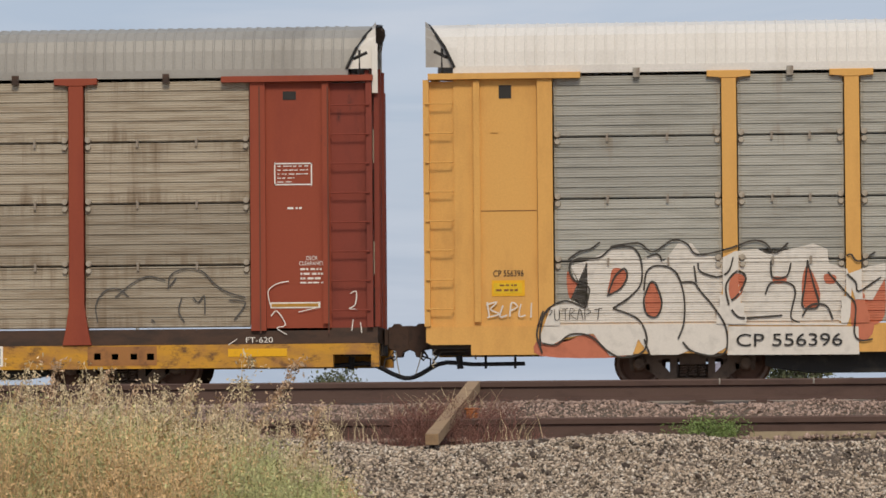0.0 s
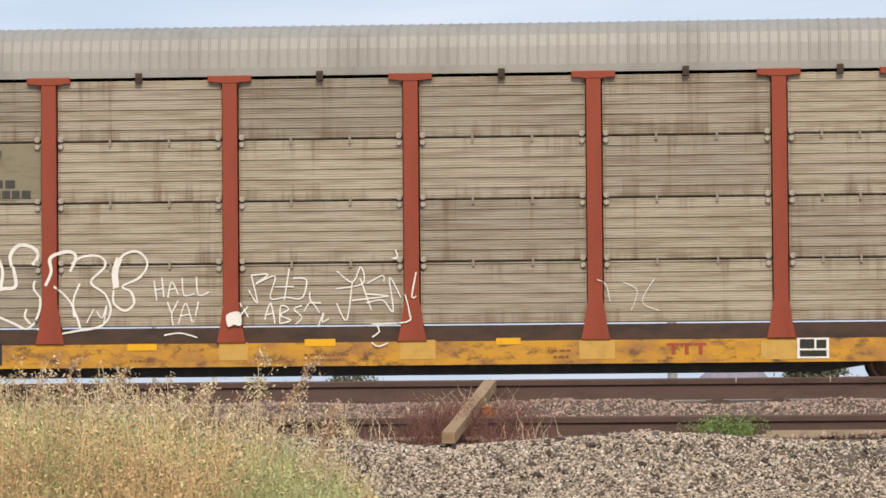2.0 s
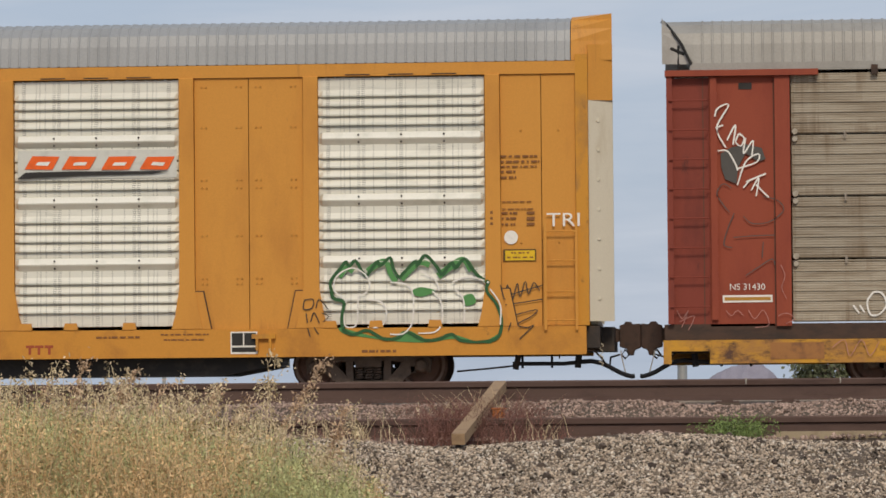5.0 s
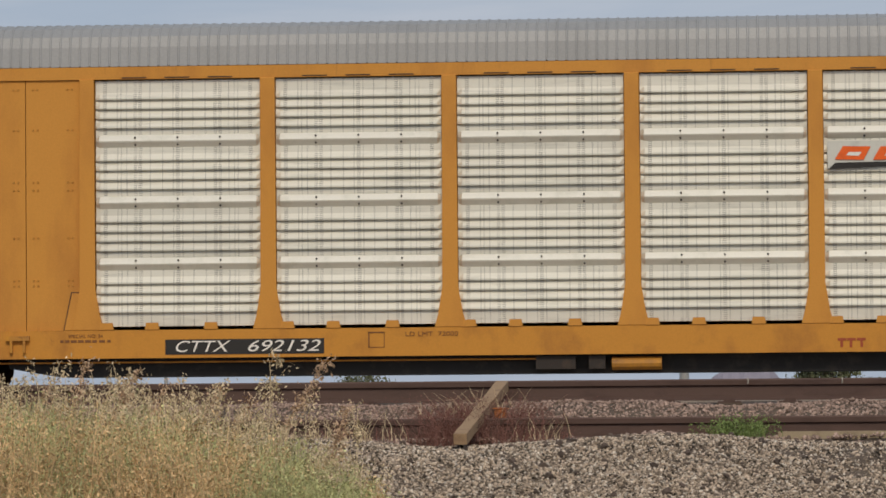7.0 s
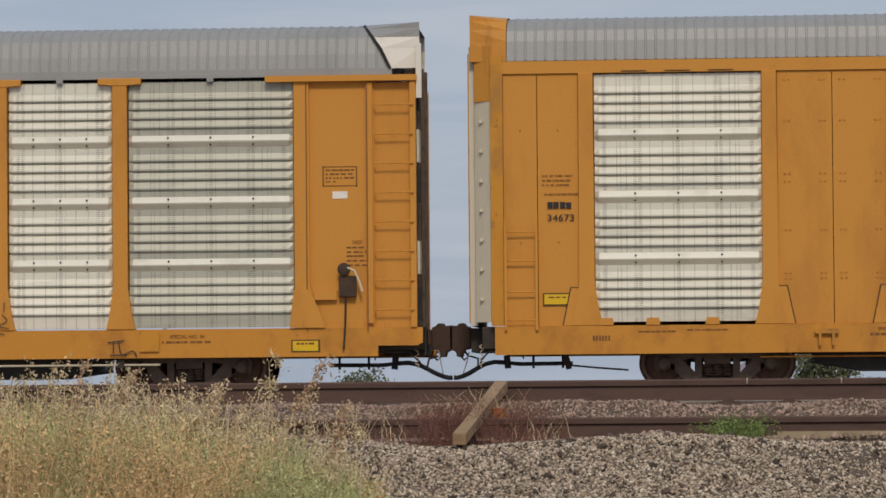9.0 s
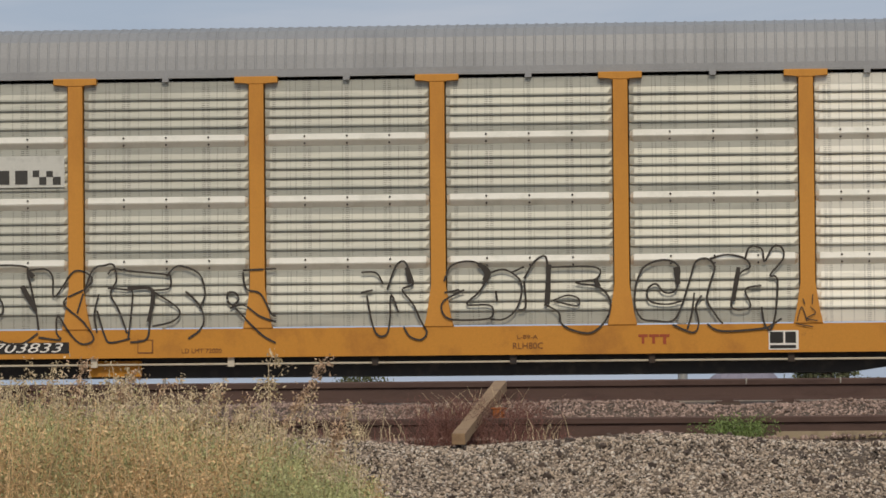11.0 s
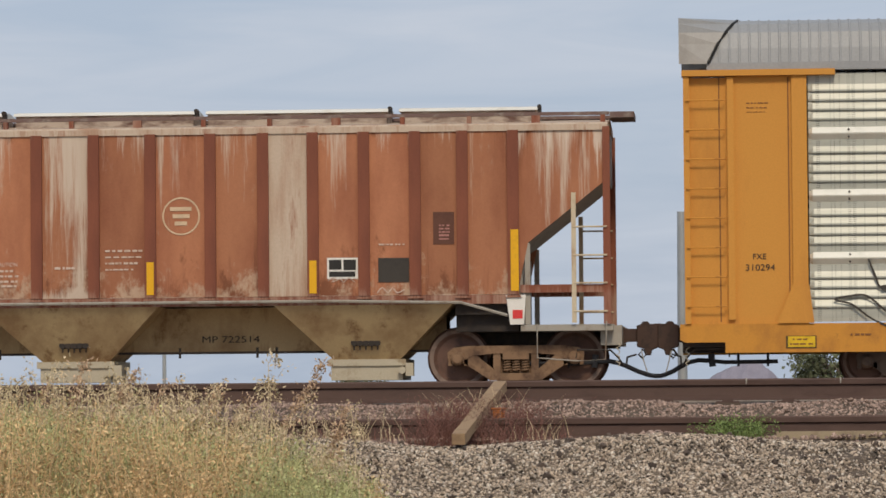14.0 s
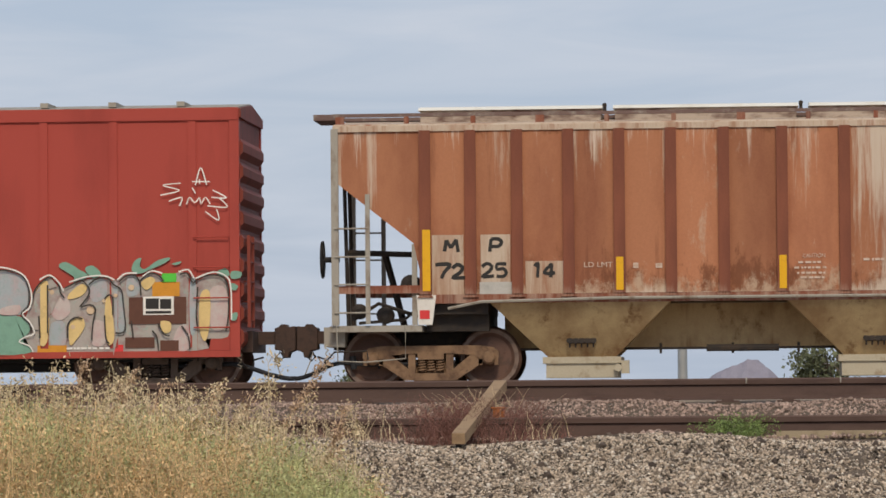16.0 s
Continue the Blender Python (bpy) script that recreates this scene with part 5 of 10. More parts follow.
def stroke(b, w, pts):
    """A spray line through the points, smoothed."""
    p = [Vector((x, z)) for x, z in pts]
    line = []
    for i in range(len(p) - 1):
        p0, p1, p2, p3 = p[max(i - 1, 0)], p[i], p[i + 1], p[min(i + 2, len(p) - 1)]
        n = max(2, int((p2 - p1).length / 0.035))
        for k in range(n):
            t = k / n
            line.append(0.5 * (2 * p1 + (p2 - p0) * t + (2 * p0 - 5 * p1 + 4 * p2 - p3) * t * t + (3 * p1 - p0 - 3 * p2 + p3) * t ** 3))
    line.append(p[-1])
    b.lift += 0.0003
    b.starts.append(len(b.bm.faces))
    ring = []
    for i, q in enumerate(line):
        d = line[min(i + 1, len(line) - 1)] - line[max(i - 1, 0)]
        d = d.normalized() if d.length > 1e-6 else Vector((1, 0))
        s = Vector((-d.y, d.x)) * w / 2 * (1 + 0.25 * noise.noise((q.x * 4, q.y * 4, 0.3)))
        y = side_y(b.key, q.x, q.y) - 0.006 - b.lift - 0.00004 * i
        ring.append((b.bm.verts.new((q.x - s.x, y, q.y - s.y)), b.bm.verts.new((q.x + s.x, y, q.y + s.y))))
    for a, c in zip(ring, ring[1:]):
        b.bm.faces.new((a[0], c[0], c[1], a[1]))


def blob(b, pts, sharp=False):
    """A filled patch with a rounded outline."""
    p = [Vector((x, z)) for x, z in pts]
    n = len(p)
    rim = []
    for i in range(n):
        p0, p1, p2, p3 = p[i - 1], p[i], p[(i + 1) % n], p[(i + 2) % n]
        for k in range(1 if sharp else 4):
            t = k / 4
            rim.append(0.5 * (2 * p1 + (p2 - p0) * t + (2 * p0 - 5 * p1 + 4 * p2 - p3) * t * t + (3 * p1 - p0 - 3 * p2 + p3) * t ** 3))
    b.lift += 0.0014
    b.starts.append(len(b.bm.faces))
    bm = bmesh.new()
    f = bm.faces.new([bm.verts.new((q.x, 0, q.y)) for q in rim])
    bmesh.ops.triangulate(bm, faces=[f])
    cuts = [e + s for e in (1.38, 4.16, 6.96, 8.81, 11.59, 6.95, 8.78) for s in (-0.2, -0.118, 0.118, 0.2)]
    cuts = [s * c for c in cuts for s in (-1, 1)] + [12.57, -12.57, 12.69, -12.69]
    x0, x1 = min(q.x for q in rim), max(q.x for q in rim)
    for c in cuts:
        if x0 < c < x1:
            bmesh.ops.bisect_plane(bm, geom=bm.verts[:] + bm.edges[:] + bm.faces[:], plane_co=(c, 0, 0), plane_no=(1, 0, 0))
    bmesh.ops.bisect_plane(bm, geom=bm.verts[:] + bm.edges[:] + bm.faces[:], plane_co=(0, 0, 0.937), plane_no=(0, 0, 1))
    if b.key == "C1":
        z1 = max(q.y for q in rim)
        for base, h in ((0.96, 0.933), (1.915, 0.923)):
            for z in [base + q[1] for q in fine_profile(h)]:
                if min(q.y for q in rim) < z < z1:
                    bmesh.ops.bisect_plane(bm, geom=bm.verts[:] + bm.edges[:] + bm.faces[:], plane_co=(0, 0, z), plane_no=(0, 0, 1))
    for f in bm.faces:
        c = f.calc_center_median()
        y = side_y(b.key, c.x, c.z)
        ys = [y - 0.001 - b.lift] * len(f.verts)
        if b.key == "C1" and y == -1.468:
            ys = [-1.442 + corrugation(v.co.z) - b.lift for v in f.verts]
        vs = [b.bm.verts.new((v.co.x, w, v.co.z)) for v, w in zip(f.verts, ys)]
        b.bm.faces.new(vs)
    bm.free()


def corrugation(z):
    """Depth of the fine side screen's folds at height z."""
    base, h = (0.96, 0.933) if z < 1.905 else (1.915, 0.923)
    prof = fine_profile(h)
    return float(np.interp(z - base, [q[1] for q in prof], [q[0] for q in prof]))


def bar(car, key, mat, x0, x1, z0, z1, name, lift=0.0):
    """A painted bar; a line of small print is broken into words too small to read."""
    y = side_y(key, (x0 + x1) / 2, (z0 + z1) / 2) - 0.002 - (0.016 if key == "C6" else 0)
    if name != "small_print" or x1 - x0 < 0.16:
        part_box(name, mat, car, x0, x1, y - 0.003 - lift, y + 0.002, z0, z1)
        return
    rnd = random.Random(int(x0 * 1000) * 7 + int(z0 * 1000))
    x, trim = x0, (z1 - z0) * 0.12
    while x < x1 - 0.02:
        w = min(rnd.choice((0.03, 0.05, 0.07, 0.09)), x1 - x)
        part_box(name, mat, car, x, x + w, y - 0.003 - lift, y + 0.002, z0 + trim, z1 - trim)
        x += w + rnd.choice((0.014, 0.02, 0.035))


def disc(car, key, mat, x, z, r, name):
    bm = bmesh.new()
    y = side_y(key, x, z)
    lathe_y(bm, [(r, y - (0.03 if key == "C6" else 0.005)), (r, y)], 24, x, z)
    part(name, bm, mat, car)


def ring_decal(car, key, mat, x, z, r, name):
    bm = bmesh.new()
    y = side_y(key, x, z) - 0.004
    for r0, r1 in ((r, r - 0.025),):
        n = 40
        a = [bm.verts.new((x + r0 * math.cos(k * 6.2832 / n), y, z + r0 * math.sin(k * 6.2832 / n))) for k in range(n)]
        c = [bm.verts.new((x + r1 * math.cos(k * 6.2832 / n), y, z + r1 * math.sin(k * 6.2832 / n))) for k in range(n)]
        for k in range(n):
            bm.faces.new((a[k], a[(k + 1) % n], c[(k + 1) % n], c[k]))
    part(name, bm, mat, car)


def letters(car, key, text, x, z, h, mat, width=0.0, shear=0.0, lift=0.0):
    cu = bpy.data.curves.new("lettering", "FONT")
    cu.body, cu.size, cu.shear, cu.extrude = text, h / 0.70, shear, 0.002
    cu.materials.append(mat)
    ob = new("lettering", cu)
    bpy.context.view_layer.update()
    if width and ob.dimensions.x > 0:
        ob.scale.x = width / ob.dimensions.x
    ob.parent = car
    ob.rotation_euler = (math.pi / 2, 0, 0)
    ob.location = (x, side_y(key, x + (width or 0.2) / 2, z + h / 2) - 0.006 - lift, z)


def marks_yellow_car():
    b = Marking(C1, "C1", PAINT_ORANGE, "graffiti_fill", "burnt orange graffiti shading")
    blob(b, [(-11.27, 1.76), (-11.14, 1.58), (-10.97, 1.51), (-11.06, 1.24), (-11.23, 1.33), (-11.28, 1.54)])
    blob(b, [(-11.7, 0.74), (-11.32, 0.69), (-10.97, 0.81), (-10.55, 0.6), (-10.47, 0.45), (-11.69, 0.48)])
    blob(b, [(-7.02, 1.2), (-6.81, 1.33), (-6.66, 1.28), (-6.69, 0.77), (-6.94, 0.69)])
    blob(b, [(-6.87, 1.54), (-6.55, 1.79), (-6.49, 1.54), (-6.51, 1.03), (-6.73, 0.94)])
    blob(b, [(-9.14, 1.48), (-8.91, 1.52), (-9.08, 1.26)])
    blob(b, [(-8.5, 1.06), (-8.15, 1.17), (-8.12, 0.96), (-8.42, 0.94)])
    b.done()
    b = Marking(C1, "C1", PAINT_WHITE, "graffiti_fill", "chalk white graffiti letters")
    blob(b, [(-11.68, 0.82), (-11.53, 1.2), (-11.23, 1.33), (-10.97, 1.2), (-11.01, 1.41), (-11.18, 1.67), (-11.22, 1.84), (-10.97, 1.91), (-10.62, 2.09), (-10.28, 2.09), (-10.16, 1.91), (-9.94, 2.0), (-9.81, 1.89), (-9.6, 2.16), (-9.39, 2.16), (-9.26, 1.99), (-8.92, 1.94), (-8.75, 2.03), (-8.41, 2.07), (-8.24, 1.98), (-7.9, 2.06), (-7.56, 2.14), (-7.35, 2.05), (-7.33, 1.84), (-7.06, 1.75), (-6.99, 1.54), (-7.02, 1.03), (-7.07, 0.9), (-8.85, 0.92), (-8.89, 0.58), (-9.1, 0.46), (-9.44, 0.54), (-9.61, 0.48), (-10.04, 0.48), (-10.21, 0.72), (-10.3, 0.48), (-10.64, 0.47), (-10.89, 0.81), (-11.32, 0.75), (-11.53, 0.63), (-11.68, 0.69)], True)
    blob(b, [(-7.06, 1.67), (-6.72, 1.79), (-6.48, 1.83), (-6.48, 1.62), (-6.68, 1.28), (-6.94, 1.29)], True)
    blob(b, [(-8.85, 0.9), (-6.9, 0.88), (-6.89, 0.46), (-8.87, 0.47)], True)
    b.done()
    b = Marking(C1, "C1", PAINT_ORANGE, "graffiti_accent", "burnt orange letter hollows")
    blob(b, [(-10.58, 1.79), (-10.41, 1.76), (-10.39, 1.58), (-10.59, 1.41), (-10.67, 1.41), (-10.63, 1.62)])
    blob(b, [(-9.95, 1.53), (-9.86, 1.23), (-9.95, 1.06), (-10.08, 1.1), (-10.1, 1.36), (-10.03, 1.57)])
    blob(b, [(-8.75, 1.69), (-8.6, 1.64), (-8.65, 1.39), (-8.8, 1.3), (-8.84, 1.52)])
    blob(b, [(-7.65, 1.8), (-7.48, 1.46), (-7.5, 1.21), (-7.7, 1.17), (-7.74, 1.55)])
    blob(b, [(-7.4, 1.67), (-7.23, 1.65), (-7.25, 1.54), (-7.38, 1.54)])
    blob(b, [(-8.16, 1.64), (-7.97, 1.62), (-8.01, 1.55), (-8.16, 1.55)])
    b.done()
    b = Marking(C1, "C1", PAINT_DARK, "graffiti_outline", "dark graffiti outlines")
    stroke(b, 0.027, [(-11.68, 0.63), (-11.69, 0.86), (-11.59, 1.16), (-11.31, 1.31), (-11.01, 1.2)])
    stroke(b, 0.027, [(-11.01, 1.2), (-10.95, 1.5), (-11.18, 1.63), (-11.24, 1.84), (-11.12, 1.94), (-10.79, 1.96), (-10.58, 2.11), (-10.28, 2.1), (-10.16, 1.91), (-10.16, 1.57), (-10.33, 1.36), (-10.59, 1.19)])
    stroke(b, 0.027, [(-10.67, 1.37), (-10.56, 1.66), (-10.41, 1.79), (-10.37, 1.66), (-10.47, 1.49), (-10.65, 1.39)])
    stroke(b, 0.027, [(-10.59, 1.19), (-10.21, 1.02), (-10.08, 0.72), (-10.17, 0.51), (-10.47, 0.45), (-10.68, 0.55), (-10.93, 0.77), (-11.23, 0.8), (-11.45, 0.65), (-11.66, 0.67)])
    stroke(b, 0.027, [(-10.12, 1.45), (-10.07, 1.74), (-9.9, 1.83), (-9.65, 1.74), (-9.52, 1.4), (-9.52, 0.97), (-9.61, 0.72)])
    stroke(b, 0.027, [(-10.03, 1.57), (-9.95, 1.57), (-9.85, 1.27), (-9.93, 1.06), (-10.08, 1.1), (-10.12, 1.32), (-10.03, 1.57)])
    stroke(b, 0.027, [(-10.07, 1.96), (-9.9, 2.0), (-9.84, 1.89)])
    stroke(b, 0.027, [(-9.56, 1.57), (-9.37, 1.57), (-9.27, 1.44), (-9.06, 1.18), (-8.89, 0.88), (-8.89, 0.54), (-9.09, 0.46), (-9.4, 0.53), (-9.54, 0.67)])
    stroke(b, 0.027, [(-9.36, 1.82), (-9.33, 1.57)])
    stroke(b, 0.027, [(-9.3, 1.86), (-9.26, 1.73), (-9.01, 1.65), (-8.84, 1.73), (-8.77, 1.94)])
    stroke(b, 0.027, [(-8.84, 1.22), (-8.88, 1.52), (-8.71, 1.73), (-8.58, 1.63), (-8.69, 1.39), (-8.8, 1.29)])
    stroke(b, 0.027, [(-8.8, 1.15), (-8.67, 1.03), (-8.33, 1.04), (-8.04, 1.06)])
    stroke(b, 0.027, [(-8.29, 1.38), (-8.2, 1.55), (-7.95, 1.55), (-7.84, 1.42), (-7.91, 1.04), (-7.78, 0.95)])
    stroke(b, 0.027, [(-8.2, 1.89), (-8.18, 1.64), (-7.97, 1.65), (-7.9, 1.85)])
    stroke(b, 0.027, [(-7.65, 1.89), (-7.69, 1.55), (-7.74, 1.21), (-7.66, 1.16), (-7.49, 1.21), (-7.57, 1.55), (-7.65, 1.87)])
    stroke(b, 0.027, [(-7.74, 1.04), (-7.61, 1.21), (-7.38, 1.2), (-7.28, 0.99)])
    stroke(b, 0.027, [(-7.35, 1.71), (-7.06, 1.37), (-6.94, 1.2), (-6.96, 0.78), (-6.86, 0.67), (-6.69, 0.69)])
    stroke(b, 0.027, [(-7.06, 1.67), (-6.93, 1.54), (-6.89, 1.41), (-6.55, 1.62)])
    stroke(b, 0.027, [(-10.12, 0.72), (-10.04, 0.48)])
    stroke(b, 0.027, [(-11.66, 0.52), (-11.74, 0.82), (-11.64, 1.16)])
    stroke(b, 0.027, [(-11.26, 1.93), (-11.09, 2.05), (-10.92, 2.09), (-10.78, 2.19)])
    stroke(b, 0.027, [(-10.62, 2.12), (-10.2, 2.17), (-9.98, 2.04), (-9.68, 2.21), (-9.47, 2.16), (-9.3, 1.99), (-8.84, 2.07), (-8.49, 2.19), (-8.28, 2.15), (-8.14, 2.0), (-7.94, 2.15)])
    stroke(b, 0.027, [(-7.14, 1.88), (-7.01, 1.97), (-6.89, 1.86), (-6.63, 2.0)])
    b.done()
    b = Marking(C1, "C1", PAINT_DARK, "graffiti_tag", "thin black spray tag")
    stroke(b, 0.012, [(-11.59, 1.08), (-11.57, 1.2)])
    stroke(b, 0.012, [(-11.57, 1.18), (-11.5, 1.16), (-11.55, 1.09)])
    stroke(b, 0.012, [(-11.47, 1.18), (-11.46, 1.02), (-11.4, 1.04), (-11.4, 1.18)])
    stroke(b, 0.012, [(-11.36, 1.18), (-11.27, 1.19)])
    stroke(b, 0.012, [(-11.31, 1.18), (-11.31, 1.02)])
    stroke(b, 0.012, [(-11.25, 1.02), (-11.23, 1.19), (-11.16, 1.16), (-11.23, 1.11), (-11.14, 1.02)])
    stroke(b, 0.012, [(-11.13, 1.02), (-11.09, 1.19), (-11.04, 1.02)])
    stroke(b, 0.012, [(-11.01, 1.02), (-11.01, 1.19), (-10.92, 1.14), (-10.99, 1.1)])
    stroke(b, 0.012, [(-10.87, 1.17), (-10.75, 1.19)])
    stroke(b, 0.012, [(-10.8, 1.18), (-10.82, 1.02)])
    b.done()
    b = Marking(C1, "C1", PAINT_WHITE, "graffiti_tag", "pale spray tag")
    stroke(b, 0.022, [(-12.49, 1.3), (-12.46, 1.08)])
    stroke(b, 0.022, [(-12.51, 1.26), (-12.34, 1.3), (-12.44, 1.19), (-12.31, 1.12), (-12.49, 1.07)])
    stroke(b, 0.022, [(-12.25, 1.25), (-12.3, 1.08), (-12.19, 1.1)])
    stroke(b, 0.022, [(-12.15, 1.08), (-12.12, 1.29), (-12.03, 1.23), (-12.13, 1.17)])
    stroke(b, 0.022, [(-11.98, 1.27), (-12.01, 1.08), (-11.91, 1.1)])
    stroke(b, 0.022, [(-11.82, 1.28), (-11.83, 1.06)])
    b.done()
    letters(C1, "C1", "CP 556396", -8.75, 0.6, 0.188, PAINT_BLACK, 1.59, 0, 0.03)
    letters(C1, "C1", "CP 556396", -12.4, 1.69, 0.094, PAINT_BLACK, 0.46, 0)
    bar(C1, "C1", REFLECTIVE, -12.42, -11.92, 1.39, 1.63, "warning_placard")
    bar(C1, "C1", PLATE_YELLOW, -12.39, -11.96, 1.43, 1.59, "warning_placard", 0.004)
    bar(C1, "C1", PAINT_BROWN, -12.3, -12.04, 1.54, 1.57, "small_print", 0.008)
    bar(C1, "C1", PAINT_BROWN, -12.36, -11.99, 1.46, 1.5, "small_print", 0.008)
    bar(C1, "C1", PAINT_BLACK, -12.29, -12.1, 4.39, 4.59, "lamp_hole")
    bar(C1, "C1", YELLOW, -12.42, -12.3, 3.87, 3.99, "latch_plate", 0.01)
    bar(C1, "C1", PAINT_BROWN, -12.69, -11.73, 2.68, 2.69, "seam_shade_line")
    bar(C1, "C1", PAINT_BLACK, -12.93, -12.81, 3.87, 4.21, "rack_slot")
    bar(C1, "C1", PAINT_BLACK, -12.88, -12.77, 2.06, 2.52, "rack_slot")
    bar(C1, "C1", PAINT_BLACK, -12.87, -12.74, 0.95, 1.28, "rack_slot")
    # upright brown lines paint in the edge shade along the door seams
    bar(C1, "C1", PAINT_BROWN, -12.704, -12.686, 0.93, 4.59, "seam_shade_line", -0.002)
    bar(C1, "C1", PAINT_BROWN, -11.719, -11.701, 0.92, 4.58, "seam_shade_line", -0.002)


def marks_red_car():
    b = Marking(C2, "C2", PAINT_CHALK, "graffiti", "looping chalk-white graffiti")
    stroke(b, 0.05, [(-6.29, 1.86), (-6.46, 1.99), (-6.66, 1.92), (-6.7, 1.69), (-6.54, 1.68), (-6.38, 1.83), (-6.29, 1.86)])
    stroke(b, 0.05, [(-6.07, 1.74), (-6.0, 1.96), (-5.81, 2.08), (-5.6, 2.07), (-5.54, 1.93), (-5.69, 1.77), (-5.84, 1.81)])
    stroke(b, 0.05, [(-5.43, 1.85), (-5.7, 1.74), (-5.99, 1.66)])
    stroke(b, 0.05, [(-5.49, 1.91), (-5.38, 2.11), (-5.16, 2.16), (-4.97, 2.03), (-4.89, 1.82), (-4.93, 1.54)])
    stroke(b, 0.05, [(-4.75, 1.9), (-4.77, 2.07), (-4.64, 2.22), (-4.43, 2.19), (-4.34, 2.07), (-4.43, 1.92)])
    stroke(b, 0.05, [(-4.22, 1.6), (-4.13, 1.81), (-4.14, 2.02), (-3.91, 2.12), (-3.76, 2.05), (-3.85, 1.81)])
    stroke(b, 0.05, [(-4.73, 1.9), (-4.69, 1.6), (-4.91, 1.56), (-5.02, 1.49)])
    stroke(b, 0.035, [(-5.61, 0.9), (-5.34, 1.09), (-5.24, 1.39), (-5.27, 1.74), (-5.42, 1.87)])
    stroke(b, 0.035, [(-6.05, 1.63), (-5.73, 1.64), (-5.58, 1.48), (-5.62, 1.31), (-5.79, 1.28), (-5.82, 1.4)])
    stroke(b, 0.035, [(-5.34, 1.54), (-5.41, 1.31), (-5.33, 1.13), (-5.08, 1.17), (-4.74, 1.04), (-4.52, 0.95), (-4.35, 1.12), (-4.3, 1.38), (-4.41, 1.55), (-4.39, 1.68)])
    stroke(b, 0.035, [(-3.83, 1.93), (-3.65, 2.04), (-3.39, 2.04), (-3.31, 1.89), (-3.53, 1.65), (-3.31, 1.46), (-3.23, 1.2), (-3.36, 0.99), (-3.66, 0.92)])
    stroke(b, 0.035, [(-4.09, 1.59), (-3.87, 1.38), (-3.75, 1.12), (-3.7, 0.95)])
    stroke(b, 0.035, [(-3.7, 1.63), (-3.8, 1.38), (-3.79, 1.12)])
    stroke(b, 0.035, [(-3.18, 1.54), (-3.14, 1.88), (-3.01, 2.07), (-2.79, 2.1), (-2.66, 1.92), (-2.79, 1.71), (-3.05, 1.58), (-2.92, 1.5), (-2.87, 1.32), (-3.01, 1.21), (-3.18, 1.33), (-3.18, 1.52)])
    stroke(b, 0.035, [(-4.35, 0.95), (-4.14, 0.85), (-3.92, 0.88), (-3.62, 0.93)])
    stroke(b, 0.035, [(-4.52, 1.25), (-4.55, 1.13), (-4.46, 1.02)])
    stroke(b, 0.1, [(-6.05, 1.59), (-6.23, 1.4), (-6.28, 1.14), (-6.2, 0.95), (-6.0, 0.88)])
    stroke(b, 0.1, [(-3.09, 2.01), (-3.16, 1.8), (-3.14, 1.56)])
    stroke(b, 0.022, [(-2.56, 1.66), (-2.52, 1.36)])
    stroke(b, 0.022, [(-2.44, 1.71), (-2.41, 1.41)])
    stroke(b, 0.022, [(-2.55, 1.51), (-2.41, 1.55)])
    stroke(b, 0.022, [(-2.35, 1.4), (-2.29, 1.64), (-2.19, 1.45)])
    stroke(b, 0.022, [(-2.32, 1.52), (-2.22, 1.55)])
    stroke(b, 0.022, [(-2.13, 1.7), (-2.1, 1.44), (-1.94, 1.46)])
    stroke(b, 0.022, [(-1.91, 1.72), (-1.88, 1.44), (-1.72, 1.48)])
    stroke(b, 0.022, [(-2.36, 1.34), (-2.29, 1.15)])
    stroke(b, 0.022, [(-2.19, 1.36), (-2.29, 1.15), (-2.27, 0.98)])
    stroke(b, 0.022, [(-2.19, 1.0), (-2.08, 1.31), (-1.98, 1.02)])
    stroke(b, 0.022, [(-2.15, 1.12), (-2.02, 1.15)])
    stroke(b, 0.022, [(-1.88, 1.34), (-1.93, 1.12)])
    stroke(b, 0.022, [(-1.96, 1.05), (-1.95, 1.03)])
    stroke(b, 0.022, [(-3.6, 1.03), (-3.49, 1.24)])
    stroke(b, 0.022, [(-3.44, 1.2), (-3.36, 1.1), (-3.29, 1.29), (-3.34, 0.99)])
    stroke(b, 0.022, [(-2.41, 0.83), (-2.16, 0.86), (-1.9, 0.79)])
    b.done()
    b = Marking(C2, "C2", PAINT_CHALK, "graffiti_tag", "angular white spray tag")
    stroke(b, 0.022, [(-1.07, 1.73), (-0.98, 1.31), (-1.11, 1.5)])
    stroke(b, 0.022, [(-1.07, 1.73), (-0.81, 1.74), (-1.0, 1.6), (-0.71, 1.71), (-0.78, 1.38), (-0.54, 1.39), (-0.3, 1.38), (-0.23, 1.65), (-0.43, 1.68)])
    stroke(b, 0.022, [(-0.49, 1.82), (-0.57, 1.34)])
    stroke(b, 0.022, [(-0.71, 1.55), (-0.42, 1.55)])
    stroke(b, 0.022, [(0.24, 1.78), (0.47, 1.61), (0.6, 1.84), (0.63, 1.59), (0.22, 1.51)])
    stroke(b, 0.022, [(0.47, 1.61), (0.38, 1.04), (0.23, 1.29)])
    stroke(b, 0.022, [(0.59, 1.67), (0.76, 1.18)])
    stroke(b, 0.022, [(0.7, 1.59), (0.94, 1.71), (0.95, 1.61)])
    stroke(b, 0.022, [(0.68, 1.43), (1.02, 1.4)])
    stroke(b, 0.022, [(0.46, 1.33), (1.02, 1.39)])
    stroke(b, 0.022, [(0.68, 1.29), (0.93, 1.33), (1.09, 1.16), (1.04, 1.67), (1.21, 1.37)])
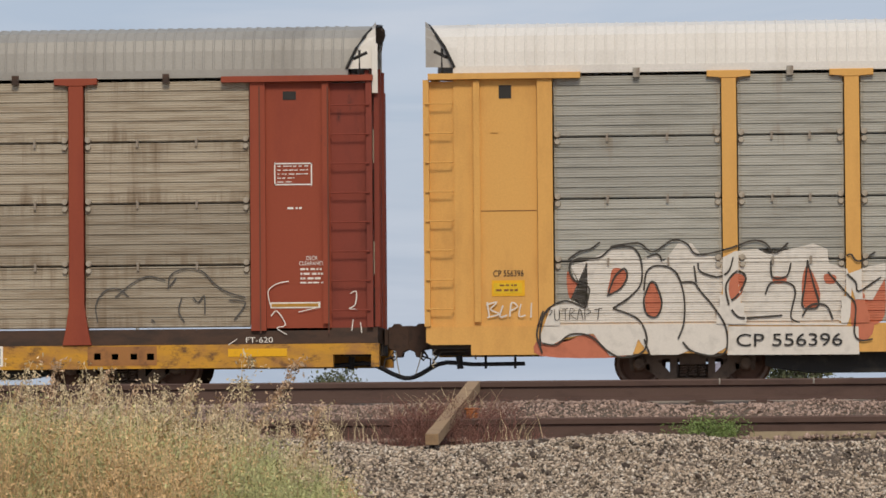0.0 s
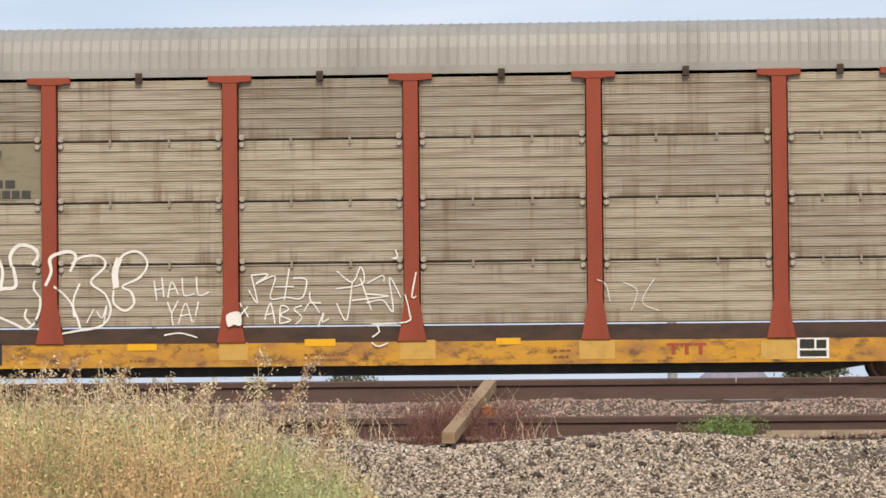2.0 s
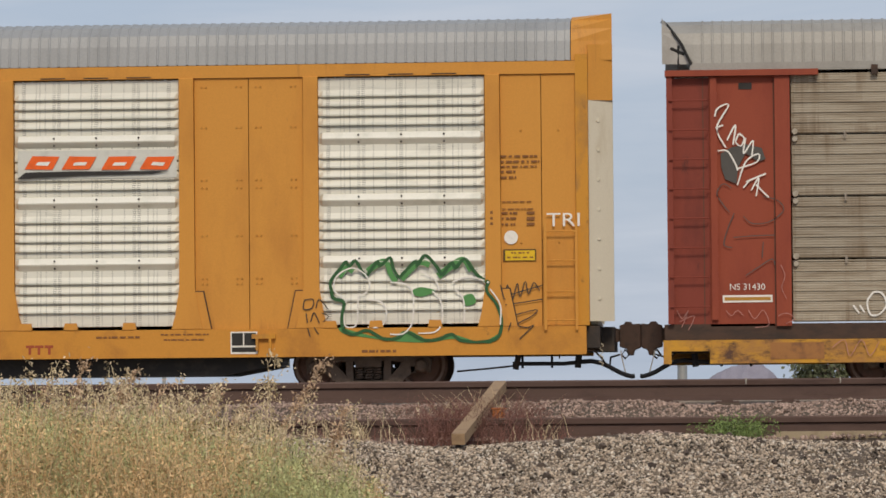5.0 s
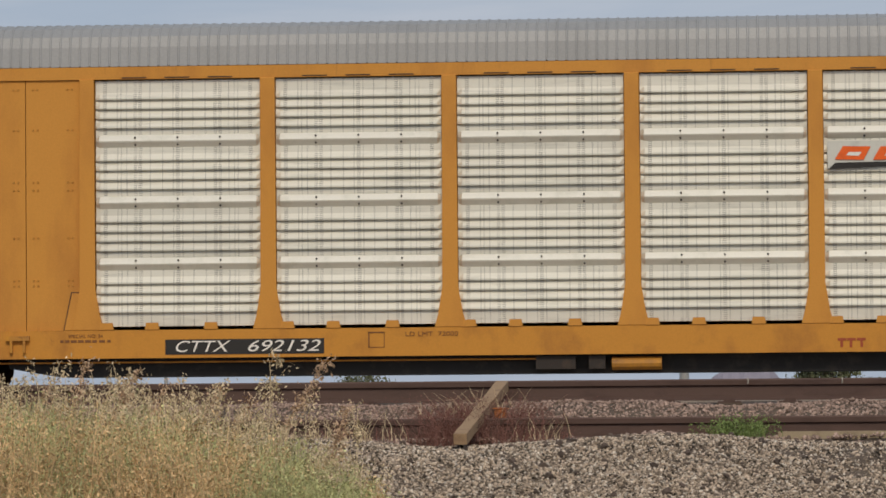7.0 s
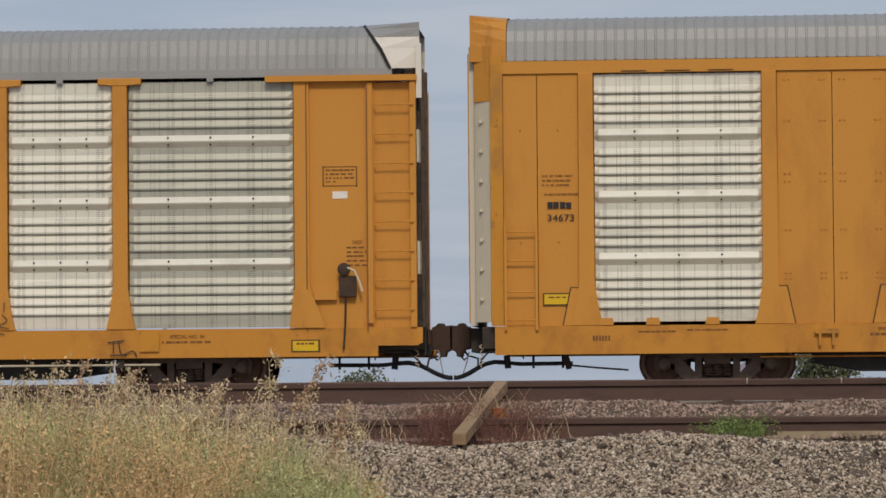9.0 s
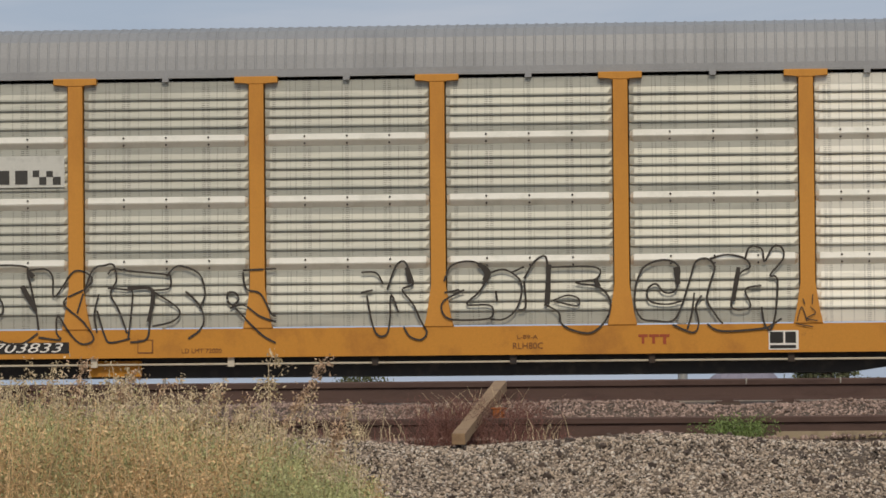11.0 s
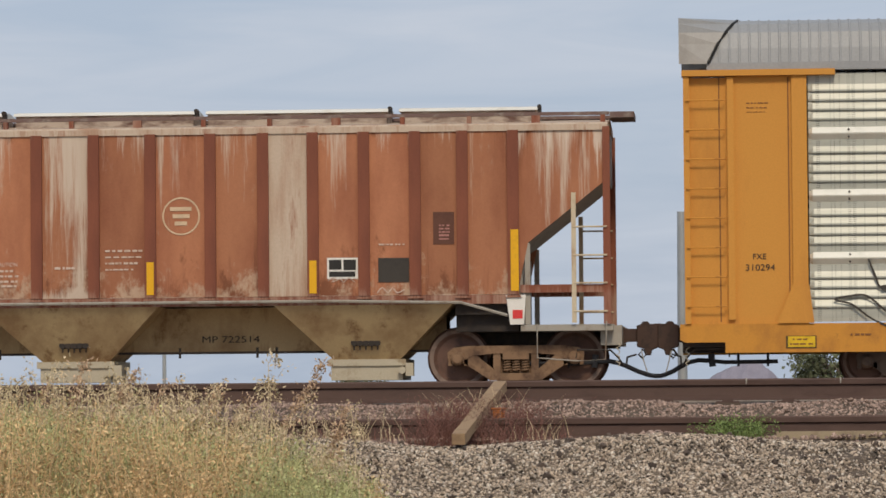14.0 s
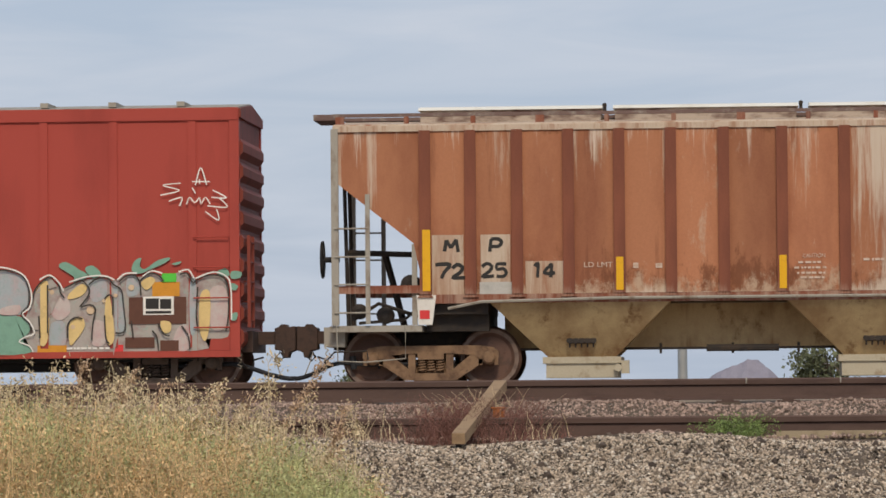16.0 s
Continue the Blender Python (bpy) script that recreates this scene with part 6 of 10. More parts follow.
    stroke(b, 0.022, [(1.45, 1.75), (1.38, 1.37), (1.45, 1.39)])
    stroke(b, 0.022, [(1.13, 2.1), (1.16, 1.99), (1.08, 1.96), (1.24, 1.97)])
    stroke(b, 0.022, [(1.28, 1.41), (1.34, 1.15), (1.31, 1.0), (0.76, 0.97)])
    stroke(b, 0.022, [(-1.24, 1.31), (-1.12, 1.09)])
    stroke(b, 0.022, [(-1.24, 1.11), (-1.12, 1.26)])
    stroke(b, 0.022, [(-0.87, 1.05), (-0.78, 1.3), (-0.71, 0.99)])
    stroke(b, 0.022, [(-0.83, 1.13), (-0.73, 1.15)])
    stroke(b, 0.022, [(-0.64, 0.99), (-0.62, 1.26), (-0.5, 1.21), (-0.63, 1.12), (-0.47, 1.04), (-0.64, 0.99)])
    stroke(b, 0.022, [(-0.3, 1.26), (-0.42, 1.21), (-0.3, 1.08), (-0.4, 0.98)])
    stroke(b, 0.022, [(-0.18, 1.47), (-0.16, 1.32), (-0.01, 1.3)])
    stroke(b, 0.022, [(-0.27, 1.17), (-0.16, 1.31), (-0.03, 1.15)])
    stroke(b, 0.022, [(-0.05, 0.95), (0.03, 1.15), (0.01, 1.01), (0.11, 1.06)])
    stroke(b, 0.022, [(0.84, 0.95), (0.88, 0.86), (0.77, 0.77)])
    stroke(b, 0.022, [(0.76, 0.69), (0.86, 0.63), (1.01, 0.68)])
    b.done()
    b = Marking(C2, "C2", PAINT_CHALK, "graffiti_tag", "white rounded spray tag")
    stroke(b, 0.028, [(-10.56, 1.2), (-10.47, 1.08)])
    stroke(b, 0.028, [(-10.46, 1.2), (-10.39, 1.09)])
    stroke(b, 0.028, [(-10.25, 1.4), (-10.35, 1.25), (-10.3, 1.06), (-10.16, 1.07), (-10.06, 1.22), (-10.13, 1.38), (-10.25, 1.4)])
    stroke(b, 0.028, [(-10.01, 1.42), (-9.99, 1.08), (-9.89, 1.12)])
    stroke(b, 0.028, [(-9.92, 1.38), (-9.94, 1.25), (-9.77, 1.22), (-9.7, 1.33), (-9.82, 1.39), (-9.92, 1.36), (-9.88, 1.22), (-9.71, 1.16), (-9.77, 1.07), (-9.88, 1.1)])
    stroke(b, 0.028, [(-9.68, 1.37), (-9.59, 1.06), (-9.52, 1.42)])
    stroke(b, 0.028, [(-9.63, 1.16), (-9.47, 1.13)])
    stroke(b, 0.028, [(-9.47, 1.39), (-9.39, 1.06)])
    stroke(b, 0.028, [(-9.35, 1.37), (-9.25, 1.04)])
    stroke(b, 0.028, [(-9.35, 1.37), (-9.16, 1.37), (-9.18, 1.24), (-9.3, 1.22)])
    stroke(b, 0.028, [(-9.01, 1.35), (-9.08, 1.02)])
    stroke(b, 0.028, [(-9.19, 1.11), (-8.96, 1.09)])
    b.done()
    b = Marking(C2, "C2", PAINT_GREYED, "graffiti_tag", "faint dark spray outline")
    stroke(b, 0.022, [(9.13, 1.05), (9.1, 1.31), (9.23, 1.52), (9.44, 1.56), (9.61, 1.43)])
    stroke(b, 0.022, [(9.4, 1.43), (9.66, 1.64), (9.91, 1.74), (10.17, 1.68)])
    stroke(b, 0.022, [(10.21, 1.55), (10.25, 1.76), (10.46, 1.85), (10.72, 1.82), (10.91, 1.63)])
    stroke(b, 0.022, [(10.23, 1.59), (10.34, 1.72)])
    stroke(b, 0.022, [(10.42, 1.42), (10.37, 1.21), (10.46, 1.04)])
    stroke(b, 0.022, [(10.59, 1.42), (10.67, 1.34), (10.76, 1.44), (10.77, 1.16)])
    stroke(b, 0.022, [(10.91, 1.63), (11.1, 1.5), (11.39, 1.41)])
    stroke(b, 0.022, [(11.14, 1.37), (11.39, 1.33), (11.22, 1.07)])
    stroke(b, 0.022, [(9.95, 1.09), (10.01, 1.04)])
    b.done()
    b = Marking(C2, "C2", PAINT_CHALK, "graffiti_tag", "faint chalk scribble")
    stroke(b, 0.012, [(4.19, 1.61), (4.32, 1.53), (4.38, 1.27)])
    stroke(b, 0.012, [(4.58, 1.57), (4.79, 1.44), (4.7, 1.14)])
    stroke(b, 0.012, [(5.05, 1.61), (4.87, 1.27), (5.13, 1.13)])
    stroke(b, 0.012, [(11.13, 0.69), (11.26, 0.78)])
    stroke(b, 0.014, [(11.77, 1.29), (11.74, 1.5), (11.87, 1.61), (12.06, 1.65)])
    stroke(b, 0.014, [(11.78, 1.12), (11.87, 1.2), (12.0, 0.99), (11.87, 0.94), (12.02, 0.84)])
    stroke(b, 0.014, [(12.2, 1.18), (12.47, 1.24)])
    stroke(b, 0.014, [(12.99, 1.45), (13.08, 1.49), (13.06, 1.28), (12.97, 1.23), (13.09, 1.21)])
    stroke(b, 0.014, [(13.03, 1.06), (13.01, 0.89)])
    stroke(b, 0.014, [(13.14, 1.02), (13.16, 0.86)])
    b.done()
    b = Marking(C2, "C2", PAINT_GREYED, "graffiti_blot", "dark sprayed patch on the red door")
    blob(b, [(-12.53, 3.51), (-12.37, 3.6), (-12.15, 3.65), (-11.91, 3.59), (-11.85, 3.42), (-11.96, 3.38), (-12.15, 3.51), (-12.27, 3.29), (-12.29, 3.05), (-12.46, 3.12), (-12.52, 3.3)], True)
    stroke(b, 0.014, [(-12.37, 2.99), (-12.5, 3.05), (-12.59, 2.91), (-12.5, 2.74), (-12.4, 2.62)])
    stroke(b, 0.014, [(-12.33, 2.61), (-12.44, 2.35), (-12.49, 2.13), (-12.37, 2.09)])
    stroke(b, 0.014, [(-12.19, 2.56), (-12.07, 2.45), (-11.81, 2.47), (-11.59, 2.64), (-11.68, 2.79), (-11.9, 2.86)])
    stroke(b, 0.014, [(-12.35, 2.24), (-12.07, 2.26), (-11.73, 2.27)])
    stroke(b, 0.014, [(-11.9, 2.17), (-11.92, 1.93)])
    stroke(b, 0.014, [(-12.17, 1.66), (-11.99, 1.78), (-11.77, 1.91), (-11.73, 1.82)])
    b.done()
    b = Marking(C2, "C2", PAINT_CHALK, "graffiti_tag", "white lettering tag on the red door")
    stroke(b, 0.024, [(-12.61, 4.07), (-12.56, 4.2), (-12.4, 4.24), (-12.58, 3.9), (-12.45, 3.6)])
    stroke(b, 0.024, [(-12.6, 3.9), (-12.49, 3.94)])
    stroke(b, 0.024, [(-12.43, 3.71), (-12.3, 3.94), (-12.34, 3.64)])
    stroke(b, 0.024, [(-12.25, 3.81), (-12.3, 3.68), (-12.22, 3.62), (-12.17, 3.74), (-12.25, 3.81)])
    stroke(b, 0.024, [(-12.15, 3.74), (-12.18, 3.51), (-12.04, 3.7), (-12.06, 3.46)])
    stroke(b, 0.024, [(-12.57, 3.55), (-12.43, 3.55), (-12.32, 3.38), (-12.27, 3.25)])
    stroke(b, 0.024, [(-12.27, 3.28), (-11.98, 3.38), (-11.96, 3.5), (-12.15, 3.38), (-12.28, 3.03)])
    stroke(b, 0.024, [(-12.19, 2.99), (-12.08, 3.12)])
    stroke(b, 0.024, [(-12.15, 3.08), (-11.85, 3.2)])
    stroke(b, 0.024, [(-12.07, 2.95), (-11.96, 3.13), (-12.0, 2.86)])
    stroke(b, 0.024, [(-12.0, 3.03), (-11.81, 2.84)])
    b.done()
    b = Marking(C2, "C2", PAINT_PINK, "graffiti_tag", "faint pink scribbles")
    stroke(b, 0.01, [(-13.21, 1.15), (-13.13, 1.02), (-13.04, 1.15), (-13.14, 0.89)])
    stroke(b, 0.01, [(-13.17, 0.98), (-12.95, 1.06), (-13.04, 0.85)])
    stroke(b, 0.01, [(-12.47, 1.14), (-12.39, 1.06), (-12.3, 1.14), (-12.21, 1.06)])
    stroke(b, 0.01, [(-12.13, 1.14), (-12.04, 1.01), (-11.91, 1.14), (-11.83, 0.92), (-12.04, 0.88)])
    stroke(b, 0.01, [(-11.64, 1.82), (-11.58, 1.65), (-11.63, 1.48), (-11.56, 1.31)])
    stroke(b, 0.01, [(-11.69, 1.05), (-11.56, 1.09), (-11.44, 1.0), (-11.61, 0.92)])
    stroke(b, 0.01, [(-10.88, 0.57), (-10.7, 0.68), (-10.62, 0.44), (-10.44, 0.68), (-10.32, 0.44), (-10.18, 0.65)])
    b.done()
    letters(C2, "C2", "NS 31430", -12.42, 1.45, 0.094, PAINT_CHALK, 0.53, 0)
    bar(C2, "C2", PAINT_CHALK, -12.52, -11.77, 1.26, 1.37, "reflector_frame")
    bar(C2, "C2", RUST_YELLOW, -12.49, -11.8, 1.29, 1.34, "reflector", 0.004)
    bar(C2, "C2", PAINT_CHALK, 11.77, 12.53, 1.24, 1.33, "reflector_frame")
    bar(C2, "C2", RUST_YELLOW, 11.79, 12.5, 1.26, 1.31, "reflector", 0.004)
    letters(C2, "C2", "FT-620", 11.38, 0.72, 0.085, PAINT_CHALK, 0.41, 0)
    bar(C2, "C2", PAINT_CHALK, 11.84, 12.42, 3.43, 3.45, "stencil_box")
    bar(C2, "C2", PAINT_CHALK, 11.84, 12.41, 3.11, 3.13, "stencil_box")
    bar(C2, "C2", PAINT_CHALK, 11.84, 11.86, 3.11, 3.46, "stencil_box")
    bar(C2, "C2", PAINT_CHALK, 12.4, 12.42, 3.1, 3.45, "stencil_box")
    bar(C2, "C2", PAINT_CHALK, 11.89, 12.36, 3.39, 3.41, "small_print")
    bar(C2, "C2", PAINT_CHALK, 11.89, 12.36, 3.33, 3.35, "small_print")
    bar(C2, "C2", PAINT_CHALK, 11.89, 12.36, 3.27, 3.29, "small_print")
    bar(C2, "C2", PAINT_CHALK, 11.89, 12.15, 3.21, 3.23, "small_print")
    bar(C2, "C2", PAINT_CHALK, 11.89, 12.15, 3.15, 3.17, "small_print")
    bar(C2, "C2", PAINT_CHALK, 12.04, 12.26, 2.74, 2.78, "small_print")
    letters(C2, "C2", "DECK", 12.32, 1.97, 0.060, PAINT_CHALK, 0.17, 0)
    letters(C2, "C2", "CLEARANCE", 12.21, 1.89, 0.060, PAINT_CHALK, 0.38, 0)
    bar(C2, "C2", PAINT_CHALK, 12.23, 12.58, 1.81, 1.85, "small_print")
    bar(C2, "C2", PAINT_CHALK, 12.23, 12.58, 1.74, 1.78, "small_print")
    bar(C2, "C2", PAINT_CHALK, 12.23, 12.58, 1.67, 1.71, "small_print")
    bar(C2, "C2", PAINT_CHALK, 12.23, 12.58, 1.61, 1.64, "small_print")
    bar(C2, "C2", PAINT_BLACK, 11.98, 12.18, 4.41, 4.54, "lamp_hole")
    bar(C2, "C2", PAINT_BLACK, -12.25, -12.05, 4.48, 4.58, "lamp_hole")
    bar(C2, "C2", PAINT_BLACK, -7.62, -4.9, 0.39, 0.74, "number_board")
    letters(C2, "C2", "ETTX", -7.24, 0.44, 0.162, PAINT_CHALK, 0.79, 0.3)
    letters(C2, "C2", "850620", -6.27, 0.44, 0.162, PAINT_CHALK, 1.28, 0.3)
    bar(C2, "C2", REFLECTIVE, -0.26, 0.21, 0.64, 0.75, "reflector")
    bar(C2, "C2", REFLECTIVE, 2.65, 3.02, 0.64, 0.74, "reflector")
    bar(C2, "C2", REFLECTIVE, -5.75, -5.3, 0.63, 0.73, "reflector", 0.006)
    bar(C2, "C2", REFLECTIVE, -2.97, -2.52, 0.6, 0.7, "reflector")
    bar(C2, "C2", REFLECTIVE, 11.12, 12.02, 0.51, 0.63, "reflector")
    bar(C2, "C2", REFLECTIVE, -8.62, -8.15, 0.55, 0.66, "reflector")
    bar(C2, "C2", PAINT_CHALK, 7.19, 7.67, 0.39, 0.7, "data_plate")
    bar(C2, "C2", PAINT_BLACK, 7.23, 7.45, 0.54, 0.68, "data_plate", 0.004)
    bar(C2, "C2", PAINT_BLACK, 7.48, 7.63, 0.54, 0.67, "data_plate", 0.004)
    bar(C2, "C2", PAINT_BLACK, 7.23, 7.63, 0.42, 0.51, "data_plate", 0.004)
    bar(C2, "C2", LOGO_RED, 5.23, 5.42, 0.6, 0.64, "logo_shape")
    bar(C2, "C2", LOGO_RED, 5.3, 5.36, 0.47, 0.6, "logo_shape")
    bar(C2, "C2", LOGO_RED, 5.43, 5.62, 0.6, 0.64, "logo_shape")
    bar(C2, "C2", LOGO_RED, 5.5, 5.56, 0.46, 0.6, "logo_shape")
    bar(C2, "C2", LOGO_RED, 5.64, 5.83, 0.6, 0.64, "logo_shape")
    bar(C2, "C2", LOGO_RED, 5.71, 5.77, 0.46, 0.6, "logo_shape")
    bar(C2, "C2", SILL_PATCH, 1.19, 1.73, 0.43, 0.72, "sill_patch")
    bar(C2, "C2", SILL_PATCH, 3.91, 4.45, 0.41, 0.7, "sill_patch")
    bar(C2, "C2", SILL_PATCH, 6.65, 7.18, 0.38, 0.67, "sill_patch")
    bar(C2, "C2", SILL_PATCH, -1.57, -1.13, 0.44, 0.71, "sill_patch")
    bar(C2, "C2", PAINT_BLACK, 9.07, 9.17, 0.48, 0.58, "sill_hole")
    bar(C2, "C2", PAINT_BLACK, 9.34, 9.44, 0.48, 0.57, "sill_hole")
    bar(C2, "C2", PAINT_BLACK, 9.63, 9.73, 0.48, 0.57, "sill_hole")
    bar(C2, "C2", PAINT_BLACK, 9.88, 9.99, 0.47, 0.57, "sill_hole")
    bar(C2, "C2", RUST_SILL, 8.97, 10.03, 0.39, 0.68, "rust_patch")
    bar(C2, "C2", PAINT_BLACK, -9.96, -9.86, 0.48, 0.56, "sill_hole", 0.004)
    bar(C2, "C2", PAINT_BLACK, -9.66, -9.56, 0.48, 0.56, "sill_hole", 0.004)
    bar(C2, "C2", PAINT_BLACK, -9.38, -9.27, 0.48, 0.55, "sill_hole", 0.004)
    bar(C2, "C2", PAINT_BLACK, -9.12, -9.01, 0.48, 0.55, "sill_hole", 0.004)
    bar(C2, "C2", RUST_SILL, -9.95, -8.93, 0.38, 0.71, "rust_patch")
    bar(C2, "C2", RUST_SILL, -8.21, -7.62, 0.37, 0.65, "rust_patch")
    bar(C2, "C2", RUST_SILL, -11.81, -11.0, 0.4, 0.65, "rust_patch")
    b = Marking(C2, "C2", PAINT_CHALK, "paint_patch", "white paint dab with a run")
    blob(b, [(-7.05, 1.17), (-6.95, 1.23), (-6.83, 1.17), (-6.84, 1.02), (-6.91, 0.96), (-6.99, 1.07)])
    blob(b, [(-1.44, 1.13), (-1.24, 1.17), (-1.22, 0.97), (-1.33, 0.98), (-1.42, 0.95)])
    stroke(b, 0.014, [(-6.87, 1.0), (-6.85, 0.80), (-6.84, 0.60)])
    b.done()
    bar(C2, "C2", LOGO_GREY, -6.71, -5.74, 3.65, 3.7, "logo_shape", 0.006)
    bar(C2, "C2", LOGO_GREY, -6.71, -5.74, 3.64, 3.68, "logo_shape", 0.006)
    bar(C2, "C2", LOGO_GREY, -6.71, -5.74, 3.57, 3.6, "logo_shape", 0.006)
    bar(C2, "C2", LOGO_GREY, -6.71, -5.74, 3.49, 3.52, "logo_shape", 0.006)
    bar(C2, "C2", LOGO_GREY, -6.71, -5.74, 3.41, 3.44, "logo_shape", 0.006)
    b = Marking(C2, "C2", LOGO_GREY, "logo_shape", "faded dark railway emblem shapes")
    blob(b, [(-5.74, 3.39), (-5.65, 3.68), (-5.41, 3.68), (-5.34, 3.51), (-5.29, 3.68), (-5.18, 3.68), (-5.26, 3.38), (-5.39, 3.38), (-5.5, 3.56), (-5.55, 3.38)], True)
    blob(b, [(-5.19, 3.38), (-5.11, 3.68), (-4.89, 3.67), (-4.97, 3.37)], True)
    b.done()
    bar(C2, "C2", LOGO_GREY, -5.78, -5.67, 3.11, 3.23, "logo_shape", 0.006)
    bar(C2, "C2", LOGO_GREY, -5.66, -5.53, 3.11, 3.23, "logo_shape", 0.006)
    bar(C2, "C2", LOGO_GREY, -5.51, -5.4, 3.1, 3.22, "logo_shape", 0.006)
    bar(C2, "C2", LOGO_GREY, -5.37, -5.27, 3.1, 3.22, "logo_shape", 0.006)
    bar(C2, "C2", LOGO_GREY, -5.25, -5.14, 3.1, 3.22, "logo_shape", 0.006)
    bar(C2, "C2", LOGO_GREY, -5.1, -5.02, 3.1, 3.22, "logo_shape", 0.006)
    bar(C2, "C2", LOGO_GREY, -4.98, -4.88, 3.1, 3.22, "logo_shape", 0.006)
    bar(C2, "C2", LOGO_GREY, -4.84, -4.69, 3.1, 3.22, "logo_shape", 0.006)
    bar(C2, "C2", LOGO_GREY, -5.76, -5.66, 2.95, 3.07, "logo_shape", 0.006)
    bar(C2, "C2", LOGO_GREY, -5.62, -5.5, 2.95, 3.07, "logo_shape", 0.006)
    bar(C2, "C2", LOGO_GREY, -5.48, -5.36, 2.95, 3.07, "logo_shape", 0.006)
    bar(C2, "C2", LOGO_GREY, -5.34, -5.22, 2.95, 3.07, "logo_shape", 0.006)
    bar(C2, "C2", LOGO_GREY, -5.2, -5.07, 2.95, 3.07, "logo_shape", 0.006)
    bar(C2, "C2", LOGO_GREY, -5.04, -4.92, 2.94, 3.06, "logo_shape", 0.006)
    bar(C2, "C2", LOGO_GREY, -4.89, -4.77, 2.94, 3.06, "logo_shape", 0.006)
    bar(C2, "C2", LOGO_GREY, -4.74, -4.62, 2.94, 3.06, "logo_shape", 0.006)
    bar(C2, "C2", LOGO_GREY, -4.59, -4.45, 2.94, 3.06, "logo_shape", 0.006)
    bar(C2, "C2", EMBLEM_GROUND, -6.75, -4.3, 2.94, 3.77, "emblem_panel", -0.003)
    bar(C2, "C2", PAINT_BROWN, -0.27, 0.41, 0.49, 0.53, "small_print")
    bar(C2, "C2", PAINT_BROWN, -0.2, 0.34, 0.42, 0.45, "small_print")
    bar(C2, "C2", PAINT_BROWN, -2.93, -2.59, 0.42, 0.46, "small_print")
    bar(C2, "C2", PAINT_BROWN, 3.44, 3.78, 0.52, 0.56, "small_print")
    bar(C2, "C2", PAINT_BROWN, 3.52, 3.78, 0.42, 0.47, "small_print")
    # seams of the recessed doors, their shade drawn as maroon lines
    bar(C2, "C2", PAINT_MAROON, 11.616, 11.634, 0.86, 4.62, "seam_shade_line", -0.002)
    bar(C2, "C2", PAINT_MAROON, 12.656, 12.674, 0.85, 4.61, "seam_shade_line", -0.002)
    bar(C2, "C2", PAINT_MAROON, -12.799, -12.781, 0.89, 4.66, "seam_shade_line", -0.002)
    bar(C2, "C2", PAINT_MAROON, -11.734, -11.716, 0.88, 4.64, "seam_shade_line", -0.002)


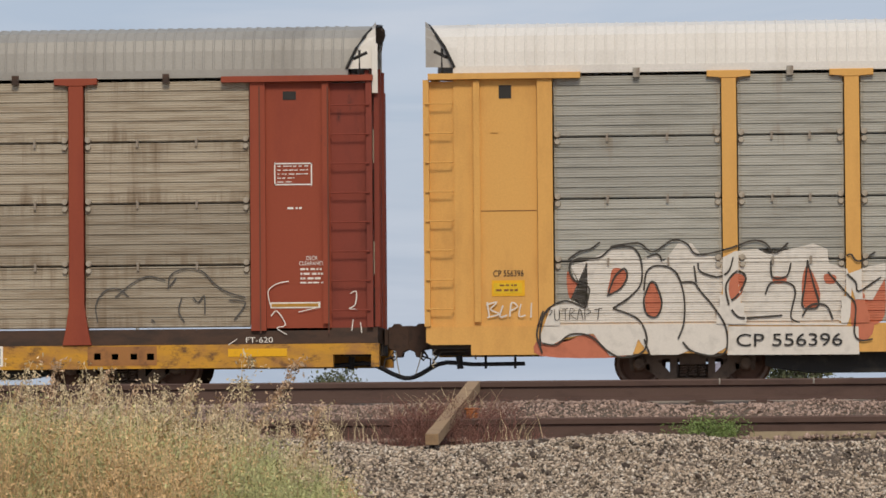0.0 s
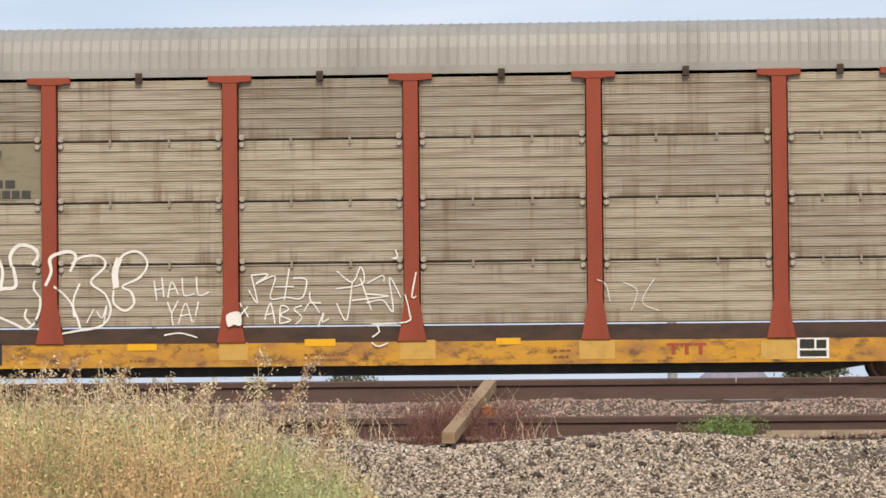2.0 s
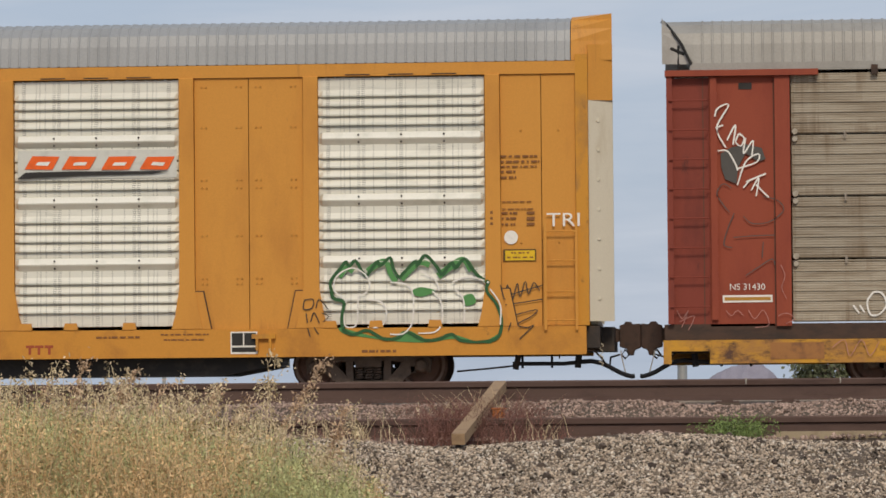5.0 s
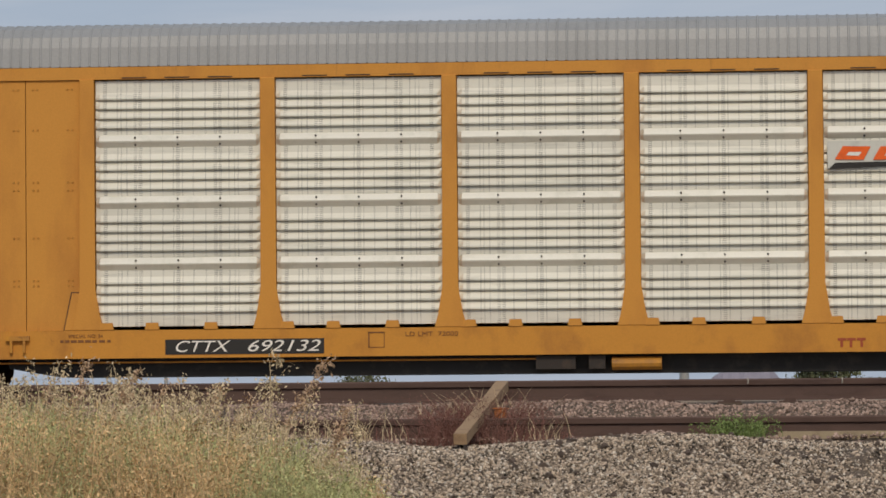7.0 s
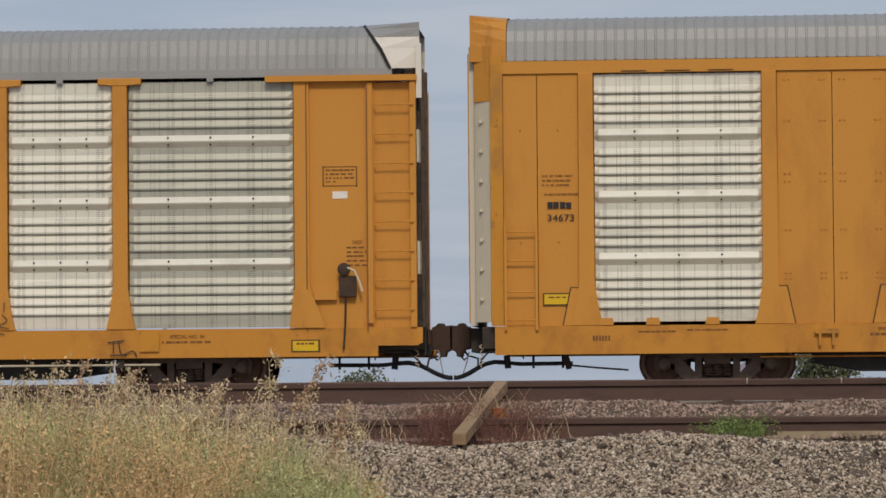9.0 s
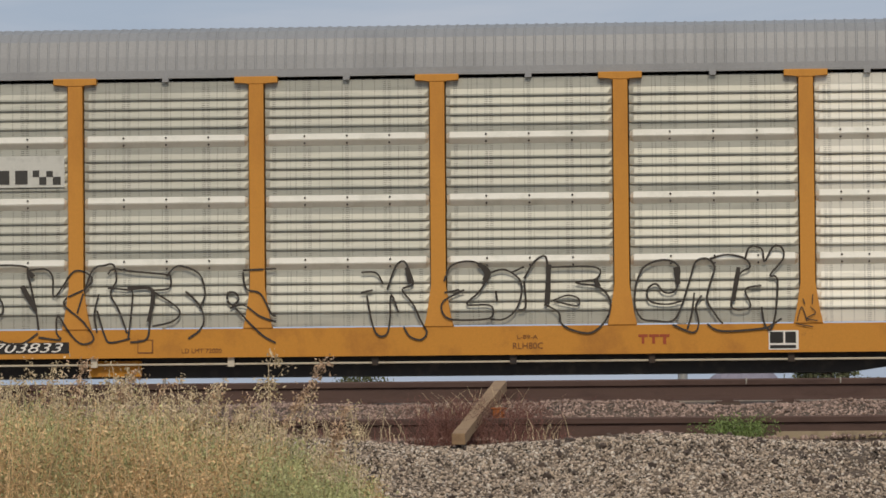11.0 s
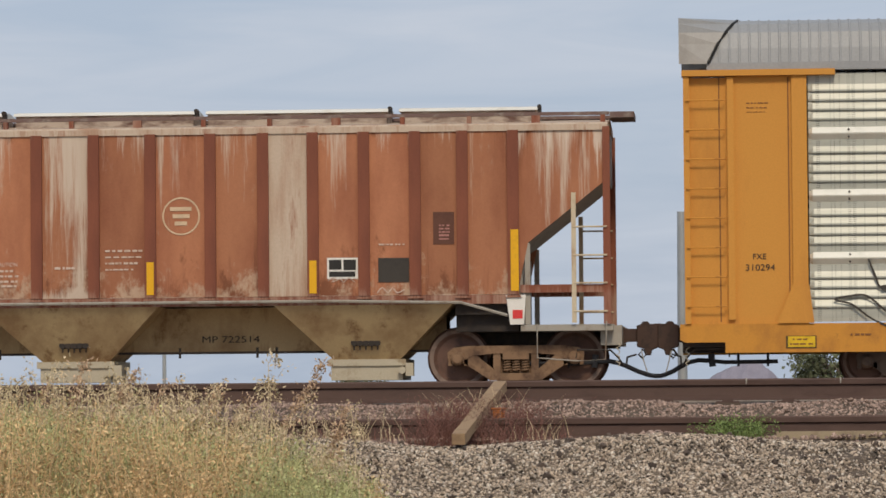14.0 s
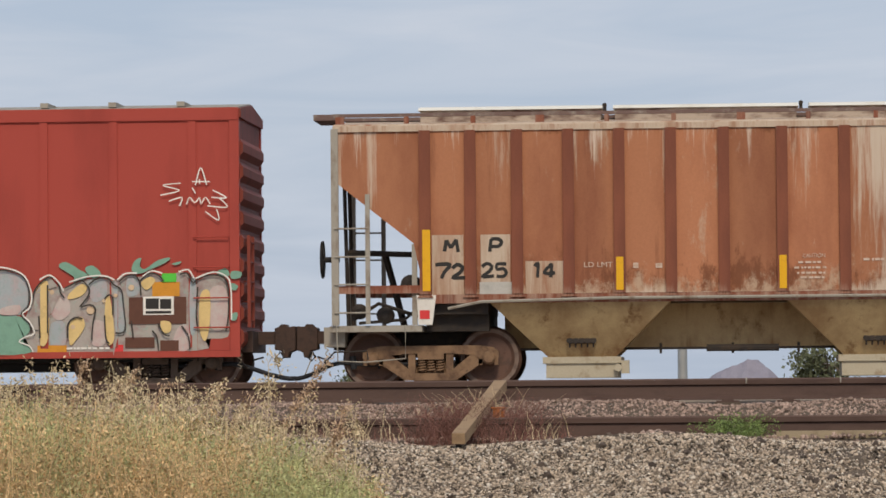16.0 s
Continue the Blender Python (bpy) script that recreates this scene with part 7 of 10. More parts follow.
def marks_mustard_full_car():
    b = Marking(C3, "C3", PAINT_GREEN, "graffiti_fill", "bright green graffiti shading")
    blob(b, [(10.37, 1.49), (10.5, 1.54), (10.71, 1.48), (10.54, 1.4), (10.41, 1.41)])
    blob(b, [(11.14, 1.39), (11.27, 1.43), (11.33, 1.3), (11.18, 1.25)])
    blob(b, [(9.25, 0.94), (9.59, 0.85), (10.02, 0.76), (10.28, 0.89), (10.62, 0.74), (10.96, 0.82), (11.39, 0.7), (11.69, 0.83), (11.56, 0.68), (11.31, 0.71), (10.96, 0.75), (10.62, 0.7), (10.1, 0.72), (9.68, 0.78), (9.33, 0.84)])
    stroke(b, 0.09, [(9.25, 1.71), (9.36, 1.84), (9.47, 1.79)])
    stroke(b, 0.09, [(9.68, 1.79), (9.94, 1.94), (10.04, 1.75), (10.11, 1.62)])
    stroke(b, 0.09, [(10.2, 1.66), (10.46, 1.91), (10.63, 1.87)])
    stroke(b, 0.09, [(10.76, 1.7), (10.97, 1.86), (11.15, 1.95), (11.27, 1.78)])
    b.done()
    b = Marking(C3, "C3", PAINT_DARKGREEN, "graffiti_outline", "dark green graffiti outline")
    stroke(b, 0.05, [(9.15, 1.45), (9.12, 1.63), (9.25, 1.81), (9.36, 1.94), (9.4, 1.86), (9.5, 1.95), (9.6, 1.79), (9.67, 1.71)])
    stroke(b, 0.05, [(9.67, 1.71), (9.84, 1.94), (9.87, 1.86), (10.03, 1.99), (10.08, 1.83), (10.16, 1.68)])
    stroke(b, 0.05, [(10.16, 1.68), (10.42, 1.94), (10.44, 1.85), (10.56, 2.02), (10.72, 1.87), (10.82, 1.71)])
    stroke(b, 0.05, [(10.82, 1.71), (10.97, 1.91), (11.02, 1.82), (11.16, 1.96), (11.27, 1.82), (11.38, 1.69), (11.53, 1.6)])
    stroke(b, 0.05, [(11.53, 1.62), (11.5, 1.47), (11.65, 1.26), (11.72, 1.0), (11.65, 0.76), (11.39, 0.7), (11.09, 0.73), (10.96, 0.82), (10.75, 0.75), (10.53, 0.74), (10.28, 0.86), (10.15, 0.78), (9.93, 0.76), (9.68, 0.89), (9.46, 0.83), (9.31, 0.92), (9.29, 1.11), (9.32, 1.32), (9.16, 1.39), (9.13, 1.54)])
    b.done()
    b = Marking(C3, "C3", PAINT_CHALK, "graffiti_outline", "white inner graffiti line")
    stroke(b, 0.022, [(9.3, 1.41), (9.18, 1.5), (9.21, 1.71), (9.44, 1.84), (9.64, 1.75), (9.72, 1.58), (9.64, 1.45), (9.53, 1.43)])
    stroke(b, 0.022, [(9.38, 1.38), (9.32, 1.24), (9.33, 0.98), (9.44, 0.94), (9.52, 1.02), (9.54, 1.41)])
    stroke(b, 0.022, [(9.68, 1.36), (9.89, 1.32), (9.97, 1.15), (9.89, 0.95), (9.68, 0.94)])
    stroke(b, 0.022, [(10.03, 1.62), (10.3, 1.57), (10.38, 1.36), (10.36, 1.01), (10.23, 0.84), (10.02, 0.83)])
    stroke(b, 0.022, [(10.5, 1.78), (10.71, 1.65), (10.78, 1.48)])
    stroke(b, 0.022, [(10.67, 1.48), (10.8, 1.31), (10.81, 1.01), (10.71, 0.86), (10.45, 0.84)])
    stroke(b, 0.022, [(10.97, 1.61), (11.23, 1.69), (11.53, 1.6)])
    stroke(b, 0.022, [(11.01, 1.5), (11.14, 1.35), (11.15, 1.01)])
    stroke(b, 0.022, [(11.55, 1.5), (11.7, 1.26), (11.7, 0.96)])
    b.done()
    b = Marking(C3, "C3", PAINT_DARK, "graffiti_tag", "scrawled black spray tags")
    stroke(b, 0.016, [(8.73, 1.37), (8.71, 1.22), (8.84, 1.24), (8.86, 1.37), (8.73, 1.36)])
    stroke(b, 0.016, [(8.9, 1.24), (8.95, 1.37), (9.08, 1.22)])
    stroke(b, 0.016, [(8.75, 1.16), (8.77, 1.01)])
    stroke(b, 0.016, [(8.82, 1.03), (8.87, 1.17), (8.95, 1.01)])
    stroke(b, 0.016, [(8.99, 1.16), (9.09, 1.11), (9.01, 1.03)])
    stroke(b, 0.016, [(8.77, 0.94), (8.81, 0.8)])
    stroke(b, 0.016, [(8.87, 0.94), (8.94, 0.84)])
    stroke(b, 0.016, [(11.71, 1.56), (11.77, 1.34), (11.81, 1.56), (11.88, 1.34), (11.96, 1.58), (12.0, 1.38), (12.08, 1.61), (12.13, 1.42), (12.21, 1.59), (12.3, 1.47)])
    stroke(b, 0.016, [(11.78, 1.26), (12.08, 1.3), (12.34, 1.34)])
    stroke(b, 0.016, [(11.87, 1.09), (12.25, 1.18), (12.17, 1.08), (11.95, 0.96), (12.12, 0.91), (12.21, 0.95), (11.99, 0.74)])
    stroke(b, 0.016, [(11.78, 1.47), (11.87, 1.09), (11.82, 0.87)])
    stroke(b, 0.016, [(11.78, 1.39), (12.34, 1.55)])
    b.done()
    letters(C3, "C3", "TRI", 12.41, 2.44, 0.205, PAINT_CHALK, 0.5, 0, lift=0.036)
    bar(C3, "C3", PAINT_BROWN, 11.72, 12.31, 3.49, 3.53, "small_print")
    bar(C3, "C3", PAINT_BROWN, 11.72, 12.31, 3.41, 3.45, "small_print")
    bar(C3, "C3", PAINT_BROWN, 11.72, 12.27, 3.34, 3.37, "small_print")
    bar(C3, "C3", PAINT_BROWN, 11.72, 11.96, 3.26, 3.3, "small_print")
    bar(C3, "C3", PAINT_BROWN, 11.72, 11.96, 3.17, 3.21, "small_print")
    bar(C3, "C3", PAINT_BROWN, 11.55, 12.21, 2.81, 2.83, "small_print")
    bar(C3, "C3", PAINT_BROWN, 11.55, 12.21, 2.7, 2.72, "small_print")
    bar(C3, "C3", PAINT_BROWN, 11.56, 11.6, 2.64, 2.68, "small_print")
    bar(C3, "C3", PAINT_BROWN, 11.73, 11.97, 2.63, 2.67, "small_print")
    bar(C3, "C3", PAINT_BROWN, 12.11, 12.23, 2.63, 2.67, "small_print")
    bar(C3, "C3", PAINT_BROWN, 11.56, 11.6, 2.55, 2.59, "small_print")
    bar(C3, "C3", PAINT_BROWN, 11.73, 11.97, 2.55, 2.59, "small_print")
    bar(C3, "C3", PAINT_BROWN, 12.11, 12.23, 2.54, 2.59, "small_print")
    bar(C3, "C3", PAINT_BROWN, 11.56, 11.6, 2.47, 2.51, "small_print")
    bar(C3, "C3", PAINT_BROWN, 11.73, 11.97, 2.46, 2.5, "small_print")
    bar(C3, "C3", PAINT_BROWN, 12.11, 12.23, 2.46, 2.5, "small_print")
    disc(C3, "C3", PAINT_CHALK, 11.87, 2.28, 0.105, "round_decal")
    bar(C3, "C3", PLATE_EDGE, 11.75, 12.25, 1.92, 2.1, "warning_placard")
    bar(C3, "C3", PLATE_YELLOW, 11.78, 12.23, 1.93, 2.08, "warning_placard", 0.004)
    bar(C3, "C3", PAINT_BROWN, 11.87, 12.14, 2.03, 2.06, "small_print", 0.008)
    bar(C3, "C3", PAINT_BROWN, 11.81, 12.2, 1.96, 1.99, "small_print", 0.008)
    bar(C3, "C3", PLATE_EDGE, -12.27, -11.78, 1.24, 1.43, "warning_placard")
    bar(C3, "C3", PLATE_YELLOW, -12.25, -11.8, 1.26, 1.41, "warning_placard", 0.004)
    bar(C3, "C3", PAINT_BROWN, -12.19, -11.86, 1.35, 1.38, "small_print", 0.008)
    bar(C3, "C3", PAINT_BLACK, -12.19, -12.11, 2.71, 2.81, "mark_bar")
    bar(C3, "C3", PAINT_BLACK, -12.1, -12.02, 2.71, 2.81, "mark_bar")
    bar(C3, "C3", PAINT_BLACK, -12.0, -11.92, 2.71, 2.81, "mark_bar")
    bar(C3, "C3", PAINT_BLACK, -11.91, -11.83, 2.71, 2.8, "mark_bar")
    letters(C3, "C3", "34673", -12.2, 2.52, 0.102, PAINT_BLACK, 0.4, 0)
    bar(C3, "C3", PAINT_BROWN, -12.27, -11.81, 3.2, 3.22, "small_print")
    bar(C3, "C3", PAINT_BROWN, -12.27, -11.81, 3.13, 3.15, "small_print")
    bar(C3, "C3", PAINT_BROWN, -12.27, -11.82, 3.06, 3.08, "small_print")
    bar(C3, "C3", PAINT_BROWN, -12.24, -11.67, 2.92, 2.94, "small_print")
    bar(C3, "C3", LOGO_GROUND, 4.33, 6.78, 3.25, 3.68, "logo_ground", -0.002)
    b = Marking(C3, "C3", LOGO_ORANGE, "logo_shape", "orange slanted logo letters as plain shapes")
    blob(b, [(4.44, 3.4), (4.56, 3.6), (4.98, 3.59), (4.87, 3.39)], True)
    blob(b, [(5.01, 3.39), (5.13, 3.59), (5.55, 3.58), (5.44, 3.39)], True)
    blob(b, [(5.62, 3.38), (5.74, 3.58), (6.16, 3.58), (6.05, 3.38)], True)
    blob(b, [(6.21, 3.38), (6.33, 3.57), (6.75, 3.57), (6.64, 3.37)], True)
    b.done()
    b = Marking(C3, "C3", PAINT_CHALK, "logo_shape", "pale logo openings")
    blob(b, [(4.61, 3.46), (4.65, 3.51), (4.84, 3.51), (4.8, 3.45)], True)
    blob(b, [(5.18, 3.45), (5.22, 3.5), (5.41, 3.5), (5.38, 3.45)], True)
    blob(b, [(5.79, 3.44), (5.83, 3.49), (6.02, 3.49), (5.98, 3.44)], True)
    blob(b, [(6.38, 3.44), (6.42, 3.49), (6.61, 3.48), (6.57, 3.43)], True)
    b.done()
    b = Marking(C3, "C3", PAINT_BLACK, "logo_shape", "black sweep under the logo")
    blob(b, [(4.33, 3.25), (4.45, 3.35), (5.11, 3.36), (6.68, 3.35), (6.42, 3.31), (5.29, 3.29)], True)
    b.done()
    bar(C3, "C3", PAINT_BLACK, -5.74, -3.31, 0.55, 0.78, "number_board")
    letters(C3, "C3", "CTTX", -5.62, 0.59, 0.171, PAINT_CHALK, 0.84, 0.3)
    letters(C3, "C3", "692132", -4.51, 0.59, 0.171, PAINT_CHALK, 1.11, 0.3)
    letters(C3, "C3", "LD LMT  72000", -2.08, 0.8, 0.068, PAINT_BROWN, 0.8, 0)
    bar(C3, "C3", PAINT_BROWN, -2.64, -2.39, 0.85, 0.87, "stencil_box")
    bar(C3, "C3", PAINT_BROWN, -2.64, -2.39, 0.63, 0.64, "stencil_box")
    bar(C3, "C3", PAINT_BROWN, -2.64, -2.62, 0.63, 0.87, "stencil_box")
    bar(C3, "C3", PAINT_BROWN, -2.4, -2.39, 0.63, 0.87, "stencil_box")
    bar(C3, "C3", PAINT_CHALK, 7.59, 8.0, 0.55, 0.89, "data_plate")
    bar(C3, "C3", PAINT_BLACK, 7.61, 7.78, 0.68, 0.87, "data_plate", 0.004)
    bar(C3, "C3", PAINT_BLACK, 7.8, 7.98, 0.68, 0.87, "data_plate", 0.004)
    bar(C3, "C3", PAINT_BLACK, 7.61, 7.98, 0.58, 0.65, "data_plate", 0.004)
    bar(C3, "C3", LOGO_RED, 4.45, 4.58, 0.67, 0.71, "logo_shape")
    bar(C3, "C3", LOGO_RED, 4.49, 4.53, 0.57, 0.67, "logo_shape")
    bar(C3, "C3", LOGO_RED, 4.59, 4.72, 0.67, 0.71, "logo_shape")
    bar(C3, "C3", LOGO_RED, 4.63, 4.67, 0.57, 0.67, "logo_shape")
    bar(C3, "C3", LOGO_RED, 4.74, 4.87, 0.67, 0.71, "logo_shape")
    bar(C3, "C3", LOGO_RED, 4.79, 4.83, 0.57, 0.67, "logo_shape")
    bar(C3, "C3", PAINT_BROWN, 5.53, 6.22, 0.8, 0.84, "small_print")
    bar(C3, "C3", PAINT_BROWN, 6.52, 7.28, 0.84, 0.87, "small_print")
    bar(C3, "C3", PAINT_BROWN, 6.57, 7.22, 0.76, 0.79, "small_print")
    bar(C3, "C3", PAINT_BROWN, 9.59, 10.16, 0.55, 0.6, "small_print")
    letters(C3, "C3", "SPECIAL NO. 34", -7.23, 0.82, 0.051, PAINT_BROWN, 0.53, 0)
    bar(C3, "C3", PAINT_BROWN, -7.35, -6.58, 0.74, 0.79, "small_print")
    bar(C3, "C3", PAINT_BROWN, -11.52, -11.22, 0.69, 0.79, "small_print")
    bar(C3, "C3", PAINT_BROWN, -10.83, -10.27, 0.82, 0.85, "small_print")
    bar(C3, "C3", PAINT_BROWN, -10.1, -9.45, 0.84, 0.87, "small_print")


def marks_mustard_bi_level_car():
    b = Marking(C4, "C4", PAINT_DARK, "graffiti_outline", "black outlined graffiti lettering")
    stroke(b, 0.03, [(-10.58, 1.9), (-10.43, 1.91), (-9.96, 1.91), (-9.66, 1.93), (-9.57, 1.84), (-9.44, 1.71), (-9.51, 1.64), (-9.83, 1.65)])
    stroke(b, 0.03, [(-10.58, 1.9), (-10.48, 1.64), (-10.39, 1.46), (-10.15, 1.48), (-10.03, 1.33), (-10.01, 1.16), (-10.14, 1.06), (-10.31, 1.1), (-10.61, 1.34), (-10.87, 1.34), (-11.09, 1.29), (-10.83, 1.21), (-10.53, 0.99), (-10.14, 0.82), (-9.84, 0.77), (-9.62, 0.81), (-9.49, 0.9)])
    stroke(b, 0.03, [(-9.79, 1.63), (-9.57, 1.37), (-9.47, 1.11), (-9.43, 0.92)])
    stroke(b, 0.03, [(-9.51, 1.46), (-9.49, 1.63), (-9.36, 1.78), (-9.14, 1.84), (-8.94, 1.75), (-8.86, 1.58), (-8.93, 1.36), (-9.19, 1.32)])
    stroke(b, 0.03, [(-9.17, 1.41), (-9.16, 1.54), (-9.06, 1.58)])
    stroke(b, 0.03, [(-8.93, 1.36), (-8.63, 1.27), (-8.54, 1.19), (-8.63, 1.06), (-8.86, 1.04)])
    stroke(b, 0.03, [(-9.49, 0.9), (-9.32, 0.79), (-9.06, 0.76), (-8.89, 0.89), (-8.86, 1.04)])
    stroke(b, 0.03, [(-8.88, 1.71), (-8.82, 1.83), (-8.58, 1.9), (-8.34, 1.87), (-8.24, 1.7), (-8.33, 1.49)])
    stroke(b, 0.03, [(-8.5, 1.53), (-8.28, 1.4), (-8.2, 1.23), (-8.29, 1.06), (-8.59, 0.93), (-8.85, 0.85)])
    stroke(b, 0.03, [(-8.31, 1.49), (-8.19, 1.78), (-8.05, 1.91), (-7.85, 1.87), (-7.79, 1.61), (-7.9, 1.4), (-8.2, 1.4)])
    stroke(b, 0.03, [(-7.9, 1.4), (-7.86, 1.22), (-7.92, 1.05), (-7.94, 0.88), (-7.97, 0.71), (-8.12, 0.71), (-8.18, 0.89), (-8.2, 1.01)])
    stroke(b, 0.03, [(-7.85, 1.87), (-7.64, 1.93), (-7.57, 1.82), (-7.6, 1.52)])
    stroke(b, 0.03, [(-7.61, 1.35), (-7.21, 1.93), (-7.04, 1.86), (-7.02, 1.69), (-7.21, 1.47), (-7.47, 1.39), (-7.32, 1.22), (-7.09, 1.05), (-6.96, 0.83), (-7.06, 0.73), (-7.22, 0.83), (-7.56, 1.22), (-7.58, 0.96), (-7.52, 0.79), (-7.69, 0.75), (-7.89, 0.77), (-7.9, 0.97)])
    stroke(b, 0.03, [(-7.13, 1.09), (-6.95, 1.69), (-6.82, 1.9), (-6.56, 1.91), (-6.48, 1.78), (-6.51, 1.6), (-6.65, 1.58)])
    stroke(b, 0.03, [(-6.65, 1.55), (-6.44, 1.21), (-6.27, 1.0)])
    stroke(b, 0.03, [(-6.76, 1.04), (-6.7, 1.21), (-6.61, 1.17), (-6.49, 0.91), (-6.36, 0.77), (-6.21, 0.76), (-6.17, 0.91)])
    stroke(b, 0.03, [(-6.83, 1.43), (-6.85, 1.6), (-6.78, 1.86)])
    stroke(b, 0.03, [(-6.78, 1.26), (-6.77, 0.96), (-6.83, 0.79), (-6.94, 0.81)])
    stroke(b, 0.03, [(-6.23, 1.46), (-6.17, 1.52), (-6.06, 1.46), (-6.08, 1.35), (-6.18, 1.34), (-6.23, 1.44)])
    stroke(b, 0.03, [(-5.88, 1.89), (-5.67, 1.93), (-4.98, 1.92), (-4.9, 1.79), (-4.78, 1.24), (-4.74, 0.94)])
    stroke(b, 0.03, [(-5.88, 1.89), (-5.75, 1.6), (-5.46, 1.58), (-5.29, 1.33), (-5.33, 1.17), (-5.54, 1.18), (-5.8, 1.43), (-6.1, 1.29), (-5.59, 0.9), (-5.25, 0.75), (-4.99, 0.74), (-4.75, 0.89)])
    stroke(b, 0.03, [(-4.99, 1.62), (-4.82, 1.32)])
    stroke(b, 0.03, [(-4.9, 1.85), (-4.64, 1.87), (-4.52, 1.75), (-4.49, 1.45), (-4.18, 1.83), (-3.92, 1.74), (-4.01, 1.57), (-4.35, 1.36), (-4.05, 1.06), (-3.89, 0.8), (-4.06, 0.72), (-4.23, 0.85), (-4.44, 1.15), (-4.46, 0.89), (-4.4, 0.79), (-4.74, 0.83)])
    stroke(b, 0.03, [(-4.14, 1.19), (-3.92, 1.82), (-3.71, 1.92), (-3.58, 1.92), (-3.54, 1.69), (-3.63, 1.48), (-3.5, 1.22), (-3.38, 0.88)])
    stroke(b, 0.03, [(-3.84, 0.89), (-3.88, 1.18), (-3.81, 1.48)])
    stroke(b, 0.03, [(-3.84, 1.23), (-3.72, 0.84), (-3.63, 0.74), (-3.33, 0.8)])
    stroke(b, 0.03, [(-3.67, 1.78), (-3.58, 1.86), (-3.28, 1.82), (-2.77, 1.77), (-2.71, 1.73), (-2.73, 1.56), (-2.99, 1.53)])
    stroke(b, 0.03, [(-3.67, 1.57), (-3.37, 1.54), (-3.29, 1.48), (-3.36, 0.8)])
    stroke(b, 0.03, [(-2.99, 1.53), (-3.03, 1.05), (-3.08, 0.79), (-3.33, 0.74)])
    stroke(b, 0.03, [(-2.77, 1.74), (-2.64, 1.88), (-2.48, 1.88), (-2.26, 1.76), (-2.18, 1.47), (-2.27, 1.25)])
    stroke(b, 0.03, [(-2.48, 1.51), (-2.27, 1.3), (-2.2, 1.08), (-2.27, 0.91), (-2.44, 0.79)])
    stroke(b, 0.03, [(-2.99, 1.52), (-2.65, 1.3), (-2.57, 1.17), (-2.69, 1.05), (-2.99, 0.98)])
    stroke(b, 0.03, [(-1.84, 1.38), (-1.83, 1.48), (-1.72, 1.48), (-1.67, 1.38), (-1.76, 1.29), (-1.84, 1.36)])
    stroke(b, 0.03, [(-1.6, 1.8), (-1.55, 1.54), (-1.33, 1.46), (-1.17, 1.16), (-1.1, 1.13)])
    stroke(b, 0.03, [(-1.6, 1.82), (-1.09, 1.84)])
    stroke(b, 0.03, [(-1.8, 1.25), (-1.59, 1.29), (-1.34, 1.12), (-1.1, 1.03)])
    stroke(b, 0.03, [(-1.72, 1.25), (-1.34, 0.86), (-1.1, 0.71)])
    stroke(b, 0.07, [(-9.83, 1.65), (-9.46, 1.67), (-9.53, 1.8), (-9.66, 1.9)])
    stroke(b, 0.07, [(-10.39, 1.46), (-10.15, 1.48)])
    stroke(b, 0.07, [(-4.99, 1.61), (-4.78, 1.24)])
    stroke(b, 0.07, [(-4.9, 1.84), (-4.81, 1.75)])
    stroke(b, 0.06, [(-3.37, 1.56), (-2.99, 1.53), (-3.05, 1.05)])
    stroke(b, 0.06, [(-7.3, 1.43), (-7.13, 1.17)])
    stroke(b, 0.06, [(-8.89, 1.36), (-8.83, 1.11)])
    stroke(b, 0.06, [(-7.59, 1.86), (-7.57, 1.56)])
    stroke(b, 0.03, [(0.21, 1.77), (0.43, 1.76), (0.54, 1.59)])
    stroke(b, 0.03, [(0.2, 1.46), (0.38, 1.5)])
    stroke(b, 0.03, [(0.29, 1.42), (0.37, 0.99), (0.46, 0.81), (0.59, 0.83), (0.64, 1.07), (0.66, 1.42), (0.77, 1.16)])
    stroke(b, 0.03, [(0.6, 1.5), (0.73, 1.85), (0.86, 1.93), (0.95, 1.76), (0.99, 1.58), (0.83, 1.5), (0.99, 1.28), (1.11, 1.02), (1.2, 0.85), (1.11, 0.74), (0.94, 0.79), (0.85, 0.94)])
    stroke(b, 0.03, [(1.47, 1.62), (1.56, 1.84), (1.77, 1.92), (1.99, 1.88), (2.1, 1.66), (1.99, 1.45), (1.81, 1.27), (2.16, 1.25), (2.2, 1.1), (2.07, 1.04), (1.59, 1.04), (1.44, 1.15), (1.46, 1.32), (1.77, 1.49)])
    stroke(b, 0.03, [(1.47, 1.45), (1.7, 1.49)])
    stroke(b, 0.03, [(2.16, 1.74), (2.38, 1.79), (2.6, 1.65), (2.64, 1.44), (2.55, 1.18), (2.37, 1.04), (2.16, 1.04)])
    stroke(b, 0.03, [(2.25, 1.47), (2.27, 1.31)])
    stroke(b, 0.03, [(2.68, 1.65), (2.81, 1.87), (2.94, 1.98), (3.03, 1.91), (3.0, 1.26)])
    stroke(b, 0.03, [(2.48, 1.74), (2.68, 1.83)])
    stroke(b, 0.03, [(2.68, 1.61), (2.7, 1.22), (2.59, 1.18)])
    stroke(b, 0.03, [(3.07, 1.82), (3.77, 1.81), (3.78, 1.64), (3.46, 1.58), (3.81, 1.51), (3.98, 1.3), (3.93, 1.04), (3.71, 0.83), (3.45, 0.85), (3.24, 0.96), (3.2, 1.13), (2.98, 1.26)])
    stroke(b, 0.03, [(3.11, 1.31), (3.33, 1.39), (3.5, 1.34), (3.48, 1.23), (3.16, 1.3)])
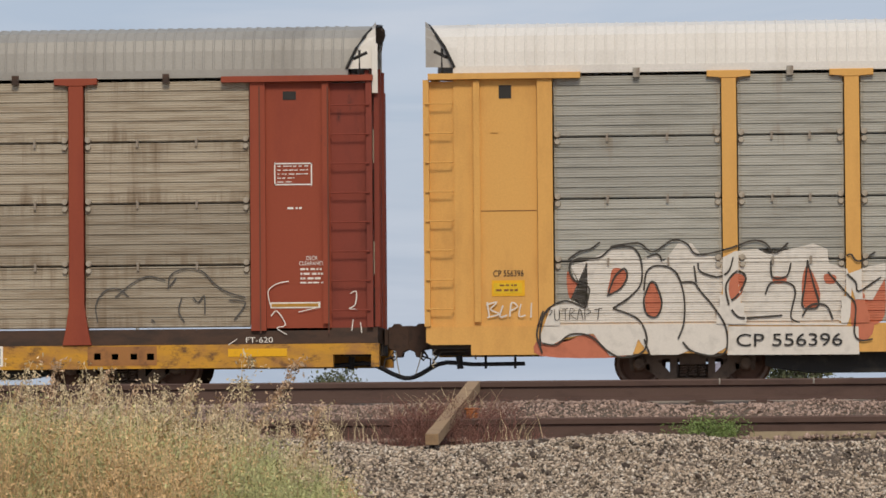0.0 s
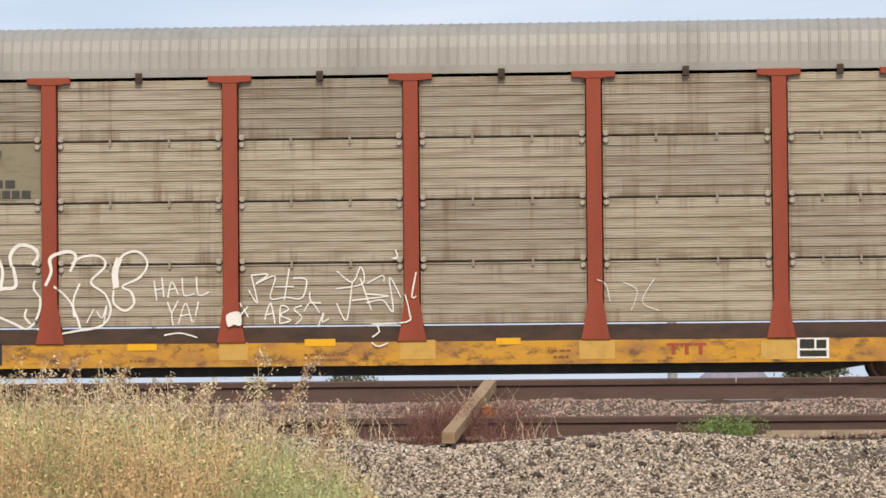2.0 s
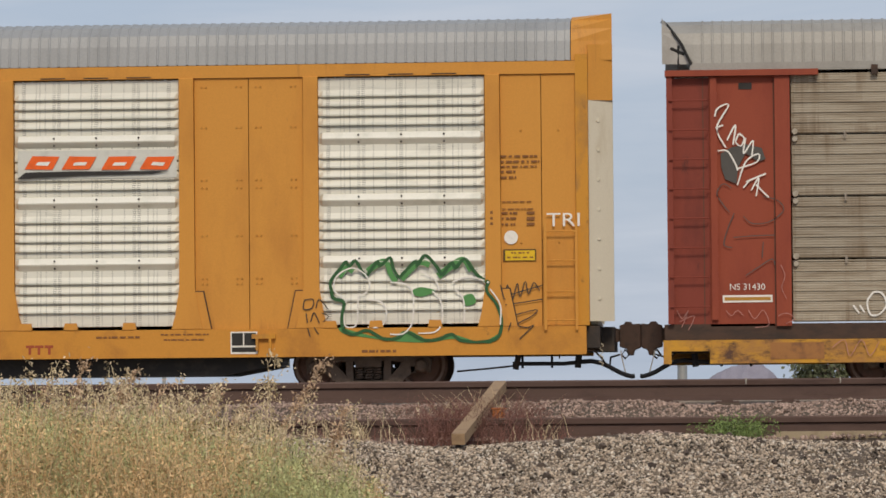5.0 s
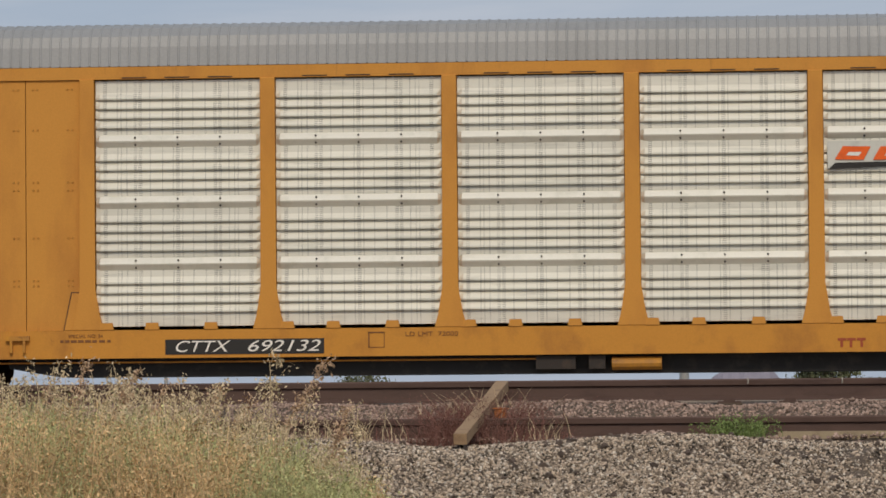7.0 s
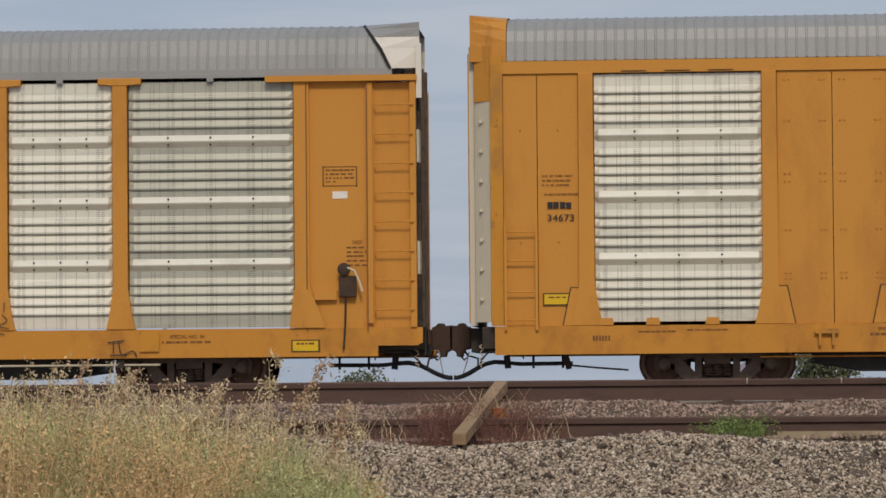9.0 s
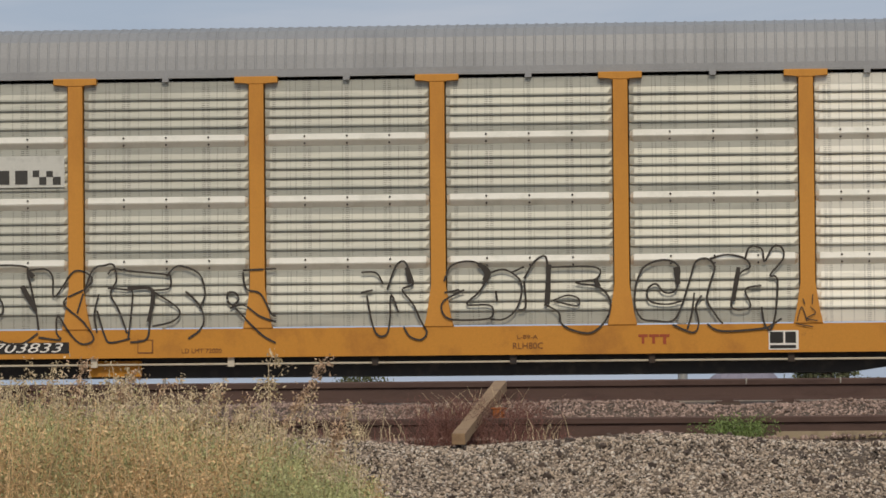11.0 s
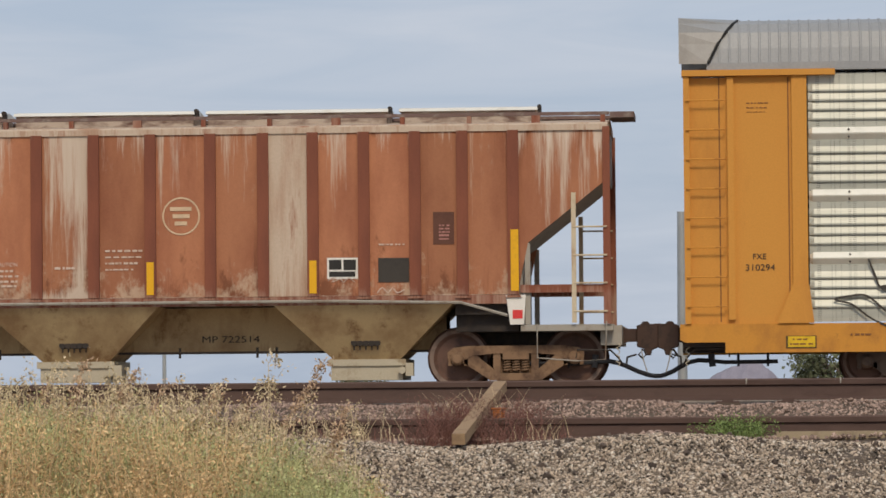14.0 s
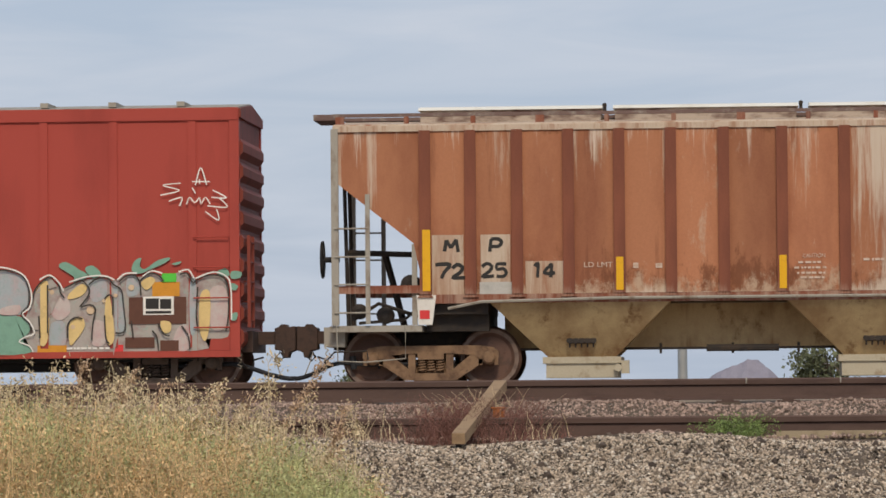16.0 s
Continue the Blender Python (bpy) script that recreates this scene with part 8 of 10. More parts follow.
    stroke(b, 0.03, [(4.37, 1.55), (4.5, 1.81), (4.8, 1.91), (5.02, 1.8), (4.97, 1.46), (4.8, 1.42), (4.67, 1.55), (4.54, 1.46), (4.58, 1.29), (4.84, 1.24), (5.06, 1.29)])
    stroke(b, 0.03, [(4.37, 1.55), (4.35, 1.25), (4.45, 1.03), (4.66, 0.99), (4.92, 0.99), (5.05, 1.2), (5.19, 1.63), (5.28, 1.88), (5.45, 1.92), (5.56, 1.8), (5.51, 1.62)])
    stroke(b, 0.03, [(5.14, 0.86), (5.21, 1.11), (5.25, 1.41)])
    stroke(b, 0.03, [(4.92, 0.93), (5.22, 0.81), (5.31, 0.94), (5.27, 1.2), (5.36, 1.37)])
    stroke(b, 0.03, [(5.53, 1.67), (5.44, 1.32), (5.57, 1.07), (5.67, 0.94)])
    stroke(b, 0.03, [(5.49, 1.92), (5.75, 1.98), (6.01, 1.92), (6.09, 1.79), (5.92, 1.66), (5.81, 1.19), (6.09, 1.19), (6.02, 1.45), (6.26, 1.51)])
    stroke(b, 0.03, [(5.44, 0.94), (5.65, 0.83), (6.26, 0.86), (6.43, 0.93), (6.56, 1.01)])
    stroke(b, 0.03, [(6.02, 1.92), (6.09, 2.09), (6.27, 2.06), (6.31, 1.87), (6.44, 2.09), (6.57, 2.08), (6.59, 1.91), (6.39, 1.66), (6.5, 1.61), (6.47, 1.1), (6.39, 0.84), (6.3, 0.93), (6.26, 1.19)])
    stroke(b, 0.07, [(1.99, 1.88), (2.14, 1.75), (2.07, 1.62)])
    stroke(b, 0.07, [(3.06, 1.86), (3.03, 1.26)])
    stroke(b, 0.07, [(3.81, 1.51), (3.75, 1.64)])
    stroke(b, 0.07, [(0.9, 1.84), (0.95, 1.59)])
    stroke(b, 0.07, [(5.92, 1.79), (5.83, 1.28)])
    stroke(b, 0.07, [(4.97, 1.8), (5.01, 1.54)])
    stroke(b, 0.016, [(6.79, 0.97), (6.86, 1.18), (6.94, 0.97)])
    stroke(b, 0.016, [(6.99, 1.18), (7.07, 1.09), (6.94, 1.01), (7.1, 0.97)])
    stroke(b, 0.016, [(6.88, 1.31), (6.91, 1.22)])
    stroke(b, 0.016, [(7.03, 1.37), (7.02, 1.22)])
    stroke(b, 0.016, [(6.77, 0.93), (7.03, 0.88)])
    stroke(b, 0.018, [(8.61, 0.74), (8.87, 0.77)])
    stroke(b, 0.018, [(8.7, 0.75), (8.7, 0.58)])
    stroke(b, 0.018, [(8.78, 0.75), (8.83, 0.56), (9.0, 0.61), (9.06, 0.52)])
    stroke(b, 0.018, [(8.65, 0.55), (8.91, 0.55)])
    b.done()
    letters(C4, "C4", "FXE", -12.32, 1.91, 0.085, PAINT_BLACK, 0.2, 0)
    letters(C4, "C4", "310294", -12.43, 1.74, 0.094, PAINT_BLACK, 0.44, 0)
    bar(C4, "C4", PAINT_BLACK, -6.72, -4.27, 0.58, 0.75, "number_board")
    letters(C4, "C4", "ETTX", -6.58, 0.61, 0.145, PAINT_CHALK, 0.79, 0.3)
    letters(C4, "C4", "703833", -5.48, 0.6, 0.145, PAINT_CHALK, 1.08, 0.3)
    letters(C4, "C4", "LD LMT 72000", -2.55, 0.57, 0.068, PAINT_BROWN, 0.61, 0)
    bar(C4, "C4", PAINT_BROWN, -3.22, -2.98, 0.77, 0.78, "stencil_box")
    bar(C4, "C4", PAINT_BROWN, -3.22, -2.98, 0.57, 0.59, "stencil_box")
    bar(C4, "C4", PAINT_BROWN, -3.22, -3.21, 0.57, 0.79, "stencil_box")
    bar(C4, "C4", PAINT_BROWN, -3.0, -2.98, 0.57, 0.78, "stencil_box")
    bar(C4, "C4", PLATE_EDGE, -11.83, -11.37, 0.56, 0.75, "warning_placard")
    bar(C4, "C4", PLATE_YELLOW, -11.8, -11.39, 0.58, 0.74, "warning_placard", 0.004)
    bar(C4, "C4", PAINT_BROWN, -11.73, -11.47, 0.68, 0.71, "small_print", 0.008)
    bar(C4, "C4", PAINT_BROWN, -11.77, -11.42, 0.61, 0.64, "small_print", 0.008)
    bar(C4, "C4", PLATE_EDGE, 11.42, 11.86, 0.57, 0.76, "warning_placard")
    bar(C4, "C4", PLATE_YELLOW, 11.44, 11.83, 0.59, 0.74, "warning_placard", 0.004)
    bar(C4, "C4", PAINT_BROWN, 11.5, 11.77, 0.68, 0.72, "small_print", 0.008)
    bar(C4, "C4", PAINT_CHALK, 6.36, 6.81, 0.54, 0.83, "data_plate")
    bar(C4, "C4", PAINT_BLACK, 6.38, 6.58, 0.64, 0.81, "data_plate", 0.004)
    bar(C4, "C4", PAINT_BLACK, 6.61, 6.77, 0.64, 0.81, "data_plate", 0.004)
    bar(C4, "C4", PAINT_BLACK, 6.38, 6.77, 0.56, 0.61, "data_plate", 0.004)
    bar(C4, "C4", LOGO_RED, 4.4, 4.54, 0.75, 0.79, "logo_shape")
    bar(C4, "C4", LOGO_RED, 4.45, 4.49, 0.65, 0.75, "logo_shape")
    bar(C4, "C4", LOGO_RED, 4.56, 4.71, 0.75, 0.79, "logo_shape")
    bar(C4, "C4", LOGO_RED, 4.61, 4.65, 0.65, 0.75, "logo_shape")
    bar(C4, "C4", LOGO_RED, 4.72, 4.87, 0.75, 0.79, "logo_shape")
    bar(C4, "C4", LOGO_RED, 4.77, 4.82, 0.64, 0.75, "logo_shape")
    letters(C4, "C4", "L-89-A", 2.56, 0.74, 0.060, PAINT_BROWN, 0.31, 0)
    letters(C4, "C4", "RLH80C", 2.49, 0.59, 0.094, PAINT_BROWN, 0.46, 0)
    letters(C4, "C4", "SPECIAL NO. 34", -10.09, 0.78, 0.051, PAINT_BROWN, 0.51, 0)
    bar(C4, "C4", PAINT_BROWN, -10.21, -9.43, 0.71, 0.75, "small_print")
    bar(C4, "C4", PAINT_BROWN, -10.86, -10.5, 0.74, 0.78, "small_print")
    bar(C4, "C4", PAINT_BROWN, -9.13, -8.68, 0.73, 0.76, "small_print")
    bar(C4, "C4", PAINT_BROWN, -9.13, -8.59, 0.66, 0.69, "small_print")
    letters(C4, "C4", "SPECIAL NO. 34", 9.56, 0.8, 0.051, PAINT_BROWN, 0.53, 0)
    bar(C4, "C4", PAINT_BROWN, 9.44, 10.21, 0.72, 0.76, "small_print")
    bar(C4, "C4", PAINT_BROWN, 11.92, 12.44, 3.38, 3.39, "stencil_box")
    bar(C4, "C4", PAINT_BROWN, 11.91, 12.44, 3.09, 3.1, "stencil_box")
    bar(C4, "C4", PAINT_BROWN, 11.91, 11.93, 3.09, 3.4, "stencil_box")
    bar(C4, "C4", PAINT_BROWN, 12.42, 12.44, 3.08, 3.39, "stencil_box")
    bar(C4, "C4", PAINT_BROWN, 11.96, 12.39, 3.32, 3.35, "small_print")
    bar(C4, "C4", PAINT_BROWN, 11.96, 12.39, 3.26, 3.29, "small_print")
    bar(C4, "C4", PAINT_BROWN, 11.96, 12.39, 3.2, 3.23, "small_print")
    bar(C4, "C4", PAINT_BROWN, 11.96, 12.13, 3.15, 3.17, "small_print")
    bar(C4, "C4", PAINT_CHALK, 12.06, 12.29, 2.9, 3.01, "sticker")
    letters(C4, "C4", "DECK", 12.36, 2.21, 0.051, PAINT_BROWN, 0.14, 0)
    bar(C4, "C4", PAINT_BROWN, 12.27, 12.58, 2.14, 2.17, "small_print")
    bar(C4, "C4", PAINT_BROWN, 12.27, 12.58, 2.07, 2.1, "small_print")
    bar(C4, "C4", PAINT_BROWN, 12.27, 12.58, 2.01, 2.04, "small_print")
    bar(C4, "C4", PAINT_BROWN, 12.27, 12.58, 1.94, 1.97, "small_print")
    bar(C4, "C4", PAINT_BROWN, 12.27, 12.58, 1.87, 1.9, "small_print")
    bar(C4, "C4", PAINT_BROWN, -12.39, -12.06, 4.26, 4.28, "small_print")
    bar(C4, "C4", PAINT_BROWN, -12.39, -12.06, 4.19, 4.21, "small_print")
    bar(C4, "C4", PAINT_BROWN, -12.39, -12.07, 4.13, 4.14, "small_print")
    bar(C4, "C4", LOGO_GROUND, -6.73, -4.33, 3.12, 3.6, "logo_ground", -0.002)
    bar(C4, "C4", LOGO_GREY, -6.7, -6.46, 3.44, 3.48, "logo_shape", 0.006)
    bar(C4, "C4", LOGO_GREY, -6.67, -6.59, 3.19, 3.48, "logo_shape", 0.006)
    bar(C4, "C4", LOGO_GREY, -6.7, -6.46, 3.32, 3.36, "logo_shape", 0.006)
    bar(C4, "C4", LOGO_GREY, -6.39, -6.22, 3.18, 3.4, "logo_shape", 0.006)
    bar(C4, "C4", LOGO_GREY, -6.15, -6.05, 3.18, 3.39, "logo_shape", 0.006)
    bar(C4, "C4", LOGO_GREY, -5.96, -5.86, 3.18, 3.39, "logo_shape", 0.006)
    bar(C4, "C4", LOGO_GREY, -5.79, -5.6, 3.18, 3.39, "logo_shape", 0.006)
    bar(C4, "C4", LOGO_GREY, -5.52, -5.18, 3.17, 3.38, "logo_shape", 0.006)
    bar(C4, "C4", LOGO_GREY, -5.09, -4.9, 3.17, 3.38, "logo_shape", 0.006)
    bar(C4, "C4", LOGO_GREY, -4.82, -4.72, 3.28, 3.38, "logo_shape", 0.006)
    bar(C4, "C4", LOGO_GREY, -4.72, -4.61, 3.16, 3.28, "logo_shape", 0.006)
    bar(C4, "C4", LOGO_GREY, -4.61, -4.51, 3.28, 3.37, "logo_shape", 0.006)
    bar(C4, "C4", LOGO_GREY, -4.51, -4.39, 3.16, 3.28, "logo_shape", 0.006)
    # door seams with the shade of their edges painted as brown lines
    bar(C4, "C4", PAINT_BROWN, 11.661, 11.679, 0.88, 4.66, "seam_shade_line", -0.002)
    bar(C4, "C4", PAINT_BROWN, 12.586, 12.604, 0.87, 4.65, "seam_shade_line", -0.002)
    bar(C4, "C4", PAINT_BROWN, -12.809, -12.791, 0.97, 4.67, "seam_shade_line", -0.002)
    bar(C4, "C4", PAINT_BROWN, -11.769, -11.751, 0.96, 4.66, "seam_shade_line", -0.002)


def marks_hopper():
    bar(C5, "C5", HOPPER_PALE, -6.74, -6.26, 1.4, 2.32, "primer_patch")
    bar(C5, "C5", HOPPER_PALE, -6.0, -5.55, 1.6, 2.32, "primer_patch")
    bar(C5, "C5", HOPPER_PALE, -5.32, -4.74, 1.38, 1.91, "primer_patch")
    bar(C5, "C5", PAINT_LIGHTGREY, -6.02, -5.53, 1.37, 1.6, "primer_patch")
    b = Marking(C5, "C5", PAINT_BLACK, "stencil_digit", "bold black hand-painted car number")
    stroke(b, 0.055, [(-6.55, 2.07), (-6.52, 2.24)])
    stroke(b, 0.055, [(-6.52, 2.24), (-6.45, 2.12)])
    stroke(b, 0.055, [(-6.45, 2.12), (-6.37, 2.25)])
    stroke(b, 0.055, [(-6.37, 2.25), (-6.34, 2.06)])
    stroke(b, 0.055, [(-5.86, 2.06), (-5.84, 2.25)])
    stroke(b, 0.055, [(-5.84, 2.25), (-5.73, 2.25), (-5.68, 2.2), (-5.73, 2.14), (-5.84, 2.14)])
    stroke(b, 0.055, [(-6.69, 1.87), (-6.47, 1.87), (-6.55, 1.76), (-6.6, 1.66)])
    stroke(b, 0.055, [(-6.43, 1.81), (-6.36, 1.87), (-6.28, 1.83), (-6.31, 1.75), (-6.43, 1.67), (-6.24, 1.67)])
    stroke(b, 0.055, [(-5.98, 1.83), (-5.91, 1.88), (-5.83, 1.84), (-5.87, 1.76), (-5.98, 1.68), (-5.8, 1.69)])
    stroke(b, 0.055, [(-5.61, 1.87), (-5.75, 1.87), (-5.75, 1.79), (-5.66, 1.8), (-5.61, 1.74), (-5.66, 1.68), (-5.76, 1.69)])
    stroke(b, 0.055, [(-5.18, 1.83), (-5.13, 1.88), (-5.14, 1.66)])
    stroke(b, 0.055, [(-4.92, 1.87), (-5.04, 1.73), (-4.87, 1.73)])
    stroke(b, 0.055, [(-4.92, 1.87), (-4.94, 1.66)])
    b.done()
    letters(C5, "C5", "LD LMT", -4.44, 1.81, 0.077, FADED_CHALK, 0.43, 0)
    bar(C5, "C5", FADED_CHALK, -3.69, -3.61, 1.79, 1.87, "small_print")
    bar(C5, "C5", FADED_CHALK, -3.35, -3.25, 1.79, 1.86, "small_print")
    letters(C5, "C5", "CAUTION", -1.14, 1.92, 0.060, FADED_CHALK, 0.34, 0)
    bar(C5, "C5", FADED_CHALK, -1.2, -0.86, 1.83, 1.87, "small_print")
    bar(C5, "C5", FADED_CHALK, -1.26, -0.78, 1.75, 1.79, "small_print")
    bar(C5, "C5", FADED_CHALK, -1.22, -0.79, 1.67, 1.71, "small_print")
    bar(C5, "C5", FADED_CHALK, -1.17, -0.81, 1.6, 1.64, "small_print")
    bar(C5, "C5", FADED_CHALK, 0.56, 1.13, 2.12, 2.16, "small_print")
    bar(C5, "C5", FADED_CHALK, 0.56, 1.13, 2.03, 2.06, "small_print")
    bar(C5, "C5", FADED_CHALK, 0.56, 1.06, 1.93, 1.97, "small_print")
    bar(C5, "C5", FADED_CHALK, 0.56, 0.99, 1.84, 1.87, "small_print")
    bar(C5, "C5", FADED_CHALK, -0.22, 0.09, 1.86, 1.91, "small_print")
    bar(C5, "C5", FADED_CHALK, 4.75, 5.18, 2.18, 2.21, "small_print")
    letters(C5, "C5", "MP 722514", 1.9, 0.74, 0.102, PAINT_DARK, 0.89, 0)
    bar(C5, "C5", PAINT_CHALK, 3.96, 4.43, 1.68, 2.0, "data_plate")
    bar(C5, "C5", PAINT_BLACK, 3.99, 4.18, 1.82, 1.97, "data_plate", 0.004)
    bar(C5, "C5", PAINT_BLACK, 4.21, 4.4, 1.81, 1.97, "data_plate", 0.004)
    bar(C5, "C5", PAINT_BLACK, 3.99, 4.39, 1.71, 1.79, "data_plate", 0.004)
    bar(C5, "C5", PAINT_DARK, 4.74, 5.21, 1.62, 1.99, "data_plate")
    bar(C5, "C5", PAINT_MAROON, 5.58, 5.9, 2.19, 2.68, "paint_patch")
    bar(C5, "C5", PAINT_PINK, 5.67, 5.83, 2.46, 2.49, "small_print", 0.004)
    bar(C5, "C5", PAINT_PINK, 5.67, 5.83, 2.41, 2.44, "small_print", 0.004)
    bar(C5, "C5", PAINT_PINK, 5.67, 5.83, 2.36, 2.39, "small_print", 0.004)
    bar(C5, "C5", PAINT_PINK, 5.67, 5.82, 2.31, 2.34, "small_print", 0.004)
    bar(C5, "C5", PAINT_PINK, 5.67, 5.82, 2.26, 2.28, "small_print", 0.004)
    b = Marking(C5, "C5", FADED_CHALK, "graffiti_tag", "white scribble tag")
    stroke(b, 0.014, [(3.97, 1.66), (4.08, 1.7), (4.03, 1.63), (4.16, 1.68), (4.21, 1.63), (4.29, 1.69), (4.38, 1.63)])
    stroke(b, 0.014, [(4.72, 1.46), (4.8, 1.54), (4.89, 1.46), (4.95, 1.54), (5.03, 1.46), (5.14, 1.51)])
    b.done()
    ring_decal(C5, "C5", PAINT_CREAM, 1.73, 2.66, 0.29, "round_emblem")
    bar(C5, "C5", PAINT_CREAM, 1.56, 1.89, 2.74, 2.8, "emblem_bar")
    bar(C5, "C5", PAINT_CREAM, 1.6, 1.86, 2.63, 2.69, "emblem_bar")
    bar(C5, "C5", PAINT_CREAM, 1.63, 1.82, 2.52, 2.58, "emblem_bar")


def marks_boxcar():
    b = Marking(C6, "C6", PAINT_SMOKE, "graffiti_fill", "smoky pastel graffiti ground")
    blob(b, [(4.65, 1.49), (4.78, 1.68), (4.89, 1.73), (5.05, 1.57), (5.24, 1.63), (5.46, 1.70), (5.69, 1.71), (5.87, 1.68), (5.99, 1.74), (6.14, 1.77), (6.27, 1.73), (6.46, 1.79), (6.64, 1.74), (6.91, 1.80), (7.04, 1.74), (7.13, 1.66), (7.31, 1.74), (7.50, 1.73), (7.61, 1.62), (7.63, 1.15), (7.61, 0.81), (7.27, 0.77), (7.13, 0.60), (4.61, 0.60)])
    b.done()
    b = Marking(C6, "C6", PAINT_MIST, "graffiti_fill", "misty blue-grey graffiti letter")
    blob(b, [(4.01, 1.81), (4.24, 1.83), (4.47, 1.74), (4.58, 1.53), (4.56, 1.32), (4.45, 1.18), (4.01, 1.17)])
    blob(b, [(5.87, 1.66), (6.00, 1.53), (6.04, 1.15), (6.02, 0.89), (5.90, 0.89), (5.88, 1.32)])
    blob(b, [(7.04, 1.62), (7.13, 1.66), (7.13, 0.94), (7.04, 0.89)])
    blob(b, [(5.46, 1.66), (5.73, 1.69), (5.75, 1.45), (5.55, 1.36)])
    blob(b, [(6.08, 1.73), (6.23, 1.73), (6.26, 1.49), (6.08, 1.45)])
    blob(b, [(4.90, 1.02), (5.10, 1.05), (5.12, 0.72), (4.90, 0.71)])
    b.done()
    b = Marking(C6, "C6", PAINT_LILAC, "graffiti_fill", "pale lilac graffiti patch")
    blob(b, [(4.90, 1.40), (5.03, 1.53), (5.17, 1.40), (5.19, 1.19), (5.03, 1.08), (4.90, 1.19)])
    blob(b, [(7.34, 1.51), (7.59, 1.53), (7.59, 0.98), (7.36, 0.94)])
    blob(b, [(6.84, 0.94), (7.00, 0.98), (7.03, 0.64), (6.77, 0.62)])
    blob(b, [(5.55, 1.06), (5.73, 1.02), (5.73, 0.72), (5.53, 0.71)])
    blob(b, [(4.15, 1.28), (4.42, 1.32), (4.39, 1.18), (4.12, 1.18)])
    b.done()
    b = Marking(C6, "C6", PAINT_YELLOWISH, "graffiti_fill", "pale yellow graffiti stripe")
    blob(b, [(4.67, 1.53), (4.83, 1.69), (4.88, 1.49), (4.86, 0.81), (4.74, 0.71), (4.72, 1.15)])
    blob(b, [(5.19, 1.49), (5.37, 1.63), (5.46, 1.57), (5.37, 1.45), (5.17, 1.40)])
    blob(b, [(5.19, 1.05), (5.37, 1.13), (5.42, 0.98), (5.28, 0.77), (5.19, 0.71)])
    blob(b, [(5.75, 1.42), (5.82, 1.40), (5.88, 0.81), (5.77, 0.71), (5.73, 1.06)])
    blob(b, [(7.20, 1.45), (7.34, 1.49), (7.34, 1.02), (7.27, 0.74), (7.18, 0.94)])
    blob(b, [(6.29, 1.64), (6.42, 1.73), (6.51, 1.67), (6.38, 1.53)])
    blob(b, [(6.59, 1.05), (6.74, 1.03), (6.73, 0.89), (6.62, 0.89)])
    b.done()
    b = Marking(C6, "C6", PAINT_TEAL, "graffiti_fill", "teal graffiti leaf")
    blob(b, [(4.01, 1.13), (4.20, 1.15), (4.47, 1.13), (4.58, 0.94), (4.47, 0.77), (4.61, 0.60), (4.01, 0.60)])
    blob(b, [(5.03, 1.90), (5.14, 1.97), (5.35, 1.85), (5.48, 1.76), (5.39, 1.69), (5.24, 1.66), (5.26, 1.74)])
    blob(b, [(5.43, 1.86), (5.55, 1.91), (5.68, 1.78), (5.55, 1.72)])
    blob(b, [(6.15, 1.83), (6.19, 1.97), (6.30, 2.02), (6.27, 1.91), (6.35, 1.85), (6.55, 1.98), (6.74, 2.02), (6.68, 1.95), (6.46, 1.85), (6.27, 1.78)])
    blob(b, [(6.75, 1.92), (6.91, 1.96), (6.86, 1.91)])
    blob(b, [(7.45, 1.79), (7.59, 1.85), (7.65, 1.74), (7.54, 1.73)])
    blob(b, [(7.68, 1.80), (7.83, 1.79), (7.81, 1.70), (7.68, 1.69)])
    blob(b, [(7.68, 1.62), (7.78, 1.58), (7.74, 1.51), (7.68, 1.53)])
    blob(b, [(7.68, 1.15), (7.77, 1.17), (7.75, 1.06), (7.68, 1.06)])
    b.done()
    b = Marking(C6, "C6", PAINT_DARK, "graffiti_outline", "dark graffiti outline")
    stroke(b, 0.024, [(4.01, 1.85), (4.24, 1.85), (4.45, 1.78), (4.56, 1.59), (4.56, 1.32), (4.45, 1.18), (4.58, 1.02), (4.60, 0.89)])
    stroke(b, 0.024, [(4.61, 1.36), (4.67, 1.56), (4.81, 1.70), (4.90, 1.74), (5.01, 1.68), (5.06, 1.49), (5.12, 1.42)])
    stroke(b, 0.024, [(5.12, 1.57), (5.24, 1.63), (5.37, 1.69), (5.49, 1.57), (5.48, 1.45), (5.35, 1.28)])
    stroke(b, 0.024, [(4.86, 1.62), (4.86, 0.89)])
    stroke(b, 0.024, [(5.49, 1.62), (5.60, 1.70), (5.78, 1.72), (5.87, 1.62), (5.99, 1.53), (6.02, 1.32), (6.05, 0.98), (6.00, 0.88), (5.90, 0.88)])
    stroke(b, 0.024, [(5.73, 1.40), (5.79, 1.46), (5.86, 1.42), (5.86, 1.15)])
    stroke(b, 0.024, [(5.73, 1.15), (5.75, 0.81), (5.80, 0.71)])
    stroke(b, 0.024, [(5.16, 0.81), (5.17, 1.02), (5.28, 1.12), (5.39, 1.10)])
    stroke(b, 0.024, [(5.37, 1.28), (5.51, 1.31), (5.59, 1.25), (5.55, 1.02), (5.53, 0.77)])
    stroke(b, 0.024, [(5.96, 1.66), (6.05, 1.74), (6.18, 1.76), (6.27, 1.66), (6.29, 1.45)])
    stroke(b, 0.024, [(6.27, 1.66), (6.41, 1.78), (6.55, 1.76), (6.64, 1.66)])
    stroke(b, 0.024, [(6.89, 1.76), (7.00, 1.78), (7.09, 1.62)])
